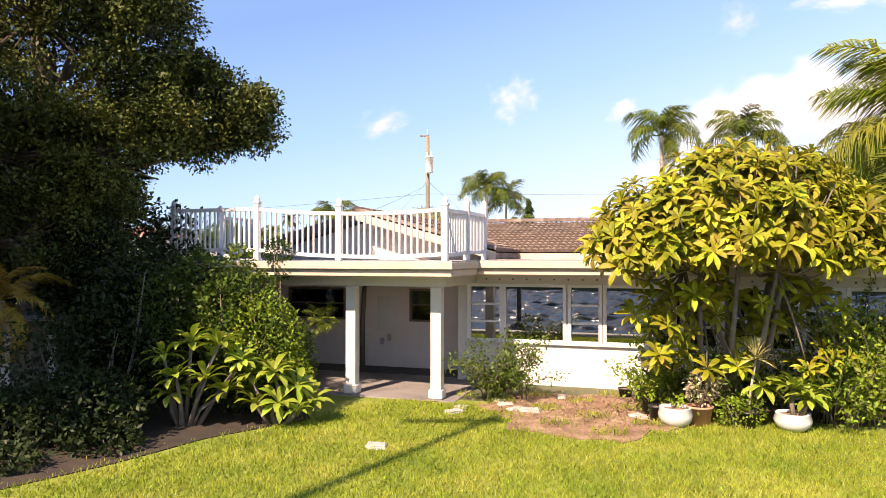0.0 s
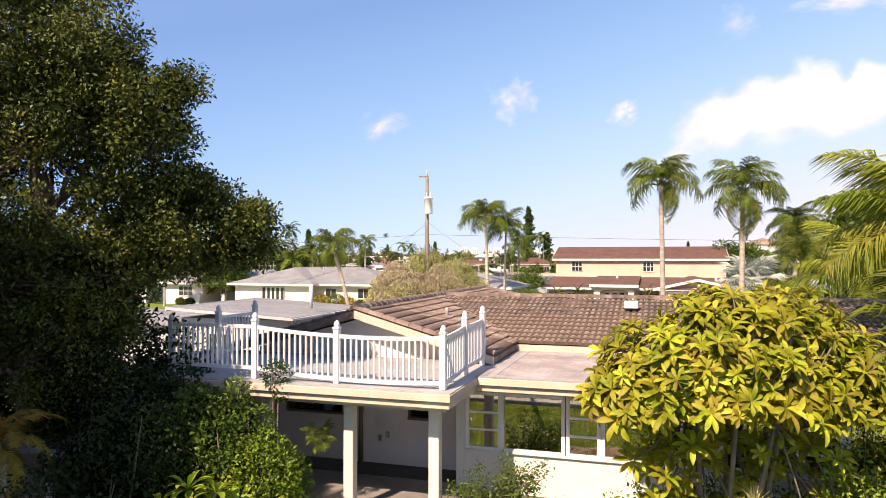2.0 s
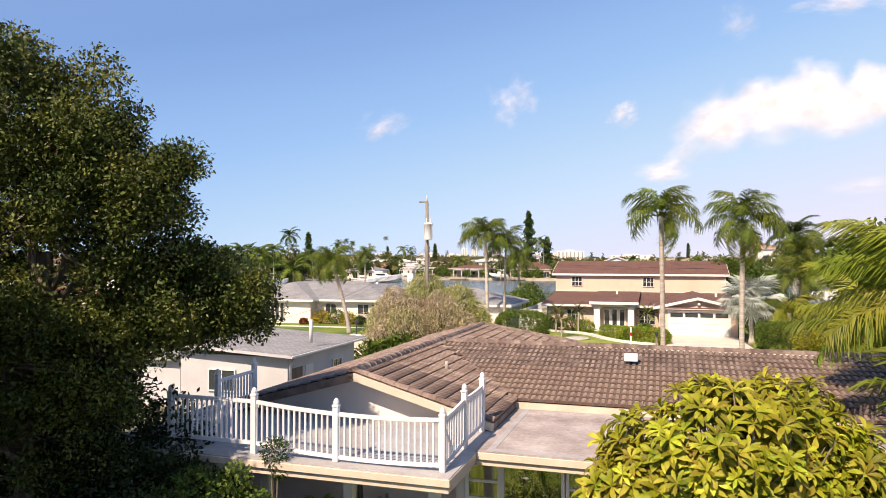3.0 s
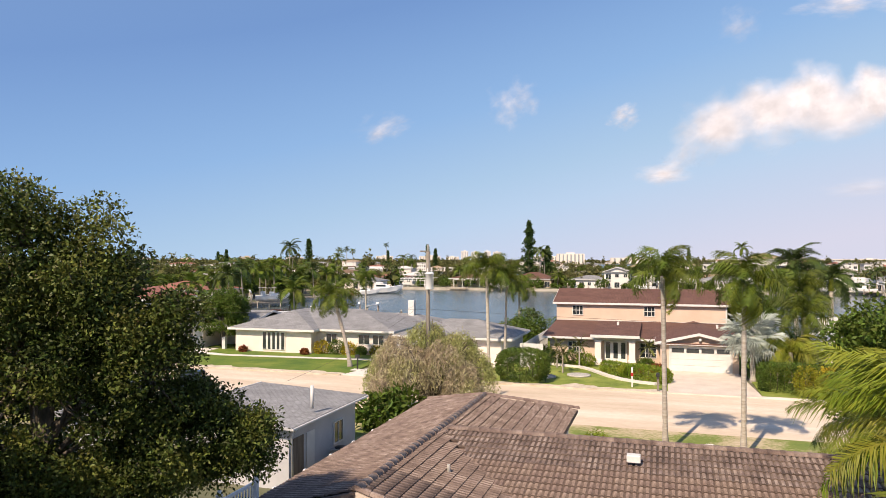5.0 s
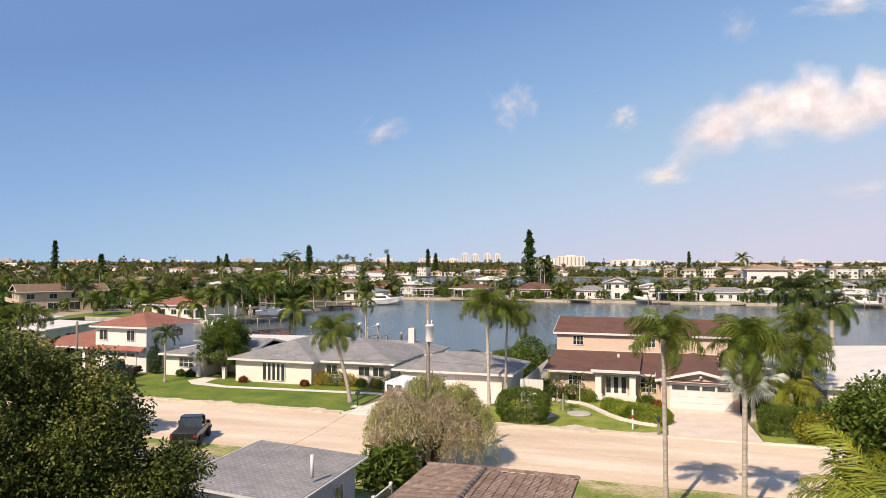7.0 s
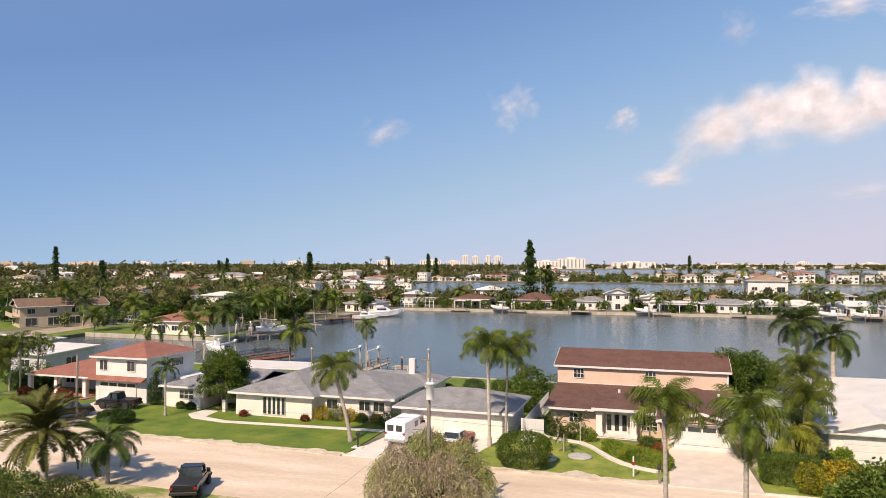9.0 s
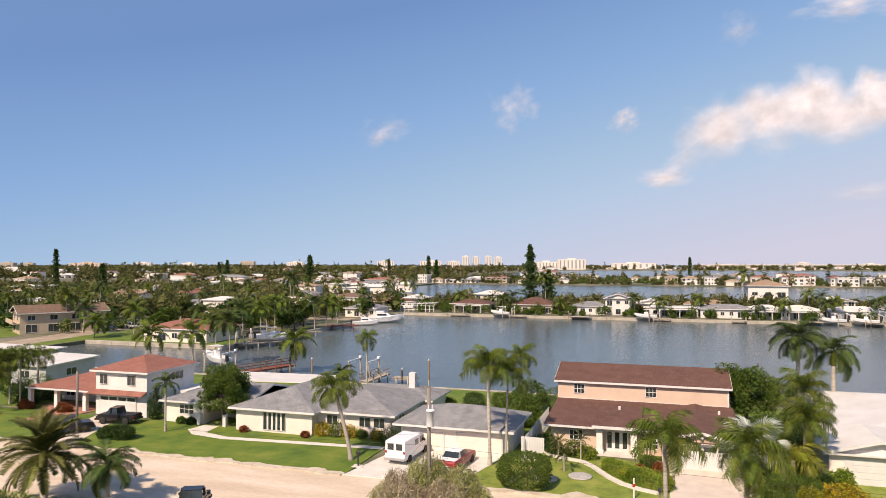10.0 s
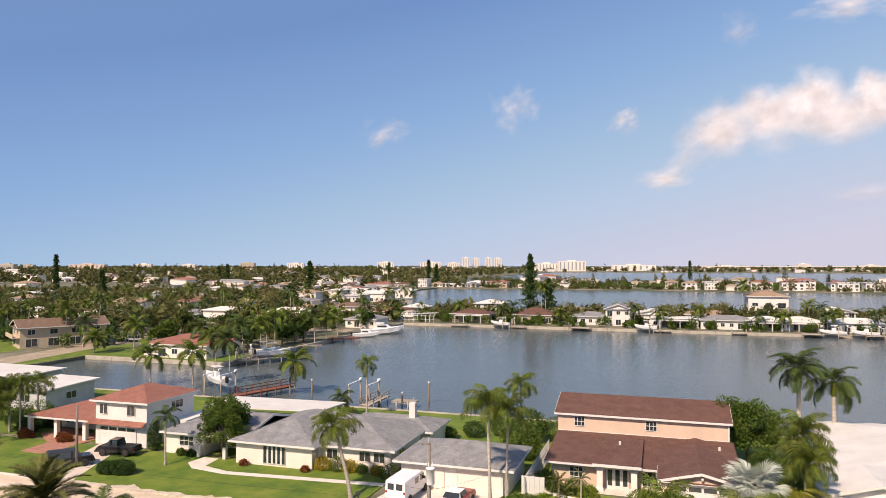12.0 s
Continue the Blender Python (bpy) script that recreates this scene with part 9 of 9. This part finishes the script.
main_s = (0, 4.15, RISE)
lay((WE - 3.4, 18.55, EAVE_Z), (1, 0, 0), main_s, 48, 13, lambda c: main_z(c.y) > wing_z(c.x) - 0.02 and c.x < 9.0 - (c.y - 18.6) * 0.75 and c.y < RIDGE_B, lambda c: c.x < 4.2 and c.y < 21)
lay((WE, G - 0.02, EAVE_Z), (0, 1, 0), (-RUN, 0, RISE), 46, 11, lambda c: wing_z(c.x) > main_z(c.y) and c.x > RIDGE_A and c.y < 31.8 - (wing_z(c.x) - EAVE_Z) / RISE * 3.2, lambda c: c.y < 18)
lay((WW, 32.0, EAVE_Z), (0, -1, 0), (RUN, 0, RISE), 47, 11, lambda c: c.y < 31.8 - (wing_z(c.x) - EAVE_Z) / RISE * 3.2 and c.y > G and c.x < RIDGE_A, lambda c: False)


def caps(p, q, r=0.11):
    """Half-round cap tiles along a ridge or hip, overlapping."""
    p, q = Vector(p), Vector(q)
    d = (q - p)
    n = int(d.length / 0.36)
    bm = bmesh.new()
    side = d.cross(Vector((0, 0, 1))).normalized()
    upv = side.cross(d).normalized()
    for i in range(n):
        a, b = p.lerp(q, i / n), p.lerp(q, (i + 1.15) / n)
        rings = []
        for c, rr in ((a, r * 1.1), (b, r * 0.92)):
            rings.append([bm.verts.new(c + side * math.cos(t * math.pi / 6) * rr * 1.2 + upv * (math.sin(t * math.pi / 6) * rr + 0.02)) for t in range(7)])
        for t in range(6):
            bm.faces.new((rings[0][t], rings[0][t + 1], rings[1][t + 1], rings[1][t])).smooth = True
        bm.faces.new(rings[0])
    return part("ridge_cap", bm, M["tile"], home, "row of half-round ridge cap tiles", "stuff")


caps((RIDGE_A, G, RIDGE_Z + 0.05), (RIDGE_A, 28.8, RIDGE_Z + 0.05))
caps((RIDGE_A + 0.3, RIDGE_B, RIDGE_Z + 0.05), (6.2, RIDGE_B, RIDGE_Z + 0.05))
caps((WE, 32, EAVE_Z + 0.03), (RIDGE_A, 28.8, RIDGE_Z + 0.05))
caps((WW, 32, EAVE_Z + 0.03), (RIDGE_A, 28.8, RIDGE_Z + 0.05))
caps((WE, G + 0.06, EAVE_Z + 0.05), (RIDGE_A, G + 0.06, RIDGE_Z + 0.05), 0.09)
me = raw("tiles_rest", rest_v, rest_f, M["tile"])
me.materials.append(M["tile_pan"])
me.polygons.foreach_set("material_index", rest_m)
ob = new("tiles_rest", me)
tagged(under(ob, roof), "courses of brown concrete tiles", kind="stuff")
